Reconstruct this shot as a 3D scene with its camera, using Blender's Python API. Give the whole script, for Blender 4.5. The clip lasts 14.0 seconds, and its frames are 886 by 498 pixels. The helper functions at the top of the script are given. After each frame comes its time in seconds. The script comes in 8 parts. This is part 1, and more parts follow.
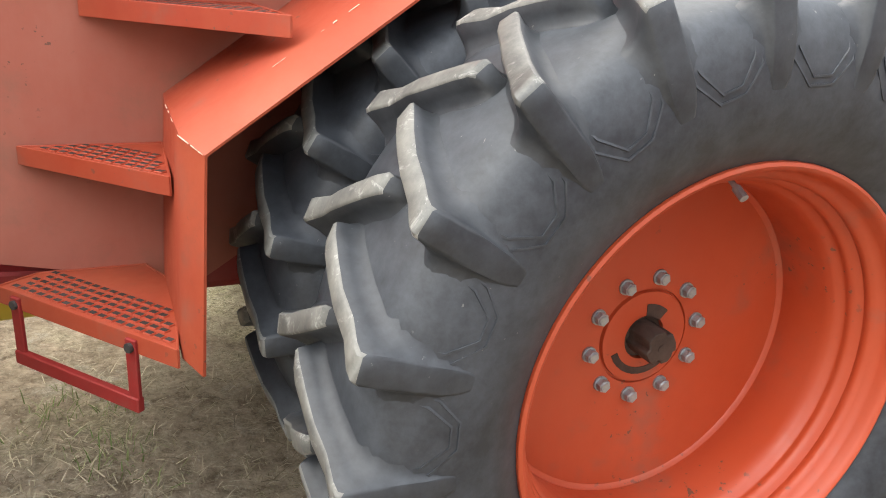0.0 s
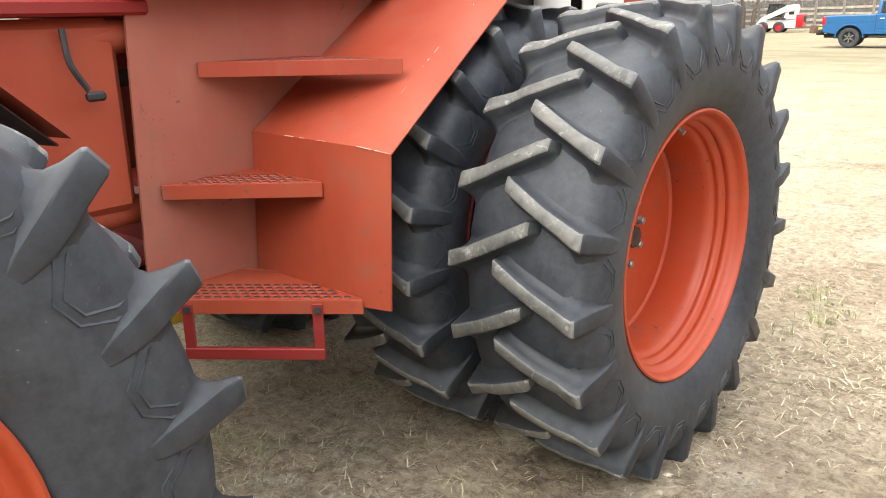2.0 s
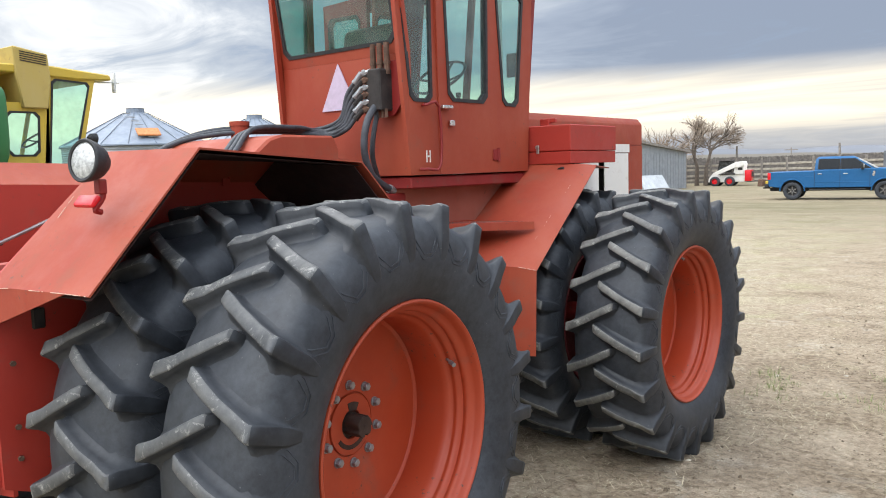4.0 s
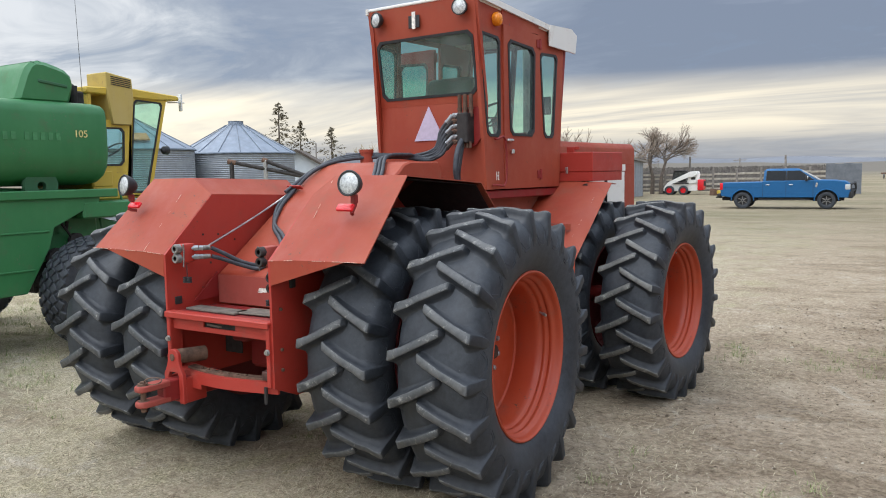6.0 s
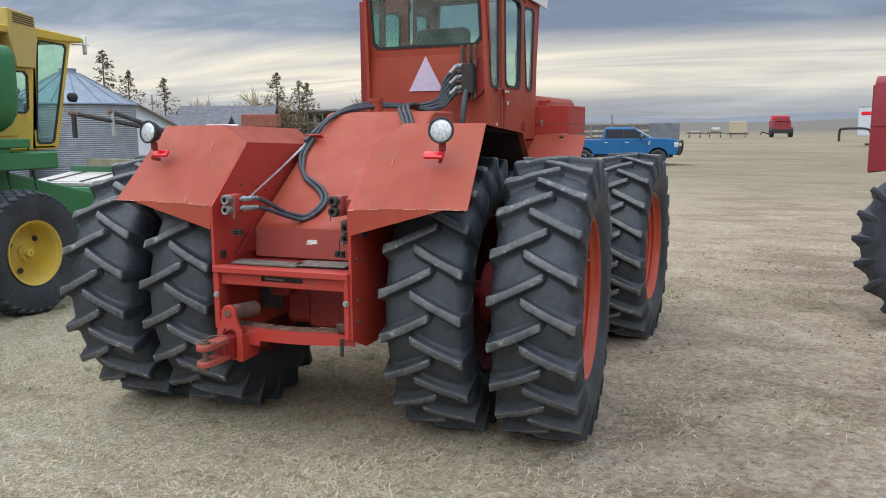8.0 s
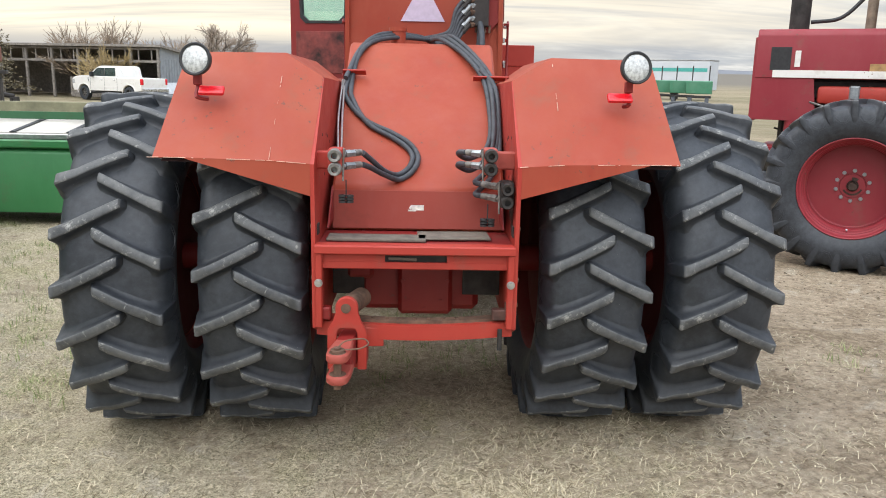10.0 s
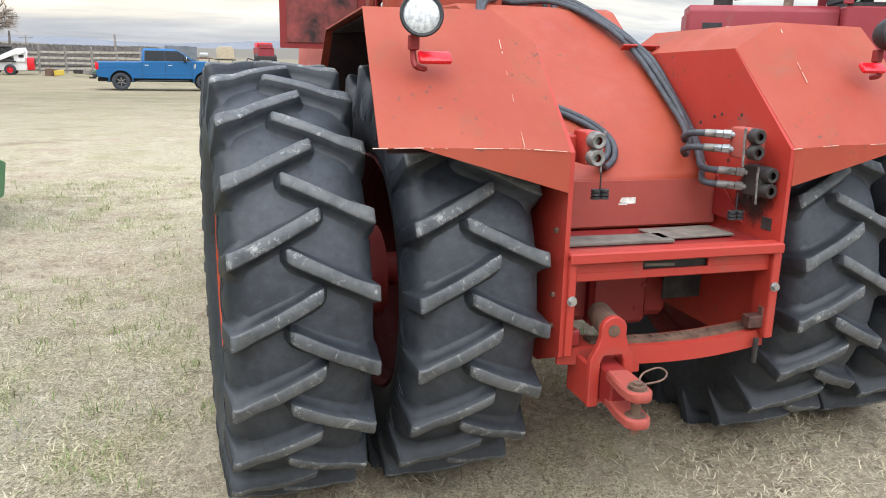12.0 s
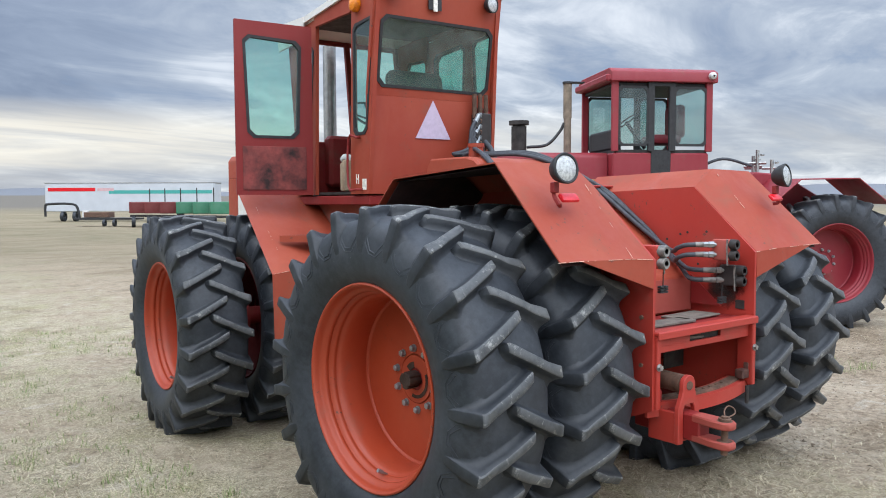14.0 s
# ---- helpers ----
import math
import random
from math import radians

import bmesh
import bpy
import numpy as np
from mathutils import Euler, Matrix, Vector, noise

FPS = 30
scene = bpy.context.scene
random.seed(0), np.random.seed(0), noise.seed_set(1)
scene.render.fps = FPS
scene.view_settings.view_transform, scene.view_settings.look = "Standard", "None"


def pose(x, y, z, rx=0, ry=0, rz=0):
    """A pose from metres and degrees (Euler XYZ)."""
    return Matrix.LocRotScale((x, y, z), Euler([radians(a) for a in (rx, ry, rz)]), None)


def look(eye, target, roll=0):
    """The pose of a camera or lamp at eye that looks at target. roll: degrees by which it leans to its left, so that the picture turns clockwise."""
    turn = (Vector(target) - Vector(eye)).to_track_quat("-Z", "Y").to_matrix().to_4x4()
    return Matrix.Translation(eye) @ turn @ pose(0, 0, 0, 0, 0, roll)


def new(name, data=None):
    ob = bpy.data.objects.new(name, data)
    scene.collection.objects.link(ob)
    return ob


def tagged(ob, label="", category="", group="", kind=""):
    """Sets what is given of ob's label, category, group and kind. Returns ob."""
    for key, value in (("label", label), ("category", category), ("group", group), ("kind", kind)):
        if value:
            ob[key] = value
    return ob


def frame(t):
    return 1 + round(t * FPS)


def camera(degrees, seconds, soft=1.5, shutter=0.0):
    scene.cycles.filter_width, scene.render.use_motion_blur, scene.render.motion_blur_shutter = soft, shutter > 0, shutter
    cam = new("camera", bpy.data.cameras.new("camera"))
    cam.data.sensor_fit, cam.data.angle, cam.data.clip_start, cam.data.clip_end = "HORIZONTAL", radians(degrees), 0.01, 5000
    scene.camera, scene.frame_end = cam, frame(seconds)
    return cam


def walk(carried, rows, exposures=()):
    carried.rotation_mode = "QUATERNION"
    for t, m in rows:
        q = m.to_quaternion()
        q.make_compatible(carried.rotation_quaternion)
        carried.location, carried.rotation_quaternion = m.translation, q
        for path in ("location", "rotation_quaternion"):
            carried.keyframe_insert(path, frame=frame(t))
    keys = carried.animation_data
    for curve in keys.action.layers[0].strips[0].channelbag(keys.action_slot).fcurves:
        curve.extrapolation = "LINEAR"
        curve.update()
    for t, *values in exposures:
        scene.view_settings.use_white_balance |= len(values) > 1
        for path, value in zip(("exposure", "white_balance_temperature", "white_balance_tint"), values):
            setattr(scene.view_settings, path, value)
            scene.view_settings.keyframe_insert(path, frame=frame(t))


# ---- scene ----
cam = camera(58.5, 14.0, 1.0)
PATH = [
    (0, (2.796, 1.603, 1.589), (1.126, 2.483, 0.928), 3.2),
    (0.5, (2.637, 1.302, 1.605), (1.11, 2.407, 0.937), 0.8),
    (1, (2.542, 0.999, 1.609), (1.157, 2.292, 0.969), -0.1),
    (1.5, (2.615, 0.51, 1.62), (1.392, 1.978, 1.029), -1.6),
    (2, (2.774, 0.084, 1.62), (1.586, 1.588, 1.049), -1.3),
    (2.5, (2.855, -0.435, 1.649), (1.624, 1.075, 1.197), -1.9),
    (2.7, (2.868, -0.651, 1.696), (1.638, 0.881, 1.326), -2.6),
    (4.8, (3.648, -3.093, 1.88), (2.509, -1.462, 1.68), -1.1),
    (5, (3.624, -3.285, 1.904), (2.487, -1.653, 1.696), -1.0),
    (5.5, (3.746, -3.777, 1.915), (2.618, -2.139, 1.705), -0.8),
    (6, (3.698, -4.151, 1.937), (2.63, -2.471, 1.744), -1.0),
    (6.5, (3.534, -4.456, 1.971), (2.55, -2.726, 1.773), -1.1),
    (7, (3.342, -4.678, 1.982), (2.456, -2.899, 1.761), -0.8),
    (7.5, (2.956, -4.852, 1.92), (2.17, -3.031, 1.662), -0.7),
    (8, (2.435, -4.838, 1.905), (1.76, -2.98, 1.6), -0.4),
    (8.2, (2.2, -4.775, 1.892), (1.573, -2.903, 1.574), -0.2),
    (10.3, (-0.262, -4.245, 1.845), (-0.077, -2.313, 1.364), 1.6),
    (10.5, (-0.422, -4.151, 1.849), (-0.155, -2.238, 1.332), 2.0),
    (11, (-0.829, -3.903, 1.783), (-0.457, -2.0, 1.292), 2.2),
    (11.5, (-1.267, -3.634, 1.772), (-0.794, -1.756, 1.273), 1.9),
    (12, (-1.703, -3.352, 1.755), (-1.125, -1.496, 1.283), 1.4),
    (12.5, (-2.212, -3.256, 1.728), (-1.448, -1.447, 1.349), 0.9),
    (13, (-2.68, -3.126, 1.714), (-1.745, -1.381, 1.427), 1.4),
    (13.5, (-3.174, -3.107, 1.715), (-2.035, -1.471, 1.549), 0.3),
    (14, (-3.676, -3.269, 1.743), (-2.439, -1.702, 1.62), -0.2),
]
walk(cam, [(t, look(eye, target, roll)) for t, eye, target, roll in PATH],
     exposures=[(0.0, 1.5, 7400, 10), (2.0, 1.36, 7400, 10), (2.7, 1.15, 7200, 10), (4.8, 0.27, 6450, 10), (6.0, 0.13, 6400, 10), (8.2, 0.04, 6250, 10), (10.3, 0.46, 6700, 10),
                (12.0, 0.64, 6450, 10), (13.0, 0.58, 6450, 10), (13.5, 0.48, 6450, 10), (14.0, 0.28, 6100, 10)])


# ---- sky, sun ----
SUN_DIR = Vector((-0.60, 0.0, 0.75)).normalized()
world = bpy.data.worlds.new("overcast_sky")
scene.world = world
world.use_nodes = True
wt = world.node_tree
wt.nodes.clear()


def wnode(kind, **values):
    n = wt.nodes.new(kind)
    for k, v in values.items():
        if k == "type":
            n.sky_type = v
        else:
            n.inputs[k].default_value = v
    return n


def wmath(op, a, b=None, clamp=False):
    n = wt.nodes.new("ShaderNodeMath")
    n.operation, n.use_clamp = op, clamp
    for i, v in enumerate((a, b)):
        if v is None:
            continue
        if isinstance(v, (int, float)):
            n.inputs[i].default_value = v
        else:
            wt.links.new(v, n.inputs[i])
    return n.outputs[0]


def wmix(fac, a, b):
    n = wt.nodes.new("ShaderNodeMix")
    n.data_type = "RGBA"
    for i, v in ((0, fac), (6, a), (7, b)):
        if isinstance(v, (int, float)):
            n.inputs[i].default_value = v
        elif isinstance(v, tuple):
            n.inputs[i].default_value = (*v, 1)
        else:
            wt.links.new(v, n.inputs[i])
    return n.outputs[2]


def wramp(fac, stops):
    n = wt.nodes.new("ShaderNodeValToRGB")
    els = n.color_ramp.elements
    while len(els) > 1:
        els.remove(els[-1])
    els[0].position, els[0].color = stops[0][0], (*stops[0][1], 1)
    for p, c in stops[1:]:
        els.new(p).color = (*c, 1)
    wt.links.new(fac, n.inputs[0])
    return n.outputs[0]


sky = wt.nodes.new("ShaderNodeTexSky")
sky.sky_type = "NISHITA"
sky.sun_disc = False
sky.sun_elevation = math.asin(SUN_DIR.z)
sky.sun_rotation = math.atan2(SUN_DIR.x, SUN_DIR.y)
co = wt.nodes.new("ShaderNodeTexCoord")
sep = wt.nodes.new("ShaderNodeSeparateXYZ")
wt.links.new(co.outputs["Generated"], sep.inputs[0])
up = wmath("MAXIMUM", sep.outputs[2], 0.0)
# cloud deck: project the direction on a flat layer so that streaks flatten towards the horizon
lift = wmath("ADD", up, 0.16)
comb = wt.nodes.new("ShaderNodeCombineXYZ")
wt.links.new(wmath("DIVIDE", sep.outputs[0], lift), comb.inputs[0])
wt.links.new(wmath("DIVIDE", sep.outputs[1], lift), comb.inputs[1])


def wnoise(scale, detail, rough, stretch=(1, 1, 1), turn=0.0, distort=0.0):
    m = wt.nodes.new("ShaderNodeMapping")
    m.inputs["Scale"].default_value = stretch
    m.inputs["Rotation"].default_value = (0, 0, turn)
    wt.links.new(comb.outputs[0], m.inputs[0])
    n = wnode("ShaderNodeTexNoise", Scale=scale, Detail=detail, Roughness=rough, Distortion=distort)
    wt.links.new(m.outputs[0], n.inputs["Vector"])
    return n.outputs[0]


big = wnoise(0.5, 5, 0.6, (0.85, 1.15, 1), 0.5, 0.6)
fine = wnoise(1.8, 7, 0.62, (0.75, 1.25, 1), 0.62, 0.7)
mixed = wmath("ADD", wmath("MULTIPLY", big, 0.62), wmath("MULTIPLY", fine, 0.38))
# a heavier grey-blue bank stands over the corral side
bank = wmath("ADD", wmath("MULTIPLY", sep.outputs[0], -0.28), wmath("MULTIPLY", sep.outputs[1], 0.96))
bank = wramp(bank, [(0.70, (0.0,) * 3), (0.97, (0.14,) * 3)])
mixed = wmath("SUBTRACT", mixed, bank)
clouds = wramp(mixed, [(0.34, (0.23, 0.275, 0.365)), (0.43, (0.31, 0.36, 0.45)), (0.50, (0.45, 0.495, 0.56)), (0.58, (0.78, 0.80, 0.82))])
# thin blue in the breaks
clouds = wmix(wramp(fine, [(0.30, (0.4,) * 3), (0.43, (0.0,) * 3)]), clouds, (0.25, 0.34, 0.48))
# warm bright band low in the sky
band = wramp(up, [(0.0, (0.15,) * 3), (0.03, (0.35,) * 3), (0.052, (0.95,) * 3), (0.085, (0.9,) * 3), (0.118, (0.0,) * 3)])
west = wmath("ADD", wmath("MULTIPLY", sep.outputs[0], -0.75), wmath("MULTIPLY", sep.outputs[1], 0.45))
west = wmath("ADD", wmath("MULTIPLY", west, 0.75), 0.28, True)
streak = wnoise(1.0, 5, 0.6, (0.30, 1.2, 1), 0.5, 0.6)
streak = wramp(streak, [(0.34, (0.3,) * 3), (0.54, (1.0,) * 3)])
glow = wmath("MULTIPLY", wmath("MULTIPLY", band, streak), wmath("ADD", wmath("MULTIPLY", west, 0.8), 0.2))
clouds = wmix(glow, clouds, (1.36, 1.20, 0.90))
# an overcast dome is brighter overhead; raised further here to light the yard
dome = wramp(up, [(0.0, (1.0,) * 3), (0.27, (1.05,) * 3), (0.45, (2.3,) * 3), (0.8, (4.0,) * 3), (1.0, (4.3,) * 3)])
bg1 = wnode("ShaderNodeBackground", Strength=0.05)
wt.links.new(sky.outputs[0], bg1.inputs[0])
bg2 = wt.nodes.new("ShaderNodeBackground")
wt.links.new(clouds, bg2.inputs[0])
# sky behind the camera, never in view, brightened as added fill light
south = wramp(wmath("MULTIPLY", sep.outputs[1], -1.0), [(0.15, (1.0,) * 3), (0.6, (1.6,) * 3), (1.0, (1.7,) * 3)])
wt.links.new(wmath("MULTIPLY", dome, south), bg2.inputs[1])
cover = wt.nodes.new("ShaderNodeMixShader")
cover.inputs[0].default_value = 0.86
wt.links.new(bg1.outputs[0], cover.inputs[1])
wt.links.new(bg2.outputs[0], cover.inputs[2])
wo = wt.nodes.new("ShaderNodeOutputWorld")
wt.links.new(cover.outputs[0], wo.inputs[0])

sun_data = bpy.data.lights.new("sun", "SUN")
sun_data.energy, sun_data.angle, sun_data.color = 0.9, radians(60), (1.0, 0.95, 0.88)
sun = new("sun", sun_data)
sun.rotation_mode = "QUATERNION"
sun.rotation_quaternion = SUN_DIR.to_track_quat("Z", "Y")
sun.location = SUN_DIR * 60

# ---- materials ----
def material(name):
    m = bpy.data.materials.new(name)
    m.use_nodes = True
    nt = m.node_tree
    return m, nt, nt.nodes["Principled BSDF"]


def link_in(nt, sock, v):
    if isinstance(v, (int, float)):
        sock.default_value = v
    elif isinstance(v, tuple):
        sock.default_value = (*v, 1) if len(v) == 3 and sock.type == "RGBA" else v
    else:
        nt.links.new(v, sock)


def coords(nt, scale=(1, 1, 1)):
    c = nt.nodes.new("ShaderNodeTexCoord")
    m = nt.nodes.new("ShaderNodeMapping")
    m.inputs["Scale"].default_value = scale
    nt.links.new(c.outputs["Object"], m.inputs[0])
    return m.outputs[0]


def noise_of(nt, scale, detail=4, rough=0.55, stretch=(1, 1, 1), distort=0.0):
    n = nt.nodes.new("ShaderNodeTexNoise")
    n.inputs["Scale"].default_value, n.inputs["Detail"].default_value = scale, detail
    n.inputs["Roughness"].default_value, n.inputs["Distortion"].default_value = rough, distort
    nt.links.new(coords(nt, stretch), n.inputs["Vector"])
    return n.outputs[0]


def ramp(nt, fac, stops):
    n = nt.nodes.new("ShaderNodeValToRGB")
    els = n.color_ramp.elements
    while len(els) > 1:
        els.remove(els[-1])
    c = stops[0][1]
    els[0].position, els[0].color = stops[0][0], ((c, c, c, 1) if isinstance(c, (int, float)) else (*c, 1))
    for p, c in stops[1:]:
        els.new(p).color = (c, c, c, 1) if isinstance(c, (int, float)) else (*c, 1)
    nt.links.new(fac, n.inputs[0])
    return n.outputs[0]


def mix(nt, fac, a, b):
    n = nt.nodes.new("ShaderNodeMix")
    n.data_type = "RGBA"
    link_in(nt, n.inputs[0], fac)
    link_in(nt, n.inputs[6], a)
    link_in(nt, n.inputs[7], b)
    return n.outputs[2]


def calc(nt, op, a, b):
    n = nt.nodes.new("ShaderNodeMath")
    n.operation = op
    link_in(nt, n.inputs[0], a)
    link_in(nt, n.inputs[1], b)
    return n.outputs[0]


def bump(nt, bsdf, height, strength=0.2, distance=0.01):
    n = nt.nodes.new("ShaderNodeBump")
    n.inputs["Strength"].default_value, n.inputs["Distance"].default_value = strength, distance
    nt.links.new(height, n.inputs["Height"])
    nt.links.new(n.outputs[0], bsdf.inputs["Normal"])


def painted(name, base, faded, dirt=(0.16, 0.10, 0.07), rough=0.42, wear=0.5, chips=(0.10, 0.045, 0.03), coat=0.0):
    """Old machine paint: chalked patches, dust, small chips."""
    m, nt, b = material(name)
    patch = noise_of(nt, 1.6, 5, 0.6, (1, 1, 0.7))
    col = mix(nt, ramp(nt, patch, [(0.36, 0.0), (0.68, wear)]), base, faded)
    run = noise_of(nt, 9.0, 5, 0.65, (1, 1, 0.18))
    col = mix(nt, ramp(nt, run, [(0.52, 0.0), (0.80, 0.55 * wear)]), col, faded)
    grime = noise_of(nt, 4.5, 6, 0.7)
    col = mix(nt, ramp(nt, grime, [(0.56, 0.0), (0.82, 0.6)]), col, dirt)
    chip = noise_of(nt, 38.0, 3, 0.6)
    chipmask = calc(nt, "MULTIPLY", ramp(nt, chip, [(0.645, 0.0), (0.67, 0.9)]), ramp(nt, noise_of(nt, 3.2, 3, 0.6), [(0.54, 0.0), (0.62, 1.0)]))
    col = mix(nt, chipmask, col, chips)
    link_in(nt, b.inputs["Base Color"], col)
    r = ramp(nt, grime, [(0.3, rough), (0.8, min(0.95, rough + 0.35))])
    link_in(nt, b.inputs["Roughness"], r)
    b.inputs["Coat Weight"].default_value = coat
    bump(nt, b, noise_of(nt, 60, 3, 0.6), 0.06, 0.004)
    return m


def plain(name, col, rough=0.5, metal=0.0, var=0.25, scale=12.0, bumps=0.1):
    m, nt, b = material(name)
    dark = tuple(c * (1 - var) for c in col)
    lite = tuple(min(1, c * (1 + var)) for c in col)
    n = noise_of(nt, scale, 5, 0.6)
    link_in(nt, b.inputs["Base Color"], mix(nt, ramp(nt, n, [(0.3, 0.0), (0.7, 1.0)]), dark, lite))
    link_in(nt, b.inputs["Roughness"], ramp(nt, noise_of(nt, scale * 2.3, 4, 0.6), [(0.3, max(0.03, rough - 0.1)), (0.7, min(1, rough + 0.12))]))
    b.inputs["Metallic"].default_value = metal
    if bumps:
        bump(nt, b, noise_of(nt, scale * 6, 4, 0.6), bumps, 0.004)
    return m


def glass_mat(name, tint=(0.75, 0.9, 0.86), rough=0.02, clear=0.8):
    """A clear pane: mostly see-through, with a real glossy reflection."""
    m, nt, b = material(name)
    out = nt.nodes["Material Output"]
    tr = nt.nodes.new("ShaderNodeBsdfTransparent")
    tr.inputs[0].default_value = (*tint, 1)
    gl = nt.nodes.new("ShaderNodeBsdfGlossy")
    gl.inputs["Roughness"].default_value = rough
    fr = nt.nodes.new("ShaderNodeLayerWeight")
    fr.inputs[0].default_value = 0.5
    s = nt.nodes.new("ShaderNodeMixShader")
    nt.links.new(calc(nt, "ADD", calc(nt, "MULTIPLY", calc(nt, "POWER", fr.outputs["Facing"], 4.0), 0.8), 0.05), s.inputs[0])
    nt.links.new(tr.outputs[0], s.inputs[1])
    nt.links.new(gl.outputs[0], s.inputs[2])
    dust = nt.nodes.new("ShaderNodeBsdfDiffuse")
    dust.inputs[0].default_value = (0.45, 0.47, 0.45, 1)
    s2 = nt.nodes.new("ShaderNodeMixShader")
    nt.links.new(ramp(nt, noise_of(nt, 5, 5, 0.65), [(0.35, 0.02), (0.75, 0.16)]), s2.inputs[0])
    nt.links.new(s.outputs[0], s2.inputs[1])
    nt.links.new(dust.outputs[0], s2.inputs[2])
    nt.links.new(s2.outputs[0], out.inputs[0])
    return m


RED = painted("weathered_red_paint", (0.278, 0.031, 0.010), (0.340, 0.066, 0.028), rough=0.50, wear=0.8)
RED_DK = painted("deep_red_paint", (0.205, 0.009, 0.008), (0.235, 0.019, 0.014), rough=0.45, wear=0.5)
RED_PINK = painted("chalked_red_panel_paint", (0.285, 0.070, 0.043), (0.33, 0.112, 0.076), rough=0.6, wear=0.8)
RED_FRAME = painted("bright_red_frame_paint", (0.355, 0.024, 0.014), (0.37, 0.046, 0.028), rough=0.45, wear=0.5)
STAINED = painted("oil_stained_red_paint", (0.31, 0.052, 0.036), (0.35, 0.092, 0.07), dirt=(0.07, 0.05, 0.04), rough=0.6, wear=0.6)
SCUFF = plain("pale_scuffed_primer", (0.62, 0.42, 0.33), 0.8, 0, 0.3, 30)
# near-black red that paints the shade below the rear fenders
UNDER_SHADE = plain("fender_underside_shade", (0.034, 0.011, 0.010), 0.95, 0, 0.5, 8, 0.5)
RIM_RED = painted("orange_red_rim_paint", (0.375, 0.045, 0.013), (0.395, 0.075, 0.031), rough=0.38, wear=0.35)
# shaded copy of the rim red, for faces between and behind the wheels
SHADED_RIM = painted("shaded_red_rim_paint", (0.13, 0.011, 0.012), (0.15, 0.022, 0.018), rough=0.6, wear=0.3)
MAROON = painted("dark_maroon_red_paint", (0.23, 0.012, 0.022), (0.27, 0.04, 0.045), rough=0.4, wear=0.5)
WHITE = painted("old_white_paint", (0.72, 0.70, 0.66), (0.62, 0.60, 0.55), dirt=(0.35, 0.28, 0.2), rough=0.4, wear=0.5, chips=(0.3, 0.14, 0.08))
GREEN = painted("faded_green_paint", (0.024, 0.15, 0.045), (0.05, 0.20, 0.07), dirt=(0.10, 0.11, 0.06), rough=0.38, wear=0.6, chips=(0.12, 0.13, 0.08))
GREEN_DK = painted("dull_green_paint", (0.02, 0.09, 0.035), (0.04, 0.13, 0.06), dirt=(0.08, 0.08, 0.05), rough=0.5, wear=0.6)
YELLOW = painted("faded_yellow_paint", (0.55, 0.37, 0.03), (0.52, 0.39, 0.09), dirt=(0.3, 0.2, 0.06), rough=0.4, wear=0.6, chips=(0.25, 0.17, 0.06))
BLUE = painted("deep_blue_car_paint", (0.0, 0.088, 0.235), (0.0, 0.095, 0.25), dirt=(0.002, 0.06, 0.16), rough=0.36, wear=0.15, chips=(0.01, 0.09, 0.25))
TANYELLOW = painted("sun_bleached_yellow_paint", (0.46, 0.335, 0.085), (0.47, 0.36, 0.14), dirt=(0.28, 0.2, 0.09), rough=0.55, wear=0.7, chips=(0.25, 0.17, 0.08))
STEEL = plain("bare_steel", (0.42, 0.42, 0.41), 0.38, 0.9, 0.25)
FITTING = plain("grimy_steel_fitting", (0.20, 0.19, 0.175), 0.6, 0.5, 0.5, 40)
TINT = plain("dark_tinted_car_window", (0.010, 0.012, 0.014), 0.1, 0, 0.1, 5, 0)
ZINC = plain("zinc_bolt", (0.30, 0.32, 0.33), 0.42, 0.7, 0.25, 30)
RUST = plain("rusty_brown_steel", (0.13, 0.075, 0.05), 0.8, 0.2, 0.5, 16, 0.3)
DARKRUST = plain("dark_rusted_axle_steel", (0.055, 0.036, 0.028), 0.65, 0.4, 0.4, 20, 0.3)
BLACK = plain("black_trim_and_doorway_shade", (0.018, 0.018, 0.019), 0.6, 0, 0.4, 20)
GREASY = plain("greasy_red_brown_steel", (0.10, 0.045, 0.035), 0.6, 0.2, 0.5, 18, 0.3)
HOSE = plain("dusty_black_hose", (0.042, 0.046, 0.054), 0.6, 0, 0.35, 24)
# dark iron, and the painted shade of the cavities behind the hitch
DARK = plain("dark_iron_and_cavity_shade", (0.03, 0.026, 0.024), 0.7, 0.2, 0.6, 9, 0.2)
CHROME = plain("dull_chrome", (0.62, 0.62, 0.62), 0.25, 1.0, 0.15)
LENS = plain("clear_lamp_lens", (0.52, 0.53, 0.52), 0.2, 0.25, 0.4, 60, 0.5)
RED_LENS = plain("red_reflector_lens", (0.62, 0.012, 0.02), 0.15, 0, 0.2, 40, 0.2)
AMBER = plain("amber_lamp_lens", (0.75, 0.22, 0.01), 0.2, 0, 0.2, 40, 0.2)
SEAT = plain("black_vinyl_seat", (0.035, 0.035, 0.038), 0.5, 0, 0.3, 8)
SMV = plain("faded_pink_sign_face", (0.50, 0.41, 0.52), 0.55, 0, 0.1, 25, 0.05)
SMV_EDGE = plain("faded_sign_border", (0.52, 0.30, 0.34), 0.55, 0, 0.15, 25, 0.05)
BOARD = plain("grey_weathered_board", (0.145, 0.122, 0.098), 0.85, 0, 0.3, 14, 0.3)
STICKER = plain("white_decal", (0.72, 0.69, 0.62), 0.5, 0, 0.35, 40)
GLASS = glass_mat("green_tinted_cab_glass", (0.62, 0.83, 0.78))
CARGLASS = glass_mat("dark_car_glass", (0.10, 0.13, 0.14))
DUSKGLASS = glass_mat("dusky_cab_glass", (0.58, 0.72, 0.70))
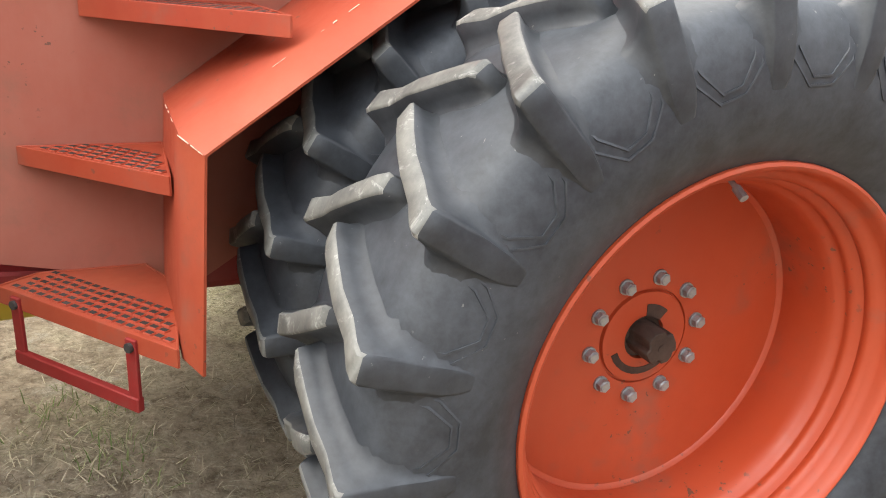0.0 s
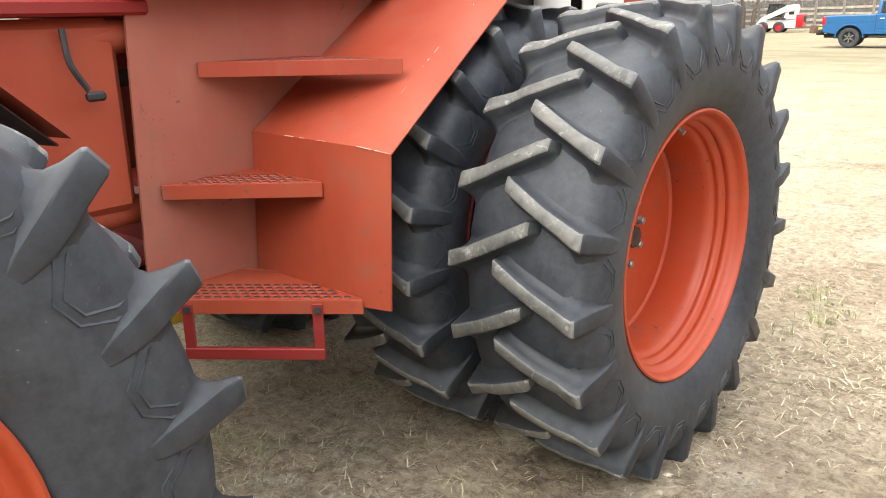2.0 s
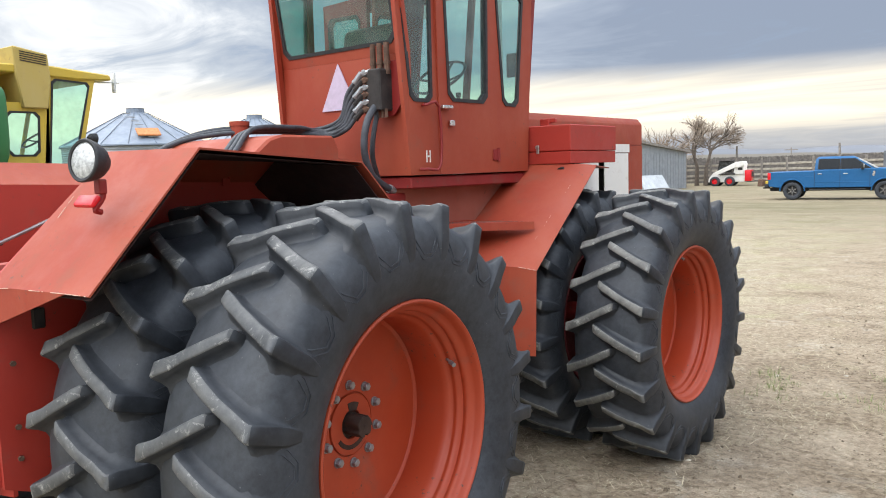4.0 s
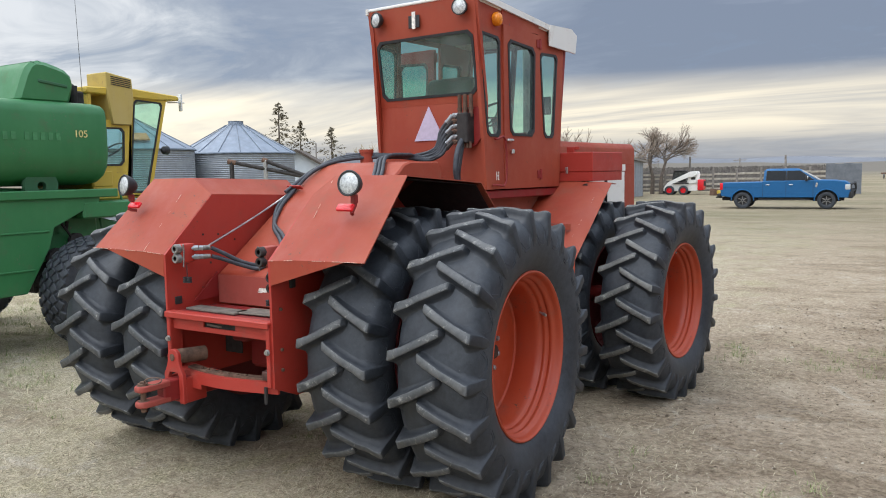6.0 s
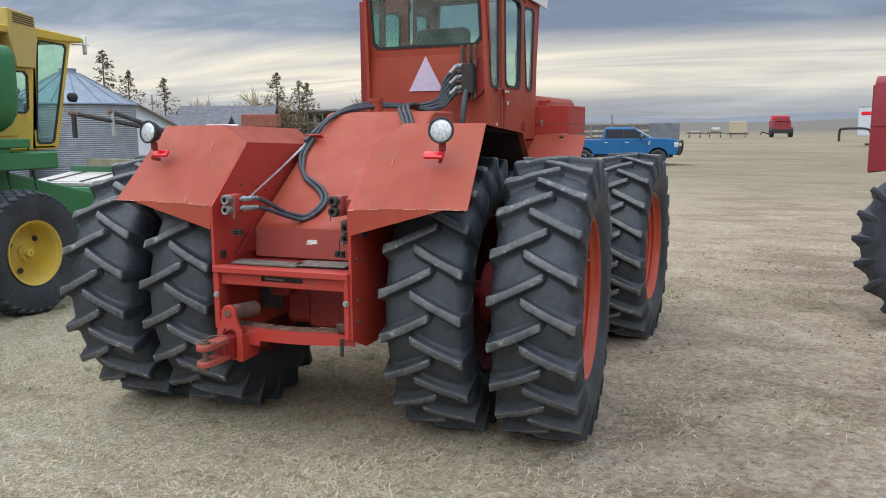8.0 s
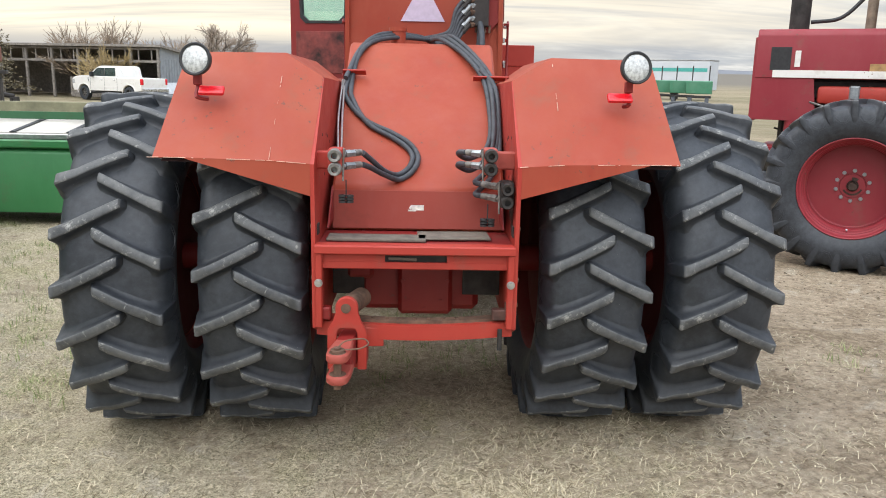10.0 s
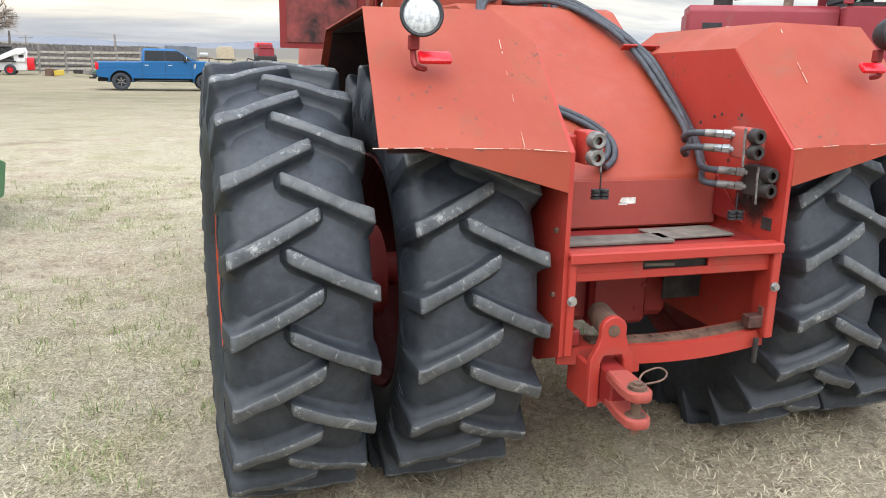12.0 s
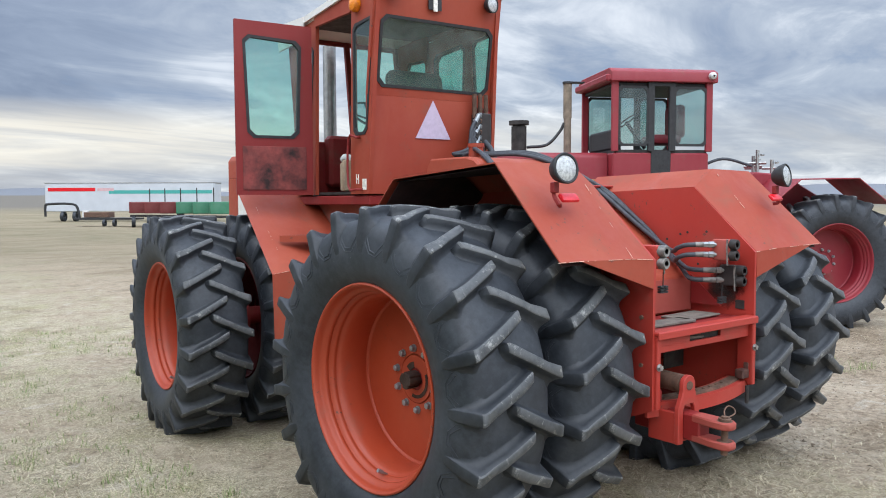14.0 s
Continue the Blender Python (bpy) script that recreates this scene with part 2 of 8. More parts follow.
DIRTBAG = plain("tan_paper_bag", (0.38, 0.29, 0.2), 0.8, 0, 0.25, 15, 0.2)
CLOTH = plain("pale_cloth", (0.6, 0.62, 0.6), 0.85, 0, 0.2, 15, 0.2)


def rubber(name, base, dust, amount, scuffed=False):
    m, nt, b = material(name)
    n1 = noise_of(nt, 3.0, 6, 0.68)
    n2 = noise_of(nt, 26.0, 5, 0.7)
    f = calc(nt, "ADD", calc(nt, "MULTIPLY", n1, 0.6), calc(nt, "MULTIPLY", n2, 0.4))
    col = mix(nt, ramp(nt, f, [(0.40, 0.0), (0.66, amount)]), base, dust)
    if scuffed:
        scuff = noise_of(nt, 17.0, 6, 0.75, (1, 1, 1), 0.6)
        col = mix(nt, ramp(nt, scuff, [(0.55, 0.0), (0.66, 0.8)]), col, (0.33, 0.325, 0.30))
    sp = ramp(nt, noise_of(nt, 75, 2, 0.5), [(0.735, 0.0), (0.77, 0.45)])
    col = mix(nt, calc(nt, "MULTIPLY", sp, ramp(nt, n1, [(0.45, 0.0), (0.6, 1.0)])), col, (0.22, 0.215, 0.20))
    link_in(nt, b.inputs["Base Color"], col)
    link_in(nt, b.inputs["Roughness"], ramp(nt, n1, [(0.3, 0.45), (0.7, 0.68)]))
    b.inputs["Specular IOR Level"].default_value = 0.5
    bump(nt, b, n2, 0.12, 0.004)
    return m


TYRE = rubber("black_tyre_rubber", (0.0130, 0.0158, 0.0203), (0.058, 0.065, 0.076), 0.8)
LUGTOP = rubber("worn_dusty_lug_rubber", (0.042, 0.045, 0.049), (0.135, 0.135, 0.130), 0.85, True)
# lug flanks are darker than the tyre, with groove shade in their colour
LUGSIDE = rubber("shaded_lug_side_rubber", (0.0115, 0.0138, 0.0175), (0.046, 0.051, 0.059), 0.8)
LUGPALE = rubber("pale_dust_on_lug_rubber", (0.060, 0.060, 0.058), (0.19, 0.185, 0.165), 0.9, True)


def ground_mat():
    m, nt, b = material("dry_grass_and_dirt_ground")
    big = noise_of(nt, 0.16, 5, 0.6, (1, 1, 1), 0.5)
    mid = noise_of(nt, 1.1, 6, 0.65)
    clump = noise_of(nt, 5.5, 6, 0.72, (1, 1, 1), 0.4)
    fine = noise_of(nt, 19, 6, 0.72, (1, 1, 1), 0.5)
    grit = noise_of(nt, 85, 4, 0.7)
    straw = noise_of(nt, 55, 5, 0.78, (1.0, 0.8, 1), 1.2)
    dirt = mix(nt, ramp(nt, fine, [(0.33, 0.0), (0.66, 1.0)]), (0.22, 0.168, 0.115), (0.58, 0.465, 0.335))
    dry = mix(nt, ramp(nt, straw, [(0.38, 0.0), (0.62, 1.0)]), (0.155, 0.128, 0.078), (0.77, 0.67, 0.475))
    green = mix(nt, ramp(nt, straw, [(0.40, 0.0), (0.62, 1.0)]), (0.14, 0.132, 0.050), (0.56, 0.495, 0.255))
    f = calc(nt, "ADD", calc(nt, "MULTIPLY", big, 0.42), calc(nt, "ADD", calc(nt, "MULTIPLY", mid, 0.33), calc(nt, "MULTIPLY", clump, 0.25)))
    grass = mix(nt, ramp(nt, mid, [(0.50, 0.0), (0.70, 0.7)]), dry, green)
    # the trodden lane beside the tractor is bare
    c = nt.nodes.new("ShaderNodeTexCoord")
    s = nt.nodes.new("ShaderNodeSeparateXYZ")
    nt.links.new(c.outputs["Object"], s.inputs[0])
    lane = calc(nt, "ADD", calc(nt, "MULTIPLY", s.outputs[0], 0.045), 0.42)
    f = calc(nt, "SUBTRACT", f, ramp(nt, lane, [(0.36, 0.0), (0.56, 0.15), (0.72, 0.13), (0.95, 0.02)]))
    col = mix(nt, ramp(nt, f, [(0.42, 0.0), (0.50, 1.0)]), dirt, grass)
    # pale worn patches, brown scuffed earth, darker clumps, grit and chaff
    track = noise_of(nt, 1.3, 6, 0.68, (1.1, 0.7, 1), 0.6)
    col = mix(nt, ramp(nt, track, [(0.54, 0.0), (0.70, 0.55)]), col, (0.62, 0.52, 0.39))
    col = mix(nt, ramp(nt, noise_of(nt, 2.3, 6, 0.7, (1, 1, 1), 0.8), [(0.30, 0.55), (0.42, 0.0)]), col, (0.20, 0.150, 0.102))
    col = mix(nt, ramp(nt, clump, [(0.30, 0.7), (0.43, 0.0)]), col, (0.125, 0.097, 0.060))
    col = mix(nt, ramp(nt, grit, [(0.57, 0.0), (0.68, 0.75)]), col, (0.60, 0.54, 0.425))
    col = mix(nt, ramp(nt, grit, [(0.30, 0.75), (0.40, 0.0)]), col, (0.085, 0.068, 0.046))
    patch = noise_of(nt, 1.5, 7, 0.7, (1, 1, 1), 1.0)
    col = mix(nt, ramp(nt, patch, [(0.30, 0.75), (0.42, 0.0)]), col, mix(nt, ramp(nt, fine, [(0.35, 0.0), (0.65, 1.0)]), (0.15, 0.112, 0.074), (0.36, 0.28, 0.195)))
    mat_ = noise_of(nt, 1.9, 7, 0.7, (1, 1, 1), 1.4)
    col = mix(nt, ramp(nt, mat_, [(0.56, 0.0), (0.66, 0.7)]), col, mix(nt, ramp(nt, straw, [(0.36, 0.0), (0.60, 1.0)]), (0.24, 0.20, 0.155), (0.74, 0.66, 0.53)))
    # broad scuffs of bare brown earth, most on the lane side
    rut = calc(nt, "SUBTRACT", noise_of(nt, 0.62, 7, 0.68, (0.7, 1.5, 1), 0.9), ramp(nt, lane, [(0.40, 0.0), (0.56, 0.09)]))
    col = mix(nt, ramp(nt, rut, [(0.30, 0.8), (0.46, 0.0)]), col, mix(nt, ramp(nt, fine, [(0.36, 0.0), (0.64, 1.0)]), (0.13, 0.098, 0.064), (0.36, 0.275, 0.185)))
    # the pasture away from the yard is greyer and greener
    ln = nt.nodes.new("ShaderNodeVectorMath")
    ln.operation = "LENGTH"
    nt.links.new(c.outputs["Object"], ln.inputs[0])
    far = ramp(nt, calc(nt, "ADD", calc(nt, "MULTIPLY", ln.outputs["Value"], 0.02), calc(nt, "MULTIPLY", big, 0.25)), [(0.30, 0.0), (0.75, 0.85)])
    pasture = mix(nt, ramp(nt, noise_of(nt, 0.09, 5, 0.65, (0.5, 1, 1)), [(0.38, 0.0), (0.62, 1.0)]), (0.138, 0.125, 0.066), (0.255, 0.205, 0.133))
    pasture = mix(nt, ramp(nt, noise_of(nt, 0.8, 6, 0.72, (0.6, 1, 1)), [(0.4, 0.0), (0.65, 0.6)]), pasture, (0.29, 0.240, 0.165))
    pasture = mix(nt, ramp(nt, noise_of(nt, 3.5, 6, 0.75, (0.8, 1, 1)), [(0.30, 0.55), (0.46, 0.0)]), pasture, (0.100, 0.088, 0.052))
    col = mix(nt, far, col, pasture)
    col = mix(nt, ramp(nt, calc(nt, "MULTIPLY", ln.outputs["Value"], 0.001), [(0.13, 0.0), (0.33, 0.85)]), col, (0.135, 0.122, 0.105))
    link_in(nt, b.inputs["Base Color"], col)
    b.inputs["Roughness"].default_value = 0.95
    b.inputs["Specular IOR Level"].default_value = 0.15
    h = calc(nt, "ADD", calc(nt, "MULTIPLY", fine, 0.8), calc(nt, "MULTIPLY", straw, 0.5))
    bump(nt, b, calc(nt, "ADD", h, calc(nt, "MULTIPLY", clump, 0.9)), 1.0, 0.04)
    return m


GROUND = ground_mat()

# ---- mesh helpers ----
class Geo:
    """Collects vertices and faces of one part."""

    def __init__(self):
        self.v, self.f, self.m = [], [], []

    def add(self, verts, faces, slot=0):
        o = len(self.v)
        self.v += [tuple(p) for p in verts]
        self.f += [tuple(i + o for i in f) for f in faces]
        self.m += [slot] * len(faces)
        return self

    def bm(self, bm, slot=0):
        bm.verts.index_update()
        self.add([v.co[:] for v in bm.verts], [[v.index for v in f.verts] for f in bm.faces], slot)
        bm.free()
        return self

    def box(self, c, s, bevel=0.0, rot=(0, 0, 0), slot=0, seg=1):
        bm = bmesh.new()
        bmesh.ops.create_cube(bm, size=1.0)
        bmesh.ops.scale(bm, vec=s, verts=bm.verts)
        if bevel:
            bmesh.ops.bevel(bm, geom=bm.edges[:], offset=bevel, segments=seg, affect="EDGES", profile=0.5)
        bmesh.ops.transform(bm, matrix=pose(*c, *rot), verts=bm.verts)
        return self.bm(bm, slot)

    def cyl(self, p, q, r, r2=None, seg=16, slot=0, caps=True):
        p, q = Vector(p), Vector(q)
        r2 = r if r2 is None else r2
        a = (q - p).normalized()
        u = a.orthogonal().normalized()
        w = a.cross(u)
        vs, fs = [], []
        for c, rr in ((p, r), (q, r2)):
            for i in range(seg):
                t = 2 * math.pi * i / seg
                vs.append(c + (u * math.cos(t) + w * math.sin(t)) * rr)
        for i in range(seg):
            j = (i + 1) % seg
            fs.append((i, j, seg + j, seg + i))
        if caps:
            fs += [tuple(range(seg))[::-1], tuple(range(seg, 2 * seg))]
        return self.add(vs, fs, slot)

    def tube(self, pts, r, seg=8, slot=0, smooth=6):
        """A round hose or bar along a smooth line through pts."""
        P = [Vector(p) for p in pts]
        line = []
        if smooth > 1 and len(P) > 2:
            E = [P[0] * 2 - P[1]] + P + [P[-1] * 2 - P[-2]]
            for k in range(1, len(E) - 2):
                a, b, c, d = E[k - 1], E[k], E[k + 1], E[k + 2]
                for i in range(smooth):
                    t = i / smooth
                    line.append(0.5 * (2 * b + (c - a) * t + (2 * a - 5 * b + 4 * c - d) * t * t + (3 * b - a - 3 * c + d) * t ** 3))
            line.append(P[-1])
        else:
            line = P
        vs, fs = [], []
        u = None
        for k, p in enumerate(line):
            d = (line[min(k + 1, len(line) - 1)] - line[max(k - 1, 0)]).normalized()
            u = d.orthogonal().normalized() if u is None else (u - d * u.dot(d)).normalized()
            w = d.cross(u)
            for i in range(seg):
                t = 2 * math.pi * i / seg
                vs.append(p + (u * math.cos(t) + w * math.sin(t)) * r)
        for k in range(len(line) - 1):
            for i in range(seg):
                j = (i + 1) % seg
                fs.append((k * seg + i, k * seg + j, (k + 1) * seg + j, (k + 1) * seg + i))
        fs += [tuple(range(seg))[::-1], tuple(range((len(line) - 1) * seg, len(line) * seg))]
        return self.add(vs, fs, slot)

    def prism(self, poly, lo, hi, axis=0, slot=0, bevel=0.0):
        """A polygon of 2D points pushed along an axis from lo to hi."""
        def at(a, b, h):
            return {0: (h, a, b), 1: (a, h, b), 2: (a, b, h)}[axis]
        n = len(poly)
        bm = bmesh.new()
        vs = [bm.verts.new(at(*p, lo)) for p in poly] + [bm.verts.new(at(*p, hi)) for p in poly]
        bm.faces.new(vs[:n][::-1])
        bm.faces.new(vs[n:])
        for i in range(n):
            j = (i + 1) % n
            bm.faces.new((vs[i], vs[j], vs[n + j], vs[n + i]))
        bmesh.ops.recalc_face_normals(bm, faces=bm.faces)
        if bevel:
            bmesh.ops.bevel(bm, geom=bm.edges[:], offset=bevel, segments=1, affect="EDGES", profile=0.5)
        return self.bm(bm, slot)

    def sheet(self, verts, faces, t=0.008, slot=0):
        """Bent plate of thickness t."""
        bm = bmesh.new()
        vs = [bm.verts.new(p) for p in verts]
        for f in faces:
            bm.faces.new([vs[i] for i in f])
        bmesh.ops.recalc_face_normals(bm, faces=bm.faces)
        bmesh.ops.solidify(bm, geom=bm.faces[:], thickness=t)
        return self.bm(bm, slot)

    def lathe(self, prof, seg=48, axis=0, c=(0, 0, 0), slot=0, closed=False):
        """A profile of (along, radius) turned round an axis through c."""
        vs, fs = [], []
        n = len(prof)
        for i in range(seg):
            t = 2 * math.pi * i / seg
            for a, r in prof:
                p = {0: (a, r * math.cos(t), r * math.sin(t)), 1: (r * math.cos(t), a, r * math.sin(t)), 2: (r * math.cos(t), r * math.sin(t), a)}[axis]
                vs.append((p[0] + c[0], p[1] + c[1], p[2] + c[2]))
        for i in range(seg):
            j = (i + 1) % seg
            for k in range(n if closed else n - 1):
                l = (k + 1) % n
                fs.append((i * n + k, i * n + l, j * n + l, j * n + k))
        return self.add(vs, fs, slot)

    def mesh(self, name, mats, smooth=0.0):
        me = bpy.data.meshes.new(name)
        me.from_pydata(self.v, [], self.f)
        for m in mats if isinstance(mats, (list, tuple)) else [mats]:
            me.materials.append(m)
        me.polygons.foreach_set("material_index", self.m)
        bm = bmesh.new()
        bm.from_mesh(me)
        bmesh.ops.recalc_face_normals(bm, faces=bm.faces)
        if smooth:
            for f in bm.faces:
                f.smooth = True
            for e in bm.edges:
                if len(e.link_faces) == 2 and e.calc_face_angle(0) > radians(smooth):
                    e.smooth = False
        bm.to_mesh(me)
        bm.free()
        me.update()
        return me


def part(name, geo, mats, parent, label="", m=None, smooth=35.0):
    """One mesh object under a thing or under a part."""
    me = geo if isinstance(geo, bpy.types.Mesh) else geo.mesh(name, mats, smooth)
    ob = new(name, me)
    ob.parent = parent
    if m is not None:
        ob.matrix_basis = m
    return tagged(ob, label)


def thing(name, label, category, m=None, group="", kind="", geo=None, mats=None, smooth=35.0):
    """A top-level thing: an empty at its base, or a mesh."""
    ob = new(name, geo.mesh(name, mats, smooth) if geo else None)
    if m is not None:
        ob.matrix_basis = m
    return tagged(ob, label, category, group, kind)


def ground_z(x, y):
    """Height of the yard: level behind the tractor, falling a little ahead, low hills far off."""
    z = -0.09 * min(1, max(0, (y + x * 0.1) / 3.2)) if y + x * 0.1 > 0 else 0.0
    d = math.hypot(x, y)
    z -= 0.11 * min(1, max(0, (d - 7) / 32))
    if d > 500:
        a = math.atan2(x, y)
        k = min(1, (d - 500) / 1200)
        z += k * k * (3 - 2 * k) * (10 + 9 * noise.noise((3.2 * math.sin(a), 3.2 * math.cos(a), 0.3)) + 4 * noise.noise((14 * math.sin(a), 14 * math.cos(a), 2.3)))
    return z

# ---- ground: one sheet to the horizon ----
def lumps(x, y):
    """Trodden hollows, and clods in the wheel tracks of the lane."""
    h = 0.016 * noise.noise((x * 0.9, y * 0.9, 0.0)) + 0.010 * noise.noise((x * 2.7, y * 2.7, 5.0)) - 0.012
    lane = max(0.0, 1 - abs(x - 4.6 - 0.1 * y) / 2.6)
    return h + lane * (0.022 * noise.noise((x * 5.5, y * 1.6, 9.0)) + 0.012 * noise.noise((x * 6.5, y * 6.5, 2.0)) - 0.01)


g = Geo()
RINGS = [0.0] + [0.45 * 1.03 ** k for k in range(125)]
while RINGS[-1] < 3400:
    RINGS.append(RINGS[-1] * 1.075)
SEG = 240
vs = [(0, 0, ground_z(0, 0))]
for r in RINGS[1:]:
    for i in range(SEG):
        t = 2 * math.pi * i / SEG
        x, y = r * math.sin(t), r * math.cos(t)
        h = ground_z(x, y)
        if r < 60:
            h += lumps(x, y)
        vs.append((x, y, h))
fs = [(0, 1 + i, 1 + (i + 1) % SEG) for i in range(SEG)]
for k in range(len(RINGS) - 2):
    a, b = 1 + k * SEG, 1 + (k + 1) * SEG
    for i in range(SEG):
        j = (i + 1) % SEG
        fs.append((a + i, b + i, b + j, a + j))
g.add(vs, fs)
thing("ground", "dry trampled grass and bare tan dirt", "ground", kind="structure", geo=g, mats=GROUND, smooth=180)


# ---- dry grass: single blades close to the path ----
def blade_mat(name, stops):
    m, nt, b = material(name)
    geo = nt.nodes.new("ShaderNodeNewGeometry")
    link_in(nt, b.inputs["Base Color"], ramp(nt, geo.outputs["Random Per Island"], stops))
    b.inputs["Roughness"].default_value = 0.8
    b.inputs["Specular IOR Level"].default_value = 0.2
    return m


STRAW = blade_mat("dry_straw_blades", [(0.0, (0.16, 0.125, 0.072)), (0.3, (0.40, 0.335, 0.215)), (0.55, (0.60, 0.52, 0.36)), (0.88, (0.68, 0.59, 0.425)), (1.0, (0.24, 0.205, 0.145))])
TUFT = blade_mat("green_tuft_blades", [(0.0, (0.13, 0.19, 0.05)), (0.4, (0.22, 0.27, 0.10)), (0.7, (0.38, 0.38, 0.20)), (1.0, (0.55, 0.50, 0.33))])


def grass_mesh(name, mat, spots, length, lean, width):
    """Thin bent blades; spots are (x, y, scale)."""
    vs, fs = [], []
    rnd = random.Random(17)
    for x, y, k in spots:
        z = ground_z(x, y) + lumps(x, y) - 0.004
        t = rnd.uniform(0, 2 * math.pi)
        L = rnd.uniform(*length) * k
        a = radians(rnd.uniform(*lean))
        c, s = math.cos(t), math.sin(t)
        w = width * rnd.uniform(0.6, 1.3)
        px, py = -s * w, c * w
        r1, h1 = L * 0.55 * math.cos(a), L * 0.55 * math.sin(a)
        b = a - radians(rnd.uniform(5, 45))
        r2, h2 = r1 + L * 0.45 * math.cos(b), max(0.004, h1 + L * 0.45 * math.sin(b))
        o = len(vs)
        vs += [(x - px, y - py, z), (x + px, y + py, z), (x + c * r1 - px * 0.8, y + s * r1 - py * 0.8, z + h1), (x + c * r1 + px * 0.8, y + s * r1 + py * 0.8, z + h1), (x + c * r2, y + s * r2, z + h2)]
        fs += [(o, o + 1, o + 3, o + 2), (o + 2, o + 3, o + 4)]
    me = bpy.data.meshes.new(name)
    me.from_pydata(vs, [], fs)
    me.materials.append(mat)
    return me


def straw_spots(n, seed):
    rnd = random.Random(seed)
    out = []
    while len(out) < n:
        # thicker towards the middle of the yard
        r = 13.0 * rnd.random() ** 0.75
        t = rnd.uniform(0, 2 * math.pi)
        x, y = 0.3 + r * math.cos(t), -1.2 + r * math.sin(t)
        d = 0.55 + 0.9 * noise.noise((x * 0.7, y * 0.7, 3.0)) + 0.5 * noise.noise((x * 2.6, y * 2.6, 8.0))
        if x > 2.0:
            d -= 0.62 * min(1, (x - 2.0) / 1.0)
        if x < -2.2 or y < -4:
            d += 0.25
        if rnd.random() < d:
            out.append((x, y, rnd.uniform(0.7, 1.25)))
    return out


def tuft_spots(n, seed):
    rnd = random.Random(seed)
    out = []
    while len(out) < n:
        x, y = rnd.uniform(-9, 9), rnd.uniform(-7, 9)
        if noise.noise((x * 0.5, y * 0.5, 11.0)) + 0.35 * (x < -1.8) - 0.4 * (x > 2.0) < 0.12:
            continue
        for i in range(rnd.randint(10, 26)):
            out.append((x + rnd.gauss(0, 0.05), y + rnd.gauss(0, 0.05), rnd.uniform(0.6, 1.1)))
    return out


straw_ob = new("dry_grass", grass_mesh("dry_grass", STRAW, straw_spots(320000, 3), (0.03, 0.11), (1, 26), 0.0022))
tagged(straw_ob, "short pale dry straw lying on the ground", "grass", kind="stuff")
tuft_ob = new("grass_tufts", grass_mesh("grass_tufts", TUFT, tuft_spots(42000, 4), (0.05, 0.12), (25, 80), 0.0022))
tagged(tuft_ob, "small greenish grass tufts in the dry yard", "grass", kind="stuff")

# ---- clods, pebbles and chaff on the lane ----
def clod_mesh():
    rnd = random.Random(23)
    vs, fs = [], []
    n = 0
    while n < 9000:
        x, y = rnd.uniform(1.7, 7.5), rnd.uniform(-6.5, 9.5)
        if rnd.random() > 0.35 + 0.8 * noise.noise((x * 0.8, y * 0.8, 4.0)):
            continue
        n += 1
        k = rnd.uniform(0.004, 0.010) if rnd.random() < 0.9 else rnd.uniform(0.010, 0.020)
        z = ground_z(x, y) + lumps(x, y) + k * 0.2
        o = len(vs)
        t = rnd.uniform(0, math.pi)
        for i in range(4):
            a = t + math.pi / 2 * i + rnd.uniform(-0.4, 0.4)
            q = k * rnd.uniform(0.7, 1.5)
            vs.append((x + q * math.cos(a), y + q * math.sin(a), z + rnd.uniform(-0.3, 0.2) * k))
        vs += [(x + rnd.uniform(-0.3, 0.3) * k, y + rnd.uniform(-0.3, 0.3) * k, z + k * rnd.uniform(0.4, 0.8)), (x, y, z - k)]
        for i in range(4):
            j = (i + 1) % 4
            fs += [(o + i, o + j, o + 4), (o + j, o + i, o + 5)]
    me = bpy.data.meshes.new("clods")
    me.from_pydata(vs, [], fs)
    me.materials.append(blade_mat("brown_clods", [(0.0, (0.10, 0.075, 0.05)), (0.5, (0.24, 0.185, 0.13)), (0.85, (0.34, 0.275, 0.20)), (1.0, (0.52, 0.47, 0.38))]))
    return me


tagged(new("clods", clod_mesh()), "small brown clods and pebbles on bare dirt", "clods", kind="stuff")

# ---- wheels ----
LUGS = 21
# carcass: half the section, from the bead over the side wall to the middle of the tread
HALF_PROF = [(0.190, 0.497), (0.196, 0.510), (0.207, 0.524), (0.226, 0.552), (0.243, 0.592), (0.253, 0.640), (0.254, 0.690), (0.246, 0.738), (0.230, 0.778), (0.208, 0.803), (0.172, 0.819), (0.10, 0.829), (0.0, 0.833)]
TREAD_PROF = [(-x, r) for x, r in HALF_PROF] + HALF_PROF[-2::-1]


def crown(x):
    """Radius of the bare tread at x."""
    a = abs(x)
    for (x1, r1), (x0, r0) in zip(HALF_PROF[8:], HALF_PROF[9:]):
        if a >= x0:
            return r0 + (r1 - r0) * (a - x0) / (x1 - x0)
    return 0.833


def flank(r):
    """Half width of the side wall at radius r."""
    for (x0, r0), (x1, r1) in zip(HALF_PROF, HALF_PROF[1:]):
        if r0 <= r <= r1:
            return x0 + (x1 - x0) * (r - r0) / (r1 - r0)
    return 0.2


def tyre_mesh():
    return Geo().lathe(TREAD_PROF, 128).mesh("tyre", TYRE, 60)


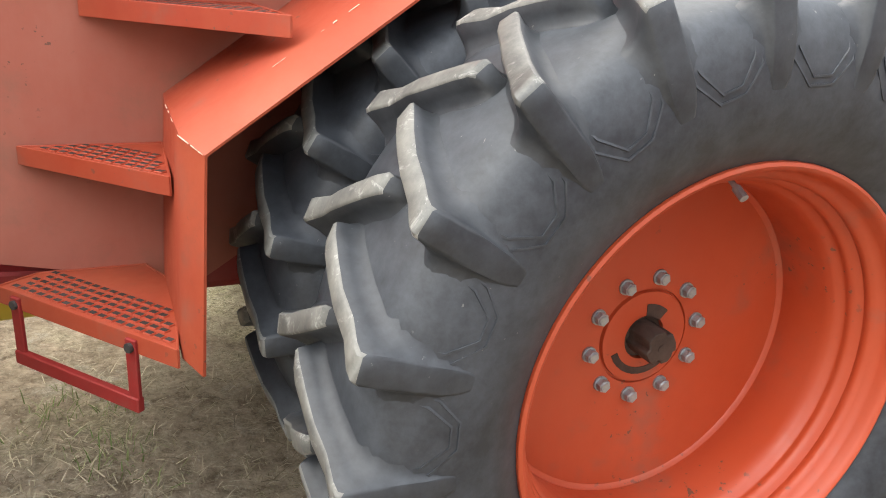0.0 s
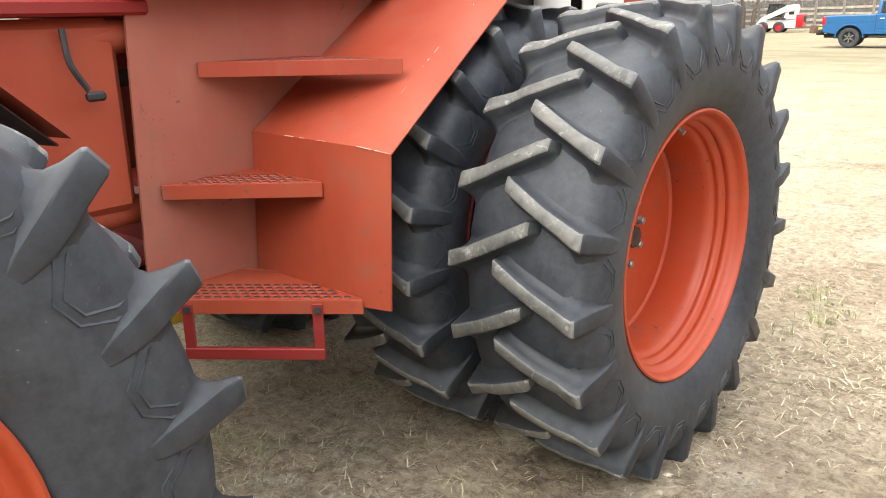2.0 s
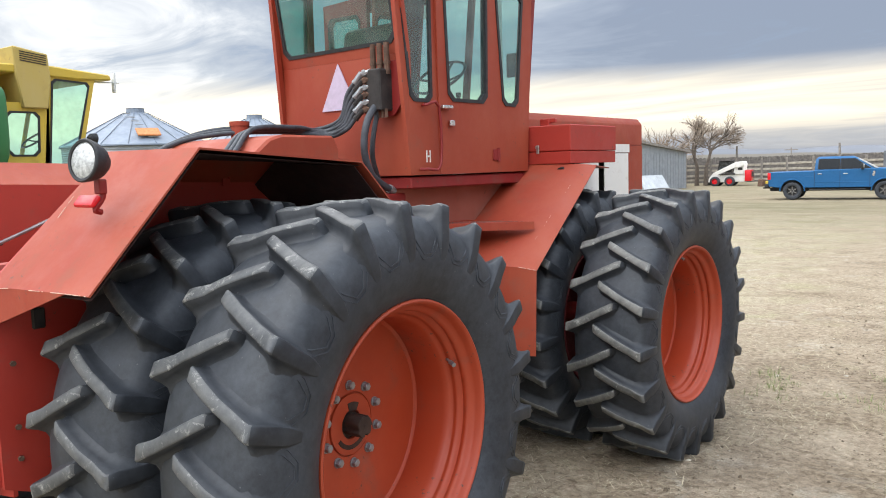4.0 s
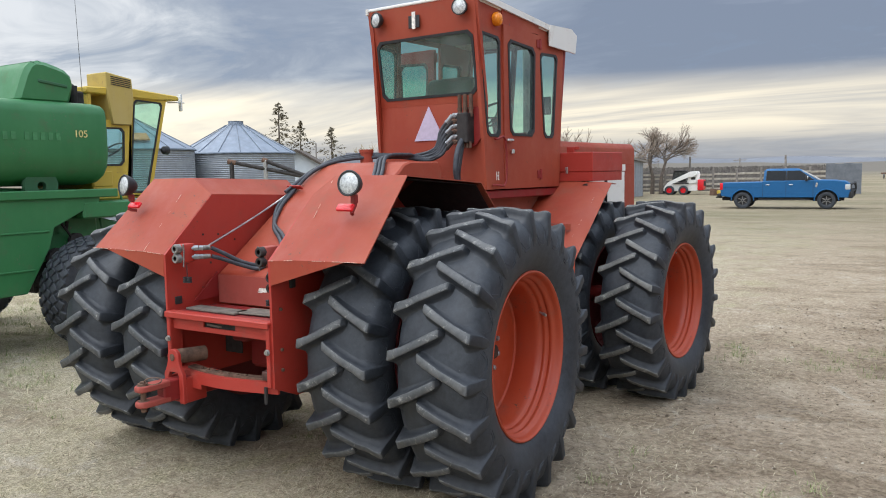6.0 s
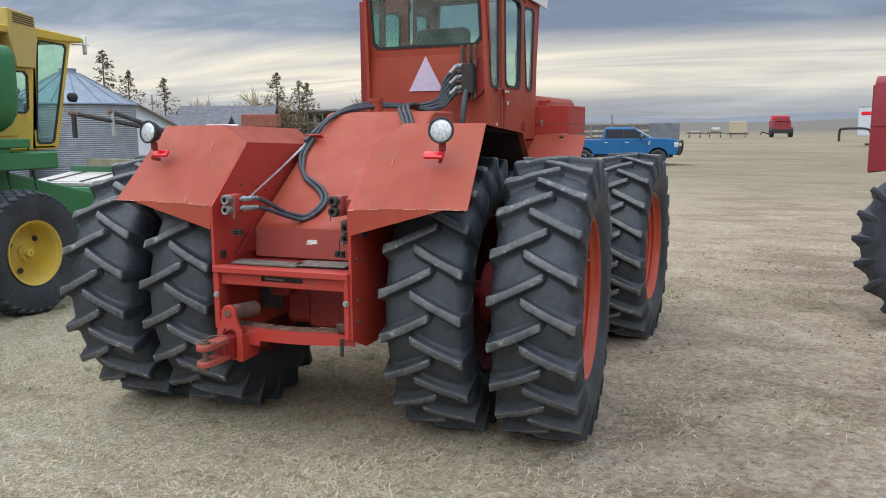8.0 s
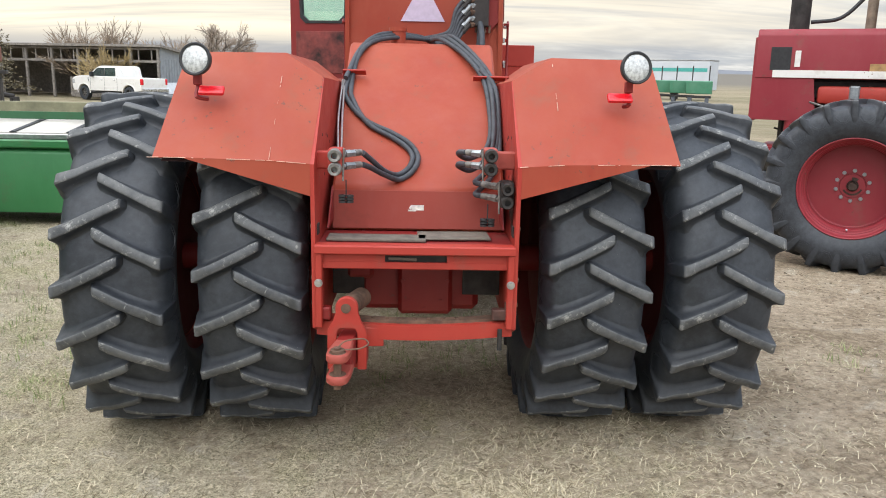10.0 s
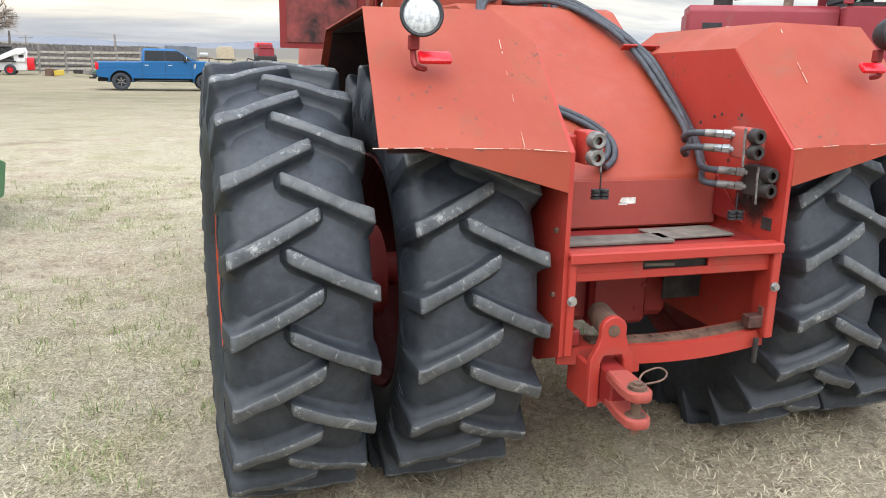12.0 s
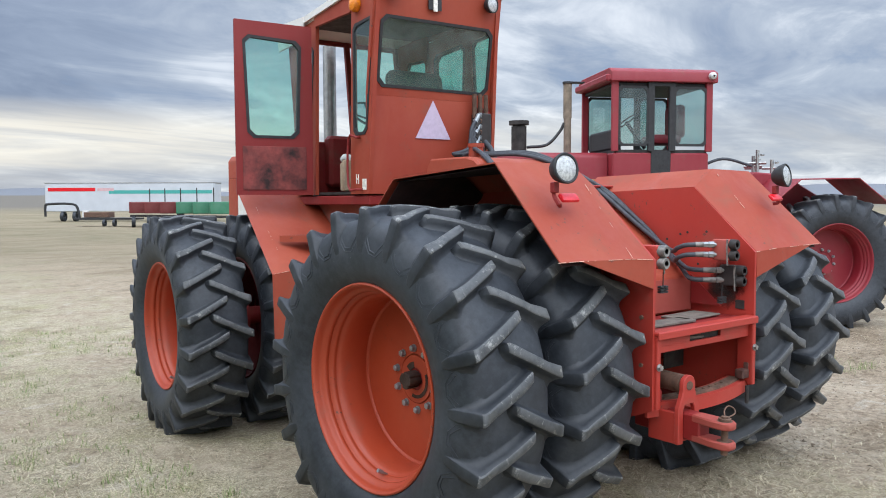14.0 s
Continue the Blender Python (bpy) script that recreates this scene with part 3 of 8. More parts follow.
def tread_mesh(top_mat):
    """Chevron lugs with filleted feet and rounded, worn top edges; each runs down the side wall as a buttress."""
    g = Geo()
    rnd = random.Random(5)
    rise = (0.0, 0.06, 0.20, 0.52, 0.92, 1.0)
    for k in range(LUGS):
        for side in (1, -1):
            base = 2 * math.pi * (k + (0.5 if side < 0 else 0)) / LUGS
            # stations: top (across, radius), foot (across, radius), half width of top, half width of foot
            sta = []
            wob = rnd.uniform(-0.003, 0.003)
            for x, h, wt in ((-0.074, 0.002, 0.012), (-0.066, 0.020, 0.014), (-0.058, 0.044, 0.017), (-0.050, 0.054, 0.021), (-0.020, 0.055, 0.023), (0.04, 0.055, 0.022), (0.10, 0.055, 0.022), (0.16, 0.058, 0.023)):
                r = crown(x)
                sta.append(((x + wob * (x < 0), r + h - (0.004 if abs(x) > 0.12 else 0) + rnd.uniform(-0.0012, 0.0012)), (x, r - 0.004), wt * rnd.uniform(0.94, 1.06), wt + (0.040 if x < 0.1 else 0.048)))
            for top, foot, wt in (((0.215, 0.879), (0.196, 0.806), 0.025), ((0.236, 0.877), (0.206, 0.800), 0.026), ((0.244, 0.869), (0.212, 0.794), 0.026), ((0.247, 0.838), (0.219, 0.786), 0.027), ((0.251, 0.800), (0.229, 0.774), 0.028),
                                  ((0.2575, 0.760), (0.238, 0.756), 0.028), ((0.2600, 0.722), (0.246, 0.722), 0.027), ((0.2565, 0.684), (0.2515, 0.684), 0.024), ((0.2525, 0.655), (0.2505, 0.655), 0.015)):
                sta.append((top, foot, wt * rnd.uniform(0.97, 1.03), wt + (0.060 if top[1] > 0.79 else 0.045 if top[1] > 0.7 else 0.03)))
            vs = []
            for (xt, rt), (xf, rf), wt, wf in sta:
                u = max(0.0, 0.238 - xt) / 0.29
                lead = 0.137 * u ** 1.12
                spans = [wf, wt + 0.62 * (wf - wt), wt + 0.32 * (wf - wt), wt + 0.13 * (wf - wt), wt + 0.002, wt - 0.004]
                row = [(-w, e) for w, e in zip(spans, rise)] + [(w, e) for w, e in zip(spans[::-1], rise[::-1])]
                for w, e in row:
                    x, r = xf + (xt - xf) * e, rf + (rt - rf) * e
                    t = base + (lead + w) / 0.86
                    vs.append((x * side, -r * math.cos(t), r * math.sin(t)))
            n, m = len(sta), 12
            o = len(g.v)
            for i in range(n - 1):
                for p in range(m - 1):
                    g.f.append(tuple(o + j for j in (m * i + p, m * (i + 1) + p, m * (i + 1) + p + 1, m * i + p + 1)))
                    g.m.append(1 if 4 <= p <= 6 and 2 <= i < 10 else 0)
            g.f.append(tuple(o + j for j in range(m)))
            g.m.append(0)
            g.v += vs
    return g.mesh("tread", [LUGSIDE, top_mat], 46)


def side_ribs_mesh():
    """Moulded outlines between the lug ends on the outer side wall."""
    g = Geo()
    for side in (1, -1):
        for k in range(LUGS):
            base = 2 * math.pi * (k + 0.5 + (0.5 if side < 0 else 0)) / LUGS
            for inset, deep in ((0.0, 0.664), (0.016, 0.680)):
                pts = []
                for w, r in ((-0.098 + inset, 0.800), (-0.086 + inset, deep + 0.050), (-0.036 + inset * 0.5, deep), (0.030 - inset * 0.5, deep + 0.004), (0.076 - inset, deep + 0.050), (0.090 - inset, 0.800)):
                    t = base + w / 0.80
                    pts.append((side * (flank(r) + 0.0005), -r * math.cos(t), r * math.sin(t)))
                g.tube(pts, 0.0032, 4, smooth=1)
    return g.mesh("side_rib", TYRE, 60)


RIM_PROF = [(0.184, 0.496), (0.190, 0.508), (0.198, 0.513), (0.205, 0.511), (0.208, 0.504), (0.204, 0.497), (0.194, 0.492), (0.176, 0.488), (0.164, 0.485), (0.156, 0.474), (0.148, 0.466), (0.138, 0.463), (0.130, 0.467), (0.124, 0.469), (0.116, 0.459),
            (0.108, 0.451), (0.098, 0.448), (0.090, 0.452), (0.083, 0.451), (0.075, 0.441), (0.064, 0.434), (0.040, 0.430), (-0.02, 0.428), (-0.09, 0.432), (-0.13, 0.446), (-0.185, 0.470), (-0.196, 0.497), (-0.199, 0.510), (-0.192, 0.513), (-0.186, 0.500), (-0.175, 0.490)]


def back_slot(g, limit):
    """The side turned to the axle takes a darker red, as painted shade."""
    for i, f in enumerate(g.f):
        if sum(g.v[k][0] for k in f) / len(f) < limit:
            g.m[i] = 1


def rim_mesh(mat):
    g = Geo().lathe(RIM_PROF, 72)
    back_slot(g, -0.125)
    return g.mesh("rim", [mat, SHADED_RIM], 50)


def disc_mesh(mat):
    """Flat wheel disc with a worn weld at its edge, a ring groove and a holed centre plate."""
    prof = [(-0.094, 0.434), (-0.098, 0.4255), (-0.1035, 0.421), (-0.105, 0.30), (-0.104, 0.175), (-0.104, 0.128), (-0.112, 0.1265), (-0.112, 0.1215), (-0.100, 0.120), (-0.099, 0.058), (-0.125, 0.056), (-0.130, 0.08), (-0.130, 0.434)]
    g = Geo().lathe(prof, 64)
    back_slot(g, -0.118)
    return g.mesh("disc", [mat, SHADED_RIM], 40)


def hub_mesh():
    """Bare keyed axle end in a dark hole, with a curved slot below it."""
    g = Geo()
    prof = [(0.042, 0.013), (0.046, -0.010), (0.036, -0.013), (0.036, -0.024), (0.026, -0.038), (0.006, -0.042), (0.006, -0.032), (-0.008, -0.032), (-0.008, -0.042), (-0.030, -0.034), (-0.045, -0.010), (-0.034, 0.0), (-0.040, 0.022), (-0.026, 0.040), (0.004, 0.046), (0.010, 0.034), (0.020, 0.034), (0.026, 0.038)]
    g.prism(prof, -0.15, -0.030, 0, 0, 0.003)
    g.cyl((-0.15, 0, 0), (-0.112, 0, 0), 0.058, seg=24)
    g.cyl((-0.031, 0, 0), (-0.0285, 0, 0), 0.010, seg=10)
    for a0, a1, r0, r1 in ((205, 335, 0.082, 0.100), (50, 95, 0.055, 0.088)):
        arc = [math.radians(a0 + (a1 - a0) * i / 12) for i in range(13)]
        poly = [(r1 * math.cos(t), r1 * math.sin(t)) for t in arc] + [(r0 * math.cos(t), r0 * math.sin(t)) for t in arc[::-1]]
        g.prism(poly, -0.11, -0.0975, 0)
    return g.mesh("hub", DARKRUST, 40)


def bolt_mesh():
    g = Geo()
    g.cyl((-0.106, 0, 0), (-0.099, 0, 0), 0.020, seg=16)
    g.cyl((-0.101, 0, 0), (-0.082, 0, 0), 0.0165, seg=6)
    g.cyl((-0.083, 0, 0), (-0.079, 0, 0), 0.0135, 0.011, seg=12)
    return g.mesh("bolt", ZINC, 40)


M_TYRE, M_TREAD, M_TREAD_PALE, M_RIBS, M_HUB, M_BOLT = tyre_mesh(), tread_mesh(LUGTOP), tread_mesh(LUGPALE), side_ribs_mesh(), hub_mesh(), bolt_mesh()
M_VALVE = Geo().cyl((0.085, 0, -0.452), (0.120, 0, -0.432), 0.006, seg=8).cyl((0.112, 0, -0.436), (0.140, 0, -0.420), 0.010, seg=8).mesh("valve", ZINC, 40)


def add_wheel(parent, m, flip, spin, rim, disc, full=True, tread=0.0, lugs=None, valve=0.0):
    """A wheel under a tractor: rim, with tyre, disc, hub, bolts and valve below it."""
    turn = m @ (pose(0, 0, 0, 0, 0, 180) if flip else Matrix()) @ pose(0, 0, 0, spin, 0, 0)
    w = part("wheel", rim, None, parent, "deep dished steel wheel rim", turn)
    ty = part("tyre", M_TYRE, None, w, "dusty black farm tyre")
    # the chevrons point the same way round on both sides of the machine
    local = pose(0, 0, 0, -spin, 0, 0) @ (pose(0, 0, 0, 0, 0, 180) if flip else Matrix()) @ pose(0, 0, 0, tread, 0, 0)
    part("tread", lugs or M_TREAD, None, w, "dusty pale chevron lugs" if lugs else "worn grey chevron lugs", local)
    tagged(part("side_rib", M_RIBS, None, w, "", local), kind="stuff")
    part("disc", disc, None, w)
    if full:
        part("hub", M_HUB, None, w, "rusty splined axle end")
        for i in range(10):
            t = 2 * math.pi * i / 10 + 0.2
            part("bolt", M_BOLT, None, w, "", Matrix.Translation((0, 0.157 * math.cos(t), 0.157 * math.sin(t))))
        part("valve", M_VALVE, None, w, "pale valve stem", pose(0, 0, 0, valve - spin, 0, 0))
    return w


def scuff_line(parent, pts, s, n, seed, off, m=None):
    """Bare pale scuffs along a folded edge."""
    rnd = random.Random(seed)
    g = Geo()
    P = [Vector((x * s, y, z)) + Vector(off) for x, y, z in pts]
    for _ in range(n):
        k = rnd.randrange(len(P) - 1)
        a, b = P[k], P[k + 1]
        t = rnd.random()
        L = rnd.uniform(0.006, 0.05)
        d = (b - a).normalized()
        c = a.lerp(b, t)
        g.cyl(c - d * L / 2, c + d * L / 2, rnd.uniform(0.0006, 0.0018), seg=5)
    return tagged(part("paint_scuff", g, SCUFF, parent, "", m), "pale scuffs along the fold", kind="stuff")


# ---- the tractor ----
tractor = thing("tractor", "large faded red articulated farm tractor with dual wheels", "tractor")
AXLE_Z = 0.837
FRONT = Matrix.Translation((0.098, 2.97, -0.07)) @ pose(0, 0, 0, 0, 0, -3.8)
REAR = pose(0, -0.018, 0, 0, 0, 1.9)  # rear wheels turned and shifted to fit the camera's view
FZ = 0.07  # heights below are above the yard's level; the front frame sits this much lower
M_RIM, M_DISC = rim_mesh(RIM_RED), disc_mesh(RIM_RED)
# the inner wheels are coloured dark for the shade between the duals
M_RIM_IN, M_DISC_IN = rim_mesh(SHADED_RIM), disc_mesh(SHADED_RIM)
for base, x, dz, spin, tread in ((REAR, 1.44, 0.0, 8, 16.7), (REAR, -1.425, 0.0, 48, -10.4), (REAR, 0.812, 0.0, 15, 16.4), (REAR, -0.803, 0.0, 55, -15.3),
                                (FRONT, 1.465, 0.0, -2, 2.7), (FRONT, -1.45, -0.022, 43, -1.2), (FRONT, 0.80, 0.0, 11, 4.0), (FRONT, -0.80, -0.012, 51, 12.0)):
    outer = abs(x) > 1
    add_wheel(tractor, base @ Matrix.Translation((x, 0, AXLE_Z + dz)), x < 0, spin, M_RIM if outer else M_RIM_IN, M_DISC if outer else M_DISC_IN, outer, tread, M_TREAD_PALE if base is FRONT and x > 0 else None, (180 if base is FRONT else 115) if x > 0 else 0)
axles = Geo()
for base in (REAR, FRONT):
    a = Geo().cyl((-1.32, 0, AXLE_Z), (1.32, 0, AXLE_Z), 0.075, seg=20).lathe([(-0.46, 0.10), (-0.42, 0.17), (0.42, 0.17), (0.46, 0.10)], 24, 0, (0, 0, AXLE_Z))
    a.lathe([(0.98, 0.08), (0.98, 0.20), (1.12, 0.20), (1.12, 0.08)], 24, 0, (0, 0, AXLE_Z)).lathe([(-0.98, 0.08), (-0.98, 0.20), (-1.12, 0.20), (-1.12, 0.08)], 24, 0, (0, 0, AXLE_Z))
    part("axle", a, RED_DK, tractor, "dark red axle housing", base)

# rear frame: two side plates that run up into the fenders
INSET = 0.036   # the right plate stands this much nearer the middle than the left one


def wide(x, s):
    """Across the rear frame: s says the side."""
    return x * s - (INSET if s > 0 else 0)


for s in (1, -1):
    X = wide(0.475, s)
    g = Geo().prism([(-0.885, 0.70), (-0.885, 1.447), (-0.485, 1.815), (0.72, 1.775), (0.72, 0.95), (0.50, 0.62), (-0.70, 0.62)], X - 0.009, X + 0.009)
    plate = part("side_plate", g, RED_FRAME, tractor, "tall red steel side plate")
    # rear fender: flap, sloping back panel, chamfer, top and outer lip
    V = {"tip": (1.16, -0.905, 1.470), "kink": (1.03, -0.905, 1.470), "bend_m": (0.66, -0.895, 1.462), "bend_i": (0.484, -0.885, 1.449), "low_i": (0.484, -0.888, 1.306), "low_k": (1.02, -0.912, 1.466),
         "top_o": (1.12, -0.435, 1.925), "top_m": (0.645, -0.485, 1.928), "ch_i": (0.470, -0.485, 1.818), "f_m": (0.62, 0.40, 1.90), "f_i": (0.468, 0.40, 1.785), "f_o": (1.12, 0.42, 1.868), "f_lo": (1.12, 0.93, 1.385), "f_li": (0.468, 0.93, 1.36)}
    names = list(V)
    for n in names:
        if s > 0:
            V[n] = (V[n][0] - INSET * min(1, max(0.45, (1.2 - V[n][0]) / 0.7)), V[n][1], V[n][2])
    pts = [(V[n][0] * s, V[n][1], V[n][2]) for n in names]
    ix = names.index
    faces = [("tip", "kink", "bend_m", "top_m", "top_o"), ("bend_m", "bend_i", "ch_i", "top_m"), ("bend_i", "bend_m", "low_i"), ("bend_m", "kink", "low_k", "low_i"),
             ("top_o", "top_m", "f_m", "f_o"), ("top_m", "ch_i", "f_i", "f_m"), ("f_o", "f_m", "f_i", "f_li", "f_lo")]
    g = Geo().sheet(pts, [[ix(n) for n in f] for f in faces], 0.007)
    fen = part("rear_fender", g, RED, tractor, "angular folded red rear fender")
    # dark sheets hung under the fender put its shade into the colour
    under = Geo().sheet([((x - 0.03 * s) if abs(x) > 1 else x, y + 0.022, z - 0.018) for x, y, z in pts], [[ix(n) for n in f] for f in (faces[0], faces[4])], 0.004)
    tagged(part("shade_sheet", under, UNDER_SHADE, fen), "dark sheet standing in for shade under the fender", kind="stuff")
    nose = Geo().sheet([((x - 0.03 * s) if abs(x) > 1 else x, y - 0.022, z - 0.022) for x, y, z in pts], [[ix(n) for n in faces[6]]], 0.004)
    tagged(part("shade_sheet", nose, UNDER_SHADE, fen), "dark sheet standing in for shade under the fender", kind="stuff")
    scuff_line(fen, [V["tip"], V["kink"], V["bend_m"], V["bend_i"]], s, 26, 31 + s, (0, -0.004, 0.0))
    scuff_line(fen, [V["top_m"], V["bend_m"]], s, 6, 7 + s, (0, -0.003, 0.003))
    # work lamp on a bent bracket, reflector below it
    LX, LY, LZ = (0.95 if s > 0 else -0.99), -0.76, 1.885
    lamp = part("work_lamp", Geo().lathe([(-0.075, 0.012), (-0.072, 0.035), (-0.045, 0.06), (-0.012, 0.074), (0.012, 0.078), (0.016, 0.074)], 28, 1, (0, 0, 0)), BLACK, tractor, "round black work lamp", pose(LX, LY, LZ, 0, 0, 8 * s) @ pose(0, 0, 0, 8, 0, 180) @ Matrix.Scale(0.9, 4))
    part("rim_ring", Geo().lathe([(0.008, 0.079), (0.020, 0.081), (0.026, 0.076), (0.024, 0.067), (0.012, 0.066)], 28, 1), BLACK, lamp)
    part("lens", Geo().lathe([(0.018, 0.068), (0.027, 0.05), (0.032, 0.025), (0.033, 0.001)], 28, 1), LENS, lamp, "clear ribbed lens")
    br = Geo().tube([(LX - 0.012, LY + 0.05, LZ - 0.07), (LX - 0.012, LY + 0.05, LZ - 0.12), (LX - 0.012, LY + 0.02, LZ - 0.16), (LX - 0.03 * s, LY + 0.05, LZ - 0.17)], 0.011, 6, smooth=3)
    br.box((LX - 0.012, LY + 0.045, LZ - 0.085), (0.035, 0.03, 0.05), 0.004)
    part("lamp_bracket", br, RED_DK, tractor, "red lamp bracket")
    RX = LX - 0.055 * s
    part("reflector", Geo().box((RX, -0.742, 1.752), (0.115, 0.022, 0.048), 0.010, (-42, 0, 0), seg=2), RED_LENS, tractor, "red plastic reflector")

# fuel tank that rises towards the cab between the fenders
tank = Geo().prism([(-0.49, 1.08), (-0.49, 1.285), (-0.44, 1.315), (0.52, 2.00), (0.60, 2.02), (0.98, 2.02), (1.02, 1.95), (1.02, 1.50), (0.2, 1.08)], -0.435, 0.415, 0, 0, 0.012)
part("fuel_tank", tank, RED, tractor, "sloping red fuel tank")
part("rear_face_stain", Geo().box((-0.012, -0.4915, 1.185), (0.84, 0.004, 0.19), 0.001), STAINED, tractor, "scuffed darker lower tank face")
part("filler_cap", Geo().cyl((-0.16, 0.82, 2.02), (-0.16, 0.82, 2.11), 0.05, seg=20).cyl((-0.16, 0.82, 2.10), (-0.16, 0.82, 2.125), 0.056, seg=20), RED, tractor, "red filler neck and cap")
part("decal", Geo().box((-0.012, -0.492, 1.196), (0.060, 0.006, 0.026)).box((-0.040, -0.492, 1.182), (0.04, 0.006, 0.008)).box((-0.046, -0.492, 1.198), (0.012, 0.006, 0.020), 0, (0, 35, 0)), STICKER, tractor, "small white decal")
# tray and cross bars
part("tray", Geo().box((-0.018, -0.68, 1.072), (0.895, 0.36, 0.014), 0.003), RED_DK, tractor)
part("tray_board", Geo().box((0.16, -0.66, 1.091), (0.34, 0.17, 0.010), 0.003, (0, 0, 3)), BOARD, tractor, "grey weathered board in the tray")
part("tray_board", Geo().box((-0.20, -0.72, 1.089), (0.46, 0.12, 0.014), 0.003, (0, 0, -1.5)), BOARD, tractor, "grey weathered board in the tray")
bar = Geo().box((-0.018, -0.875, 1.080), (0.905, 0.075, 0.022), 0.006).box((-0.018, -0.908, 1.070), (0.905, 0.010, 0.036), 0.003)
part("cross_bar", bar, RED_FRAME, tractor, "bright red cross bar")
apron = Geo()
for x0, x1, z0, z1 in ((-0.466, 0.428, 0.978, 1.008), (-0.466, 0.428, 1.040, 1.066), (-0.466, -0.155, 1.008, 1.040), (0.125, 0.428, 1.008, 1.040)):
    apron.box(((x0 + x1) / 2, -0.866, (z0 + z1) / 2), (x1 - x0, 0.012, z1 - z0), 0.001)
apron.box((-0.018, -0.845, 0.980), (0.89, 0.05, 0.010), 0.002)
part("apron", apron, RED_FRAME, tractor, "slotted deep red plate")
part("slot_back", Geo().box((-0.015, -0.850, 1.024), (0.29, 0.006, 0.040)), DARK, tractor)
part("slot_plate", Geo().box((-0.075, -0.856, 1.020), (0.13, 0.006, 0.014), 0.003, (0, 2, 0)), BOARD, tractor, "grey strip in the slot")
for s in (1, -1):
    CP = wide(0.452, s)
    g = Geo().box((CP, -0.884, 0.885), (0.030, 0.034, 0.365), 0.004).box((CP - 0.012 * s, -0.850, 0.885), (0.008, 0.09, 0.34), 0.002)
    part("corner_post", g, RED_FRAME, tractor)
    for z in (0.80, 0.92, 1.16):
        part("bolt", Geo().cyl((wide(0.485, s), -0.82, z), (wide(0.496, s), -0.82, z), 0.011, seg=6), RUST, tractor)
    part("bolt", Geo().cyl((CP, -0.900, 0.915), (CP, -0.905, 0.915), 0.019, seg=16).cyl((CP, -0.903, 0.915), (CP, -0.918, 0.915), 0.0135, seg=6), STEEL, tractor)
# lower drawbar guide, bowed backwards, with worn plates on it
arc = [(-0.470 + 0.905 * i / 14, -0.845 - 0.075 * math.sin(math.pi * i / 14)) for i in range(15)]
guide = Geo().prism(arc + [(x, y + 0.12) for x, y in arc[::-1]], 0.70, 0.725, 2)
guide.prism([(x, y - 0.004) for x, y in arc] + [(x, y + 0.012) for x, y in arc[::-1]], 0.655, 0.722, 2)
part("drawbar_guide", guide, RED_FRAME, tractor, "bowed red drawbar guide")
part("wear_plate", Geo().prism([(x, y + 0.025) for x, y in arc[2:-1]] + [(x, y + 0.085) for x, y in arc[2:-1][::-1]], 0.7245, 0.738, 2), RUST, tractor, "rusty perforated wear plate")
for i in range(7):
    x, y = arc[4 + i]
    part("bolt", Geo().cyl((x, y + 0.055, 0.737), (x, y + 0.055, 0.745), 0.010, seg=6), RUST, tractor)
part("stop_block", Geo().box((0.375, -0.855, 0.765), (0.075, 0.05, 0.05), 0.004).box((0.405, -0.862, 0.80), (0.018, 0.03, 0.05), 0.003), GREASY, tractor)
# clevis hitch, swung to one side: an arch with an eye for the roller, and the forked bar through it
HX = -0.318
arch = [(-0.087, 0.535), (-0.087, 0.715), (-0.062, 0.762), (-0.050, 0.80)]
eye = [(0.052 * math.cos(radians(t)), 0.822 + 0.052 * math.sin(radians(t))) for t in (165, 140, 115, 90, 65, 40, 15)]
half = [(-0.046, 0.535), (-0.046, 0.705), (-0.034, 0.728)]
poly = arch + eye + [(-x, z) for x, z in arch[::-1]] + [(-x, z) for x, z in half] + half[::-1]
hitch = Geo().prism([(HX + x, z) for x, z in poly], -0.985, -0.958, 1, 0, 0.004)
hitch.box((HX + 0.073, -0.88, 0.615), (0.022, 0.16, 0.16), 0.005).box((HX - 0.073, -0.88, 0.615), (0.022, 0.16, 0.16), 0.005).box((HX + 0.115, -0.905, 0.665), (0.09, 0.012, 0.09), 0.004).box((HX, -0.90, 0.545), (0.15, 0.12, 0.02), 0.004)
part("hitch_bracket", hitch, RED_FRAME, tractor, "red arched hitch bracket with an eye")
part("hitch_roller", Geo().cyl((HX, -0.960, 0.822), (HX + 0.05, -0.775, 0.815), 0.047, seg=24).cyl((HX - 0.004, -0.990, 0.822), (HX + 0.002, -0.955, 0.822), 0.022, seg=16), RUST, tractor, "rusty roller pin")
BARM = pose(HX, -0.97, 0, 0, 0, -5)
part("drawbar", Geo().box((0, 0.10, 0.625), (0.082, 0.42, 0.135), 0.008), RED_DK, tractor, "red drawbar", BARM)
for z, mat in ((0.674, STAINED), (0.578, STAINED)):
    fork = [(-0.041, -0.06), (0.041, -0.06), (0.050, -0.18), (0.047, -0.245), (0.026, -0.272), (-0.022, -0.272), (-0.046, -0.245), (-0.050, -0.18)]
    jaw = part("drawbar_jaw", Geo().prism(fork, z - 0.019, z + 0.019, 2, 0, 0.007), mat, tractor, "chipped red drawbar jaw", BARM)
    part("wear_patch", Geo().lathe([(0.0195, 0.001), (0.0195, 0.036), (0.016, 0.038)], 20, 2, (0, -0.225, z)), RUST, jaw, "rusty worn ring")
pin = Geo().cyl((0, -0.225, 0.53), (0, -0.225, 0.715), 0.017, seg=16).cyl((0, -0.225, 0.694), (0, -0.225, 0.706), 0.030, seg=16)
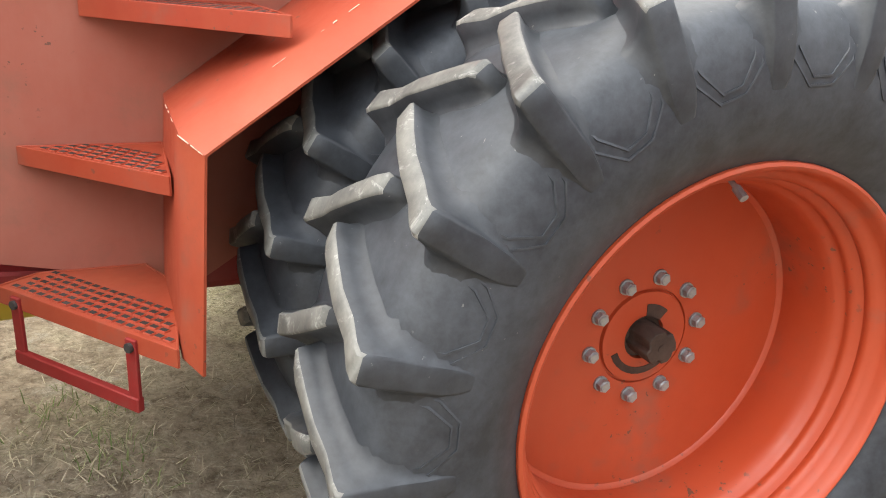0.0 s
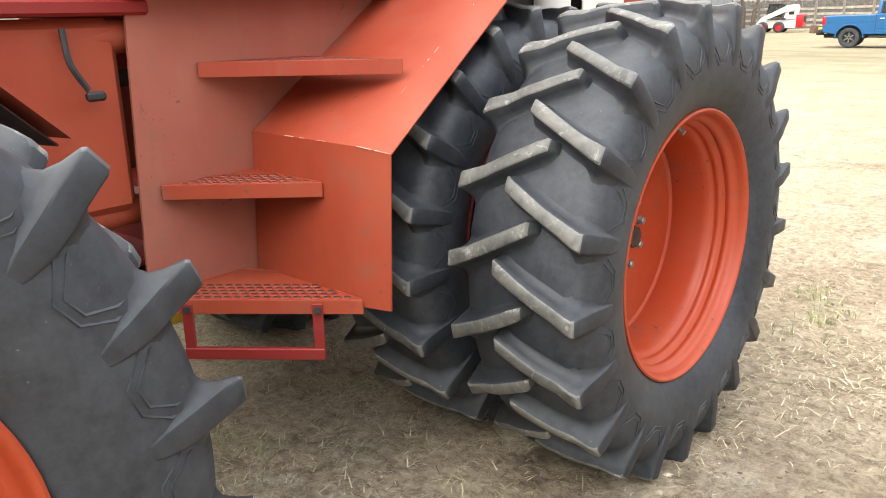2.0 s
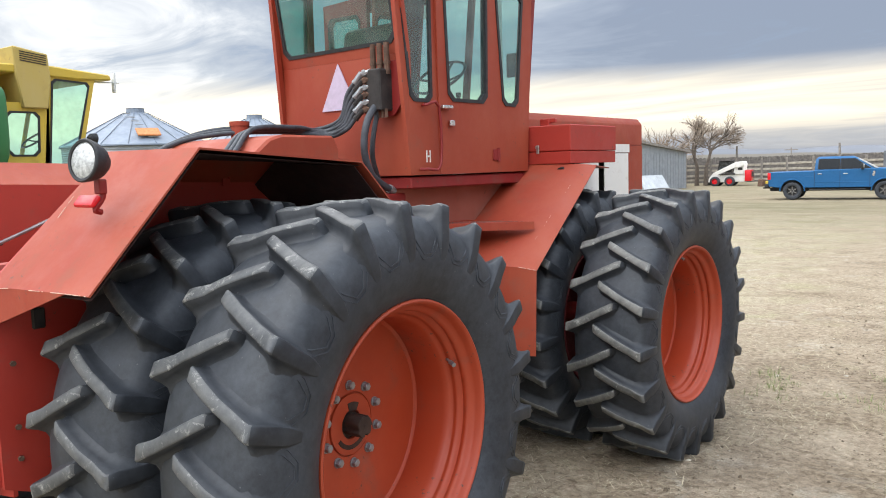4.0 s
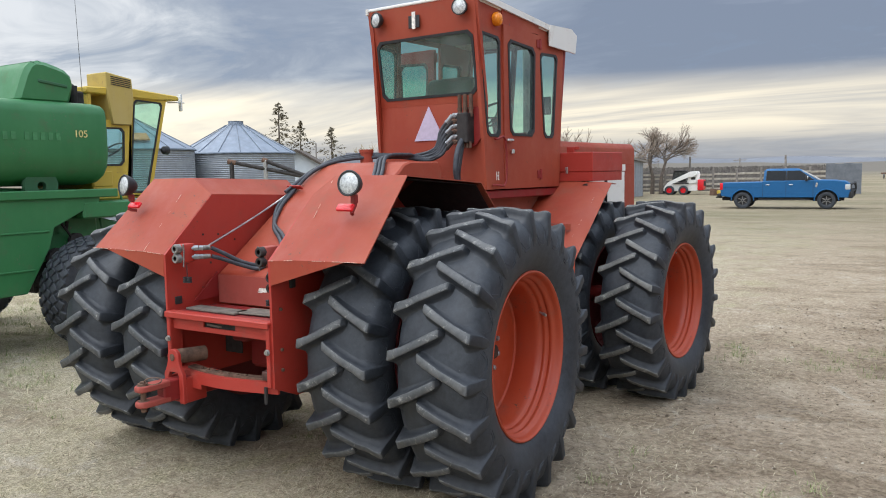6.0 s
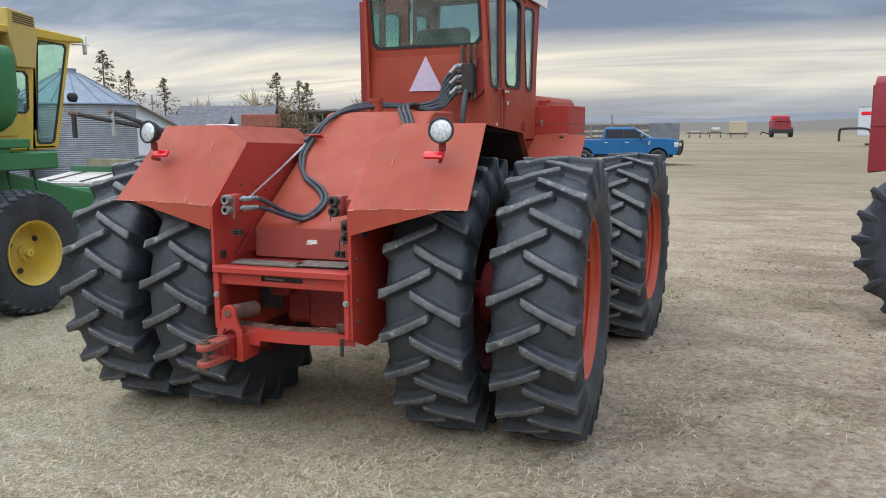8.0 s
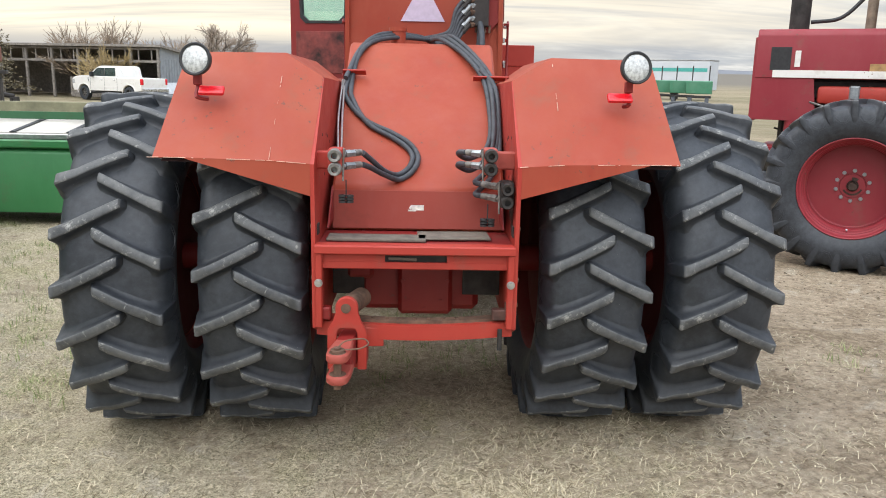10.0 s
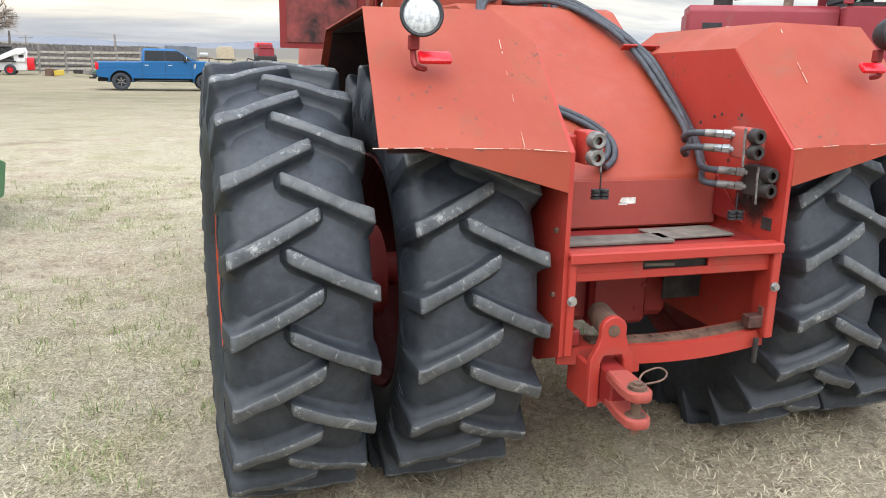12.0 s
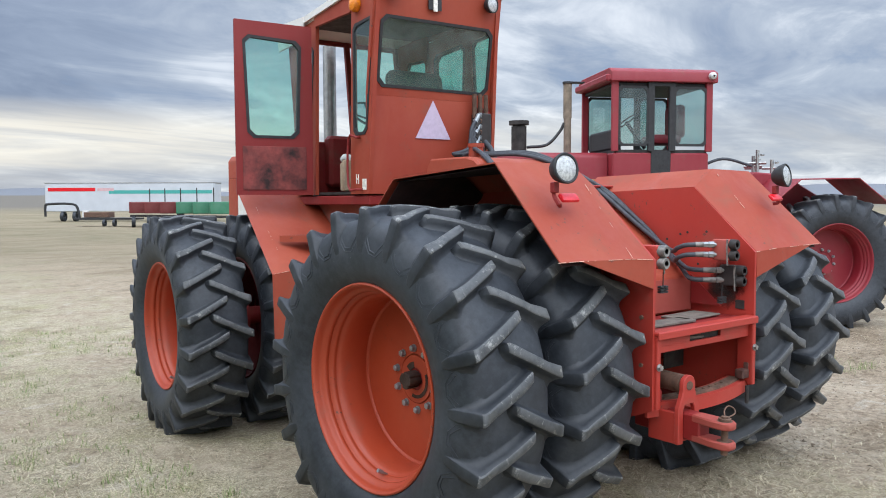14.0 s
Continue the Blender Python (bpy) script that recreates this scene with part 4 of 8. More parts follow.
part("hitch_pin", pin, RUST, tractor, "rusty hitch pin", BARM)
part("pin_ring", Geo().tube([(0.0, -0.225, 0.712), (0.03, -0.20, 0.735), (0.10, -0.17, 0.738), (0.125, -0.185, 0.722), (0.09, -0.21, 0.708), (0.01, -0.22, 0.702)], 0.0035, 6), RUST, tractor, "", BARM)
part("drop_pin", Geo().cyl((0.375, -0.885, 0.60), (0.375, -0.885, 0.70), 0.011, seg=8), DARK, tractor)
part("stop_block", Geo().box((-0.425, -0.86, 0.765), (0.05, 0.05, 0.06), 0.006), RED_DK, tractor)
# castings and housings behind the hitch
inner = Geo().box((0.03, -0.36, 0.80), (0.28, 0.10, 0.36), 0.02).box((0, -0.05, 0.84), (0.62, 0.62, 0.42), 0.03).box((0.0, -0.41, 0.96), (0.86, 0.02, 0.14)).box((-0.30, -0.40, 0.88), (0.14, 0.12, 0.12), 0.02).box((0.33, -0.38, 0.86), (0.16, 0.12, 0.14), 0.02)
for i in range(8):
    t = 2 * math.pi * i / 8
    inner.cyl((0.03 + 0.115 * math.cos(t), -0.415, 0.80 + 0.15 * math.sin(t)), (0.03 + 0.115 * math.cos(t), -0.40, 0.80 + 0.15 * math.sin(t)), 0.012, seg=6)
part("transmission_case", inner, RED_DK, tractor, "deep red transmission case")
# added dark panels imitate the deep shade either side of the case
for x, w_ in ((0.315, 0.19), (-0.36, 0.16)):
    part("cavity_shade", Geo().box((x, -0.44, 0.86), (w_, 0.012, 0.24), 0.003), DARK, tractor, "dark panel standing in for a shaded cavity")
part("drive_shaft", Geo().cyl((-0.02, -0.3, 0.70), (0.0, 2.0, 0.72), 0.05, seg=16), DARK, tractor)
part("frame_rail", Geo().box((0.0, 0.55, 0.70), (0.86, 1.0, 0.20), 0.02), RED_DK, tractor)
part("pivot", Geo().cyl((0, 1.40, 0.55), (0, 1.40, 1.25), 0.11, seg=24).box((0, 1.18, 0.66), (0.3, 0.4, 0.06), 0.02).box((0, 1.18, 1.16), (0.5, 0.4, 0.10), 0.02), RED_DK, tractor, "articulation pivot")
for s in (1, -1):
    part("steering_cylinder", Geo().cyl((0.33 * s, 0.75, 1.0), (0.30 * s, 1.55, 1.0), 0.05, seg=16).cyl((0.30 * s, 1.5, 1.0), (0.28 * s, 1.95, 1.0), 0.025, seg=12), RED, tractor, "red hydraulic steering cylinder")

# ---- front half ----
F = FRONT @ Matrix.Translation((0, 0, FZ))
for s in (1, -1):
    # front fender with a folded outer strip
    V = [(0.455, -0.17, 1.835), (0.975, -0.17, 1.826), (1.03, -0.10, 1.815), (0.575, -1.026, 1.225), (1.000, -1.032, 1.222), (1.108, -0.994, 1.202),
         (0.57, -1.055, 0.690), (1.005, -1.055, 0.690), (1.108, -1.020, 0.688), (0.455, 0.52, 1.80), (0.80, 0.52, 1.795), (1.00, -0.02, 1.812), (0.42, -1.02, 1.225), (0.42, -1.05, 0.690), (0.42, -0.17, 1.835)]
    g = Geo().sheet([(x * s, y, z) for x, y, z in V], [(0, 1, 4, 3), (1, 2, 5, 4), (3, 4, 7, 6), (4, 5, 8, 7), (0, 9, 10, 11, 2, 1), (14, 0, 3, 12), (12, 3, 6, 13)], 0.007)
    ff = part("front_fender", g, RED, tractor, "angular red front fender", F)
    scuff_line(ff, [V[1], V[4]], s, 7, 3, (0, -0.003, 0.002))
    scuff_line(ff, [V[5], V[4]], s, 7, 5, (0, -0.004, 0.002))
    scuff_line(ff, [V[3], V[4]], s, 5, 9, (0, -0.003, 0.002))
    part("side_panel", Geo().prism([(-1.485, 0.755), (-1.44, 1.74), (-0.10, 1.74), (-0.10, 1.2), (-0.95, 0.645)], 0.405 * s - 0.006, 0.405 * s + 0.006), RED_PINK, tractor, "flat chalked red side panel", F)


def step_tread(poly, z, s, m, slots=True):
    """A step with a raised edge and a pierced top."""
    g = Geo().prism([(x * s, y) for x, y in poly], z - 0.004, z, 2)
    n = len(poly)
    lips = []
    for i in range(n):
        (x0, y0), (x1, y1) = poly[i], poly[(i + 1) % n]
        L = math.hypot(x1 - x0, y1 - y0)
        lips.append(Geo().box(((x0 + x1) / 2 * s, (y0 + y1) / 2, z - 0.021), (L, 0.006, 0.05), 0.001, (0, 0, math.degrees(math.atan2(y1 - y0, (x1 - x0) * s)))))
    st = part("step", g, RED, tractor, "red folded steel step", m)
    for lip in lips:
        part("lip", lip, RED, st)
    if slots:
        # raised crimps of the grip plate
        (ax, ay), (bx, by) = poly[0], poly[1]
        dx, dy = (bx - ax), (by - ay)
        L = math.hypot(dx, dy)
        dx, dy = dx / L, dy / L
        gr = Geo()
        for row in range(5):
            for k in range(18):
                u = 0.04 + 0.034 * k + (0.017 if row % 2 else 0)
                v = 0.028 + 0.030 * row
                x, y = ax + dx * u - dy * v, ay + dy * u + dx * v
                inside = True
                for i in range(n):
                    (x0, y0), (x1, y1) = poly[i], poly[(i + 1) % n]
                    if (x1 - x0) * (y - y0) - (y1 - y0) * (x - x0) < 0.016 * math.hypot(x1 - x0, y1 - y0):
                        inside = False
                if inside:
                    gr.box((x * s, y, z + 0.001), (0.027, 0.021, 0.006), 0.002, (0, 0, math.degrees(math.atan2(dy, dx * s))), slot=0)
                    gr.box((x * s, y, z + 0.0022), (0.021, 0.014, 0.005), 0, (0, 0, math.degrees(math.atan2(dy, dx * s))), slot=1)
        tagged(part("grip", gr, [RED, DARK], st), kind="stuff")
    return st


for s in (1, -1):
    step_tread([(0.42, -1.40), (0.825, -1.045), (0.57, -1.035), (0.42, -1.03)], 1.085, s, F)
    step_tread([(0.42, -1.215), (0.955, -0.775), (0.42, -0.775)], 1.475, s, F)
    step_tread([(0.490, -1.482), (1.02, -1.065), (0.76, -1.045), (0.57, -1.04), (0.413, -1.10), (0.413, -1.385)], 0.718, s, F)
    loop = Geo().box((0.558 * s, -1.436, 0.615), (0.036, 0.012, 0.19), 0.002, (0, 0, 38.2 * s)).box((0.905 * s, -1.163, 0.615), (0.036, 0.012, 0.19), 0.002, (0, 0, 38.2 * s)).box((0.731 * s, -1.300, 0.532), (0.478, 0.022, 0.040), 0.003, (0, 0, 38.2 * s))
    part("stirrup_step", loop, RED_DK, tractor, "hanging red stirrup step", F)
    for x, y in ((0.905, -1.160), (0.558, -1.432)):
        part("bolt", Geo().cyl((x * s, y, 0.690), ((x + 0.011) * s, y - 0.014, 0.690), 0.013, seg=8), DARK, tractor, "", F)

# floor of the cab, engine and hood
part("front_frame", Geo().box((0, -0.2, 0.80), (0.62, 2.3, 0.46), 0.03).box((0, 1.2, 0.9), (0.5, 1.6, 0.4), 0.02), RED_DK, tractor, "", F)
part("cab_floor", Geo().box((0, -0.75, 1.745), (1.10, 1.42, 0.07), 0.008), RED_DK, tractor, "", F)
hood = Geo().prism([(-0.37, 1.98), (-0.37, 2.17), (-0.33, 2.225), (0.33, 2.225), (0.37, 2.17), (0.37, 1.98)], -0.16, 2.0, 1, 0, 0.006)
part("hood", hood, RED, tractor, "scuffed red engine hood", F)
part("engine", Geo().box((0, 0.9, 1.45), (0.5, 1.7, 0.95), 0.04).box((0.2, 0.5, 1.75), (0.2, 0.5, 0.25), 0.03), DARK, tractor, "dark engine block", F)
for s in (1, -1):
    part("hood_side", Geo().box((0.362 * s, 1.86, 1.62), (0.018, 0.28, 0.72), 0.004), RED, tractor, "", F)
    part("white_panel", Geo().box((0.366 * s, 1.24, 1.955), (0.012, 1.0, 0.075), 0.003).box((0.366 * s, 1.49, 1.63), (0.012, 0.45, 0.56), 0.003), WHITE, tractor, "white hood side panel", F)
    part("muffler", Geo().cyl((0.33 * s, 1.02, 1.45), (0.33 * s, 1.02, 1.88), 0.10, seg=20), WHITE if s > 0 else RED, tractor, "pale canister", F)
part("grille", Geo().box((0, 2.01, 1.72), (0.70, 0.04, 0.92), 0.01), RED, tractor, "", F)

# toolbox on the right fender
tb = part("toolbox", Geo().box((0.665, 0.15, 1.875), (0.42, 0.66, 0.085), 0.004), RED_FRAME, tractor, "bright red steel toolbox with a hasp", F)
part("lid", Geo().box((0.665, 0.15, 2.01), (0.428, 0.668, 0.18), 0.006), RED_FRAME, tb)
part("latch", Geo().box((0.62, -0.192, 1.935), (0.022, 0.012, 0.06), 0.003).box((0.62, -0.20, 1.95), (0.03, 0.01, 0.02), 0.002), STEEL, tb, "steel latch")
part("bracket", Geo().box((0.56, 0.02, 2.13), (0.08, 0.05, 0.06), 0.006).box((0.62, 0.02, 2.145), (0.05, 0.03, 0.03), 0.004), RED_FRAME, tb)
part("grommet", Geo().cyl((0.82, -0.218, 1.775), (0.82, -0.19, 1.78), 0.033, seg=18), BLACK, tractor, "", F)


# ---- cab ----
def ring_panel(g, outer, inner, thick, to, slot=0):
    """A plate with one opening. outer and inner hold as many points; to maps (a, b, depth) to a place."""
    n = len(outer)
    vs = [to(a, b, 0) for a, b in outer] + [to(a, b, 0) for a, b in inner] + [to(a, b, thick) for a, b in outer] + [to(a, b, thick) for a, b in inner]
    fs = []
    for i in range(n):
        j = (i + 1) % n
        fs += [(i, j, n + j, n + i), (2 * n + j, 2 * n + i, 3 * n + i, 3 * n + j), (j, i, 2 * n + i, 2 * n + j), (n + i, n + j, 3 * n + j, 3 * n + i)]
    g.add(vs, fs, slot)


def cut(poly, c, k=2):
    """Cuts every corner of a polygon by c metres."""
    out = []
    n = len(poly)
    for i in range(n):
        p, a, b = Vector(poly[i]), Vector(poly[i - 1]), Vector(poly[(i + 1) % n])
        out += [tuple(p + (a - p).normalized() * c), tuple(p + (b - p).normalized() * c)]
    return out


def pane(parent, poly, to, m=None, seal=0.016, glass=None, name="window"):
    """A window: rubber seal with a sheet of glass in it."""
    n = len(poly)
    cx, cy = sum(p[0] for p in poly) / n, sum(p[1] for p in poly) / n
    def grow(d):
        return [(x + d * (1 if x > cx else -1), y + d * (1 if y > cy else -1)) for x, y in poly]
    g = Geo()
    ring_panel(g, grow(0.006), grow(-seal), 0.016, lambda a, b, d: to(a, b, d - 0.006))
    w = part(name, g, BLACK, parent, "black rubber window seal", m)
    gl = Geo()
    q = grow(-seal + 0.004)
    gl.add([to(a, b, 0.002) for a, b in q] + [to(a, b, 0.006) for a, b in q], [tuple(range(n)), tuple(range(n, 2 * n))[::-1]] + [(i, (i + 1) % n, n + (i + 1) % n, n + i) for i in range(n)])
    gp = part("pane", gl, glass or GLASS, w, "green tinted glass pane", None, 0)
    gp.visible_shadow = False
    return w


def rect8(x0, x1, z0, z1):
    return [(x0, z0), (x1, z0), (x1, z1), (x0, z1)]


CB, CT = 1.79, 3.30   # cab foot and eaves
HW = 0.565            # half width


def rear_to(a, b, d):
    """Rear wall leans back towards the top."""
    lean = -1.475 - 0.115 * max(0, min(1, (b - 2.50) / 0.75))
    return (a, lean + d, b)


cab = part("cab", Geo().box((0, -0.80, 3.258), (1.13, 1.60, 0.026), 0.006, (-5.2, 0, 0)).box((0, -0.8, 3.225), (1.10, 1.55, 0.03), 0.004, (-5.2, 0, 0)), WHITE, tractor, "tall red cab with a white roof", F)
g = Geo()
win = cut(rect8(-0.50, 0.50, 2.56, 3.06), 0.045)
out = cut(rect8(-HW, HW, 2.50, 3.32), 0.002)
ring_panel(g, out, win, 0.03, rear_to)
g.box((0, -1.46, 2.145), (2 * HW, 0.03, 0.712), 0.003)
part("rear_wall", g, RED, cab, "faded red rear cab wall")
pane(tractor, cut(rect8(-0.495, 0.495, 2.565, 3.055), 0.045), rear_to, F)
for s in (1, -1):
    def side_to(a, b, d, s=s):
        return ((HW - 0.02 * max(0, (b - 2.2)) - d) * s, a, b)
    # rear side panel with its narrow window
    g = Geo()
    ring_panel(g, cut([(-1.475, CB), (-1.205, CB), (-1.205, 3.26), (-1.59, 3.31)], 0.002), cut([(-1.465, 2.22), (-1.265, 2.22), (-1.235, 3.03), (-1.535, 3.05)], 0.035), 0.03, side_to)
    part("rear_quarter", g, RED, cab)
    pane(tractor, cut([(-1.46, 2.225), (-1.27, 2.225), (-1.24, 3.025), (-1.53, 3.045)], 0.035), side_to, F)
    # front quarter
    g = Geo()
    ring_panel(g, cut([(-0.60, CB), (-0.24, CB), (-0.10, 3.20), (-0.60, 3.235)], 0.002), cut([(-0.53, 2.23), (-0.35, 2.23), (-0.24, 2.99), (-0.575, 2.98)], 0.035), 0.03, side_to)
    part("front_quarter", g, RED, cab)
    pane(tractor, cut([(-0.525, 2.235), (-0.355, 2.235), (-0.245, 2.985), (-0.57, 2.975)], 0.035), side_to, F)
    # header over the door, eaves and white visor
    part("door_header", Geo().prism([(-1.205, 3.13), (-0.60, 3.13), (-0.60, 3.24), (-1.205, 3.27)], (HW - 0.022) * s - 0.014, (HW - 0.022) * s + 0.014), RED, cab)
    part("roof_edge", Geo().prism([(-1.605, 3.295), (-1.605, 3.343), (-0.42, 3.235), (-0.42, 3.185)], 0.565 * s - 0.012, 0.565 * s + 0.012), WHITE, cab, "white roof edge")
    part("visor", Geo().prism([(-0.44, 3.05), (-0.44, 3.235), (-0.02, 3.25), (0.09, 3.20), (0.055, 3.03), (-0.02, 3.035)], 0.578 * s - 0.008, 0.578 * s + 0.008), WHITE, cab, "white visor side")
    # amber lamp and round lamp at the rear corner
    part("marker_lamp", Geo().lathe([(0.0, 0.042), (0.018, 0.044), (0.035, 0.036), (0.044, 0.018), (0.046, 0.001)], 20, 0, (0, 0, 0)), AMBER, tractor, "amber marker lamp", F @ Matrix.Translation((0.548 * s, -1.30, 3.165)) @ (pose(0, 0, 0, 0, 0, 180) if s < 0 else Matrix()) @ Matrix.Scale(1.3, 4))
    lm = part("cab_lamp", Geo().lathe([(-0.05, 0.012), (-0.045, 0.035), (-0.02, 0.058), (0.01, 0.066), (0.018, 0.066), (0.02, 0.058)], 24, 1), BLACK, tractor, "round cab work lamp", F @ pose(0.43 * s, -1.63, 3.23, 0, 0, 180 + 12 * s))
    part("lens", Geo().lathe([(0.014, 0.058), (0.022, 0.04), (0.026, 0.02), (0.027, 0.001)], 24, 1), LENS, lm)

# doors: the right one shut, the left one swung wide open
def door(m, label, paint=RED):
    """A door hinged on its front edge at the origin, running back along -y, its outer face towards +x."""
    def to(a, b, d):
        return (-d, a, b)
    g = Geo()
    o = cut([(-0.605, CB), (-0.0, CB), (0.0, 3.12), (-0.605, 3.14)], 0.004)
    i = cut([(-0.515, 2.235), (-0.110, 2.235), (-0.085, 3.0), (-0.545, 3.03)], 0.045)
    ring_panel(g, o, i, 0.03, to)
    d = part("door", g, paint, tractor, label, m)
    pane_poly = cut([(-0.51, 2.24), (-0.115, 2.24), (-0.09, 2.995), (-0.54, 3.025)], 0.045)
    gs = Geo()
    cx, cy = -0.32, 2.63
    def grow(dd):
        return [(x + dd * (1 if x > cx else -1), y + dd * (1 if y > cy else -1)) for x, y in pane_poly]
    ring_panel(gs, grow(0.006), grow(-0.016), 0.042, lambda a, b, dd: to(a, b, dd - 0.006))
    part("seal", gs, BLACK, d, "black rubber window seal")
    q = grow(-0.012)
    n = len(q)
    gl = Geo().add([to(a, b, 0.012) for a, b in q] + [to(a, b, 0.016) for a, b in q], [tuple(range(n)), tuple(range(n, 2 * n))[::-1]] + [(k, (k + 1) % n, n + (k + 1) % n, n + k) for k in range(n)])
    part("pane", gl, GLASS, d, "green tinted glass pane", None, 0).visible_shadow = False
    part("handle", Geo().box((0.022, -0.555, 2.195), (0.03, 0.10, 0.022), 0.006).box((0.014, -0.50, 2.10), (0.02, 0.045, 0.035), 0.004), CHROME, d, "chrome door handle")
    for z in (1.86, 3.0):
        part("hinge", Geo().cyl((0.008, 0.0, z), (0.008, 0.0, z + 0.09), 0.010, seg=8).box((0.004, -0.03, z + 0.045), (0.008, 0.06, 0.07), 0.002), RED_DK, d)
    return d


door(F @ Matrix.Translation((HW + 0.003, -0.60, 0)), "closed red cab door with tall window")
left_door = door(F @ pose(-HW - 0.02, -0.585, 0, 0, 0, -101) @ Matrix.Diagonal((-1, 1, 1, 1)), "left cab door standing wide open", RED_DK)
part("inner_lining", Geo().box((-0.036, -0.305, 2.00), (0.006, 0.50, 0.34), 0.002), plain("worn_red_and_black_lining", (0.16, 0.03, 0.025), 0.6, 0, 0.9, 7, 0.3), left_door, "scuffed red and black lining")

# cab inside
part("inner_floor", Geo().box((0, -0.82, 1.80), (1.06, 1.25, 0.02)), DARK, tractor, "", F)
seat = part("seat", Geo().box((0.02, -0.95, 2.18), (0.50, 0.46, 0.14), 0.04, seg=2).cyl((0.02, -0.95, 1.82), (0.02, -0.95, 2.12), 0.09, seg=16), SEAT, tractor, "black driver's seat", F)
part("backrest", Geo().box((0.02, -1.20, 2.50), (0.50, 0.13, 0.50), 0.06, (-8, 0, 0), seg=3), SEAT, seat)
part("armrest", Geo().box((-0.28, -1.08, 2.50), (0.10, 0.10, 0.30), 0.02), SEAT, seat)
part("steering_wheel", Geo().lathe([(-0.012, 0.195), (0, 0.207), (0.012, 0.195), (0, 0.183)], 36, 2, (0, 0, 0), closed=True).tube([(-0.19, 0, 0), (0, 0, -0.04), (0.19, 0, 0)], 0.009, 6).tube([(0, -0.19, 0), (0, 0, -0.04), (0, 0.19, 0)], 0.009, 6), BLACK, tractor, "black steering wheel", F @ pose(0.02, -0.52, 2.47, 38, 0, 0))
part("steering_column", Geo().cyl((0.02, -0.28, 1.82), (0.02, -0.50, 2.44), 0.035, seg=14).box((0.02, -0.25, 2.08), (0.62, 0.14, 0.44), 0.03), RED_DK, tractor, "", F)
part("lever", Geo().cyl((0.30, -0.62, 1.85), (0.34, -0.72, 2.30), 0.010, seg=8).lathe([(-0.02, 0.001), (-0.014, 0.018), (0.014, 0.018), (0.02, 0.001)], 12, 2, (0.34, -0.72, 2.31)), BLACK, tractor, "", F)
part("cab_front", Geo().box((0, -0.20, 2.02), (1.08, 0.03, 0.46), 0.004).box((-0.52, -0.14, 2.72), (0.06, 0.05, 0.98), 0.006, (-8, 0, 0)).box((0.52, -0.14, 2.72), (0.06, 0.05, 0.98), 0.006, (-8, 0, 0)).box((0, -0.14, 2.72), (0.05, 0.04, 0.98), 0.006, (-8, 0, 0)).box((0, -0.07, 3.17), (1.08, 0.05, 0.12), 0.006), RED_DK, tractor, "", F)
part("headliner", Geo().box((0, -0.82, 3.20), (1.06, 1.40, 0.06), 0.01), DARK, tractor, "", F)
part("mirror", Geo().box((0.37, -0.12, 2.55), (0.10, 0.02, 0.17), 0.01), BLACK, tractor, "", F)
part("exhaust_pipe", Geo().cyl((-0.02, 0.22, 2.2), (-0.02, 0.22, 3.16), 0.06, seg=16), STEEL, tractor, "grey exhaust stack", F)
part("paper_bag", Geo().prism([(-0.07, 0), (0.07, 0), (0.085, 0.22), (-0.08, 0.24)], -0.06, 0.06, 1, 0, 0.012), DIRTBAG, tractor, "tan paper bag on the cab floor", F @ pose(-0.47, -1.0, 1.815, 0, 0, 70))
part("rag", Geo().box((0, 0, 0.25), (0.15, 0.12, 0.05), 0.02, (8, 5, 0), seg=2), CLOTH, tractor, "pale cloth", F @ pose(-0.47, -1.0, 1.815, 0, 0, 70))

# things on the rear wall: warning triangle, emblem, hydraulic valve block, handrail
part("warning_triangle", Geo().prism([(-0.165, 2.205), (0.15, 2.205), (-0.008, 2.49)], -1.484, -1.478, 1), SMV, tractor, "faded triangular slow vehicle sign", F)
part("emblem", Geo().box((-0.06, -1.592, 3.18), (0.115, 0.008, 0.10), 0.002), BLACK, tractor, "black square plate", F)
part("emblem_bar", Geo().box((-0.06, -1.598, 3.19), (0.035, 0.008, 0.14), 0.002), STICKER, tractor, "white upright bar", F)
for s in (1, -1):
    part("handrail", Geo().tube([(0.572 * s, -1.36, 2.20), (0.60 * s, -1.36, 2.20), (0.605 * s, -1.25, 2.195), (0.605 * s, -1.245, 1.85), (0.60 * s, -1.36, 1.825), (0.572 * s, -1.40, 1.825)], 0.009, 8, smooth=3), RED_DK, tractor, "bent tube handrail", F)
vb = part("valve_block", Geo().box((0.40, -1.545, 2.29), (0.12, 0.11, 0.24), 0.008), DARK, tractor, "oily hydraulic valve block", F)
part("valve_plate", Geo().prism([(0.36, 2.14), (0.36, 2.46), (0.50, 2.46), (0.54, 2.40), (0.54, 2.22), (0.47, 2.14)], -1.50, -1.488, 1, 0, 0.003), RED_DK, vb, "red mounting plate")
for i in range(6):
    zz = 2.19 + 0.042 * i
    part("fitting", Geo().cyl((0.37, -1.58, zz), (0.315, -1.615, zz - 0.018), 0.016, seg=8).cyl((0.345, -1.596, zz - 0.008), (0.33, -1.606, zz - 0.013), 0.022, seg=6), ZINC if i % 2 else RUST, vb)
for i in range(3):
    part("spool", Geo().cyl((0.345 + 0.055 * i, -1.53, 2.38), (0.345 + 0.055 * i, -1.53, 2.56), 0.017, seg=10).cyl((0.345 + 0.055 * i, -1.53, 2.44), (0.345 + 0.055 * i, -1.53, 2.455), 0.021, seg=10), RUST, vb)
for i in range(4):
    part("knob", Geo().cyl((0.375 + 0.03 * i, -1.56, 2.13), (0.375 + 0.03 * i, -1.56, 2.18), 0.010, seg=8), RUST, vb)
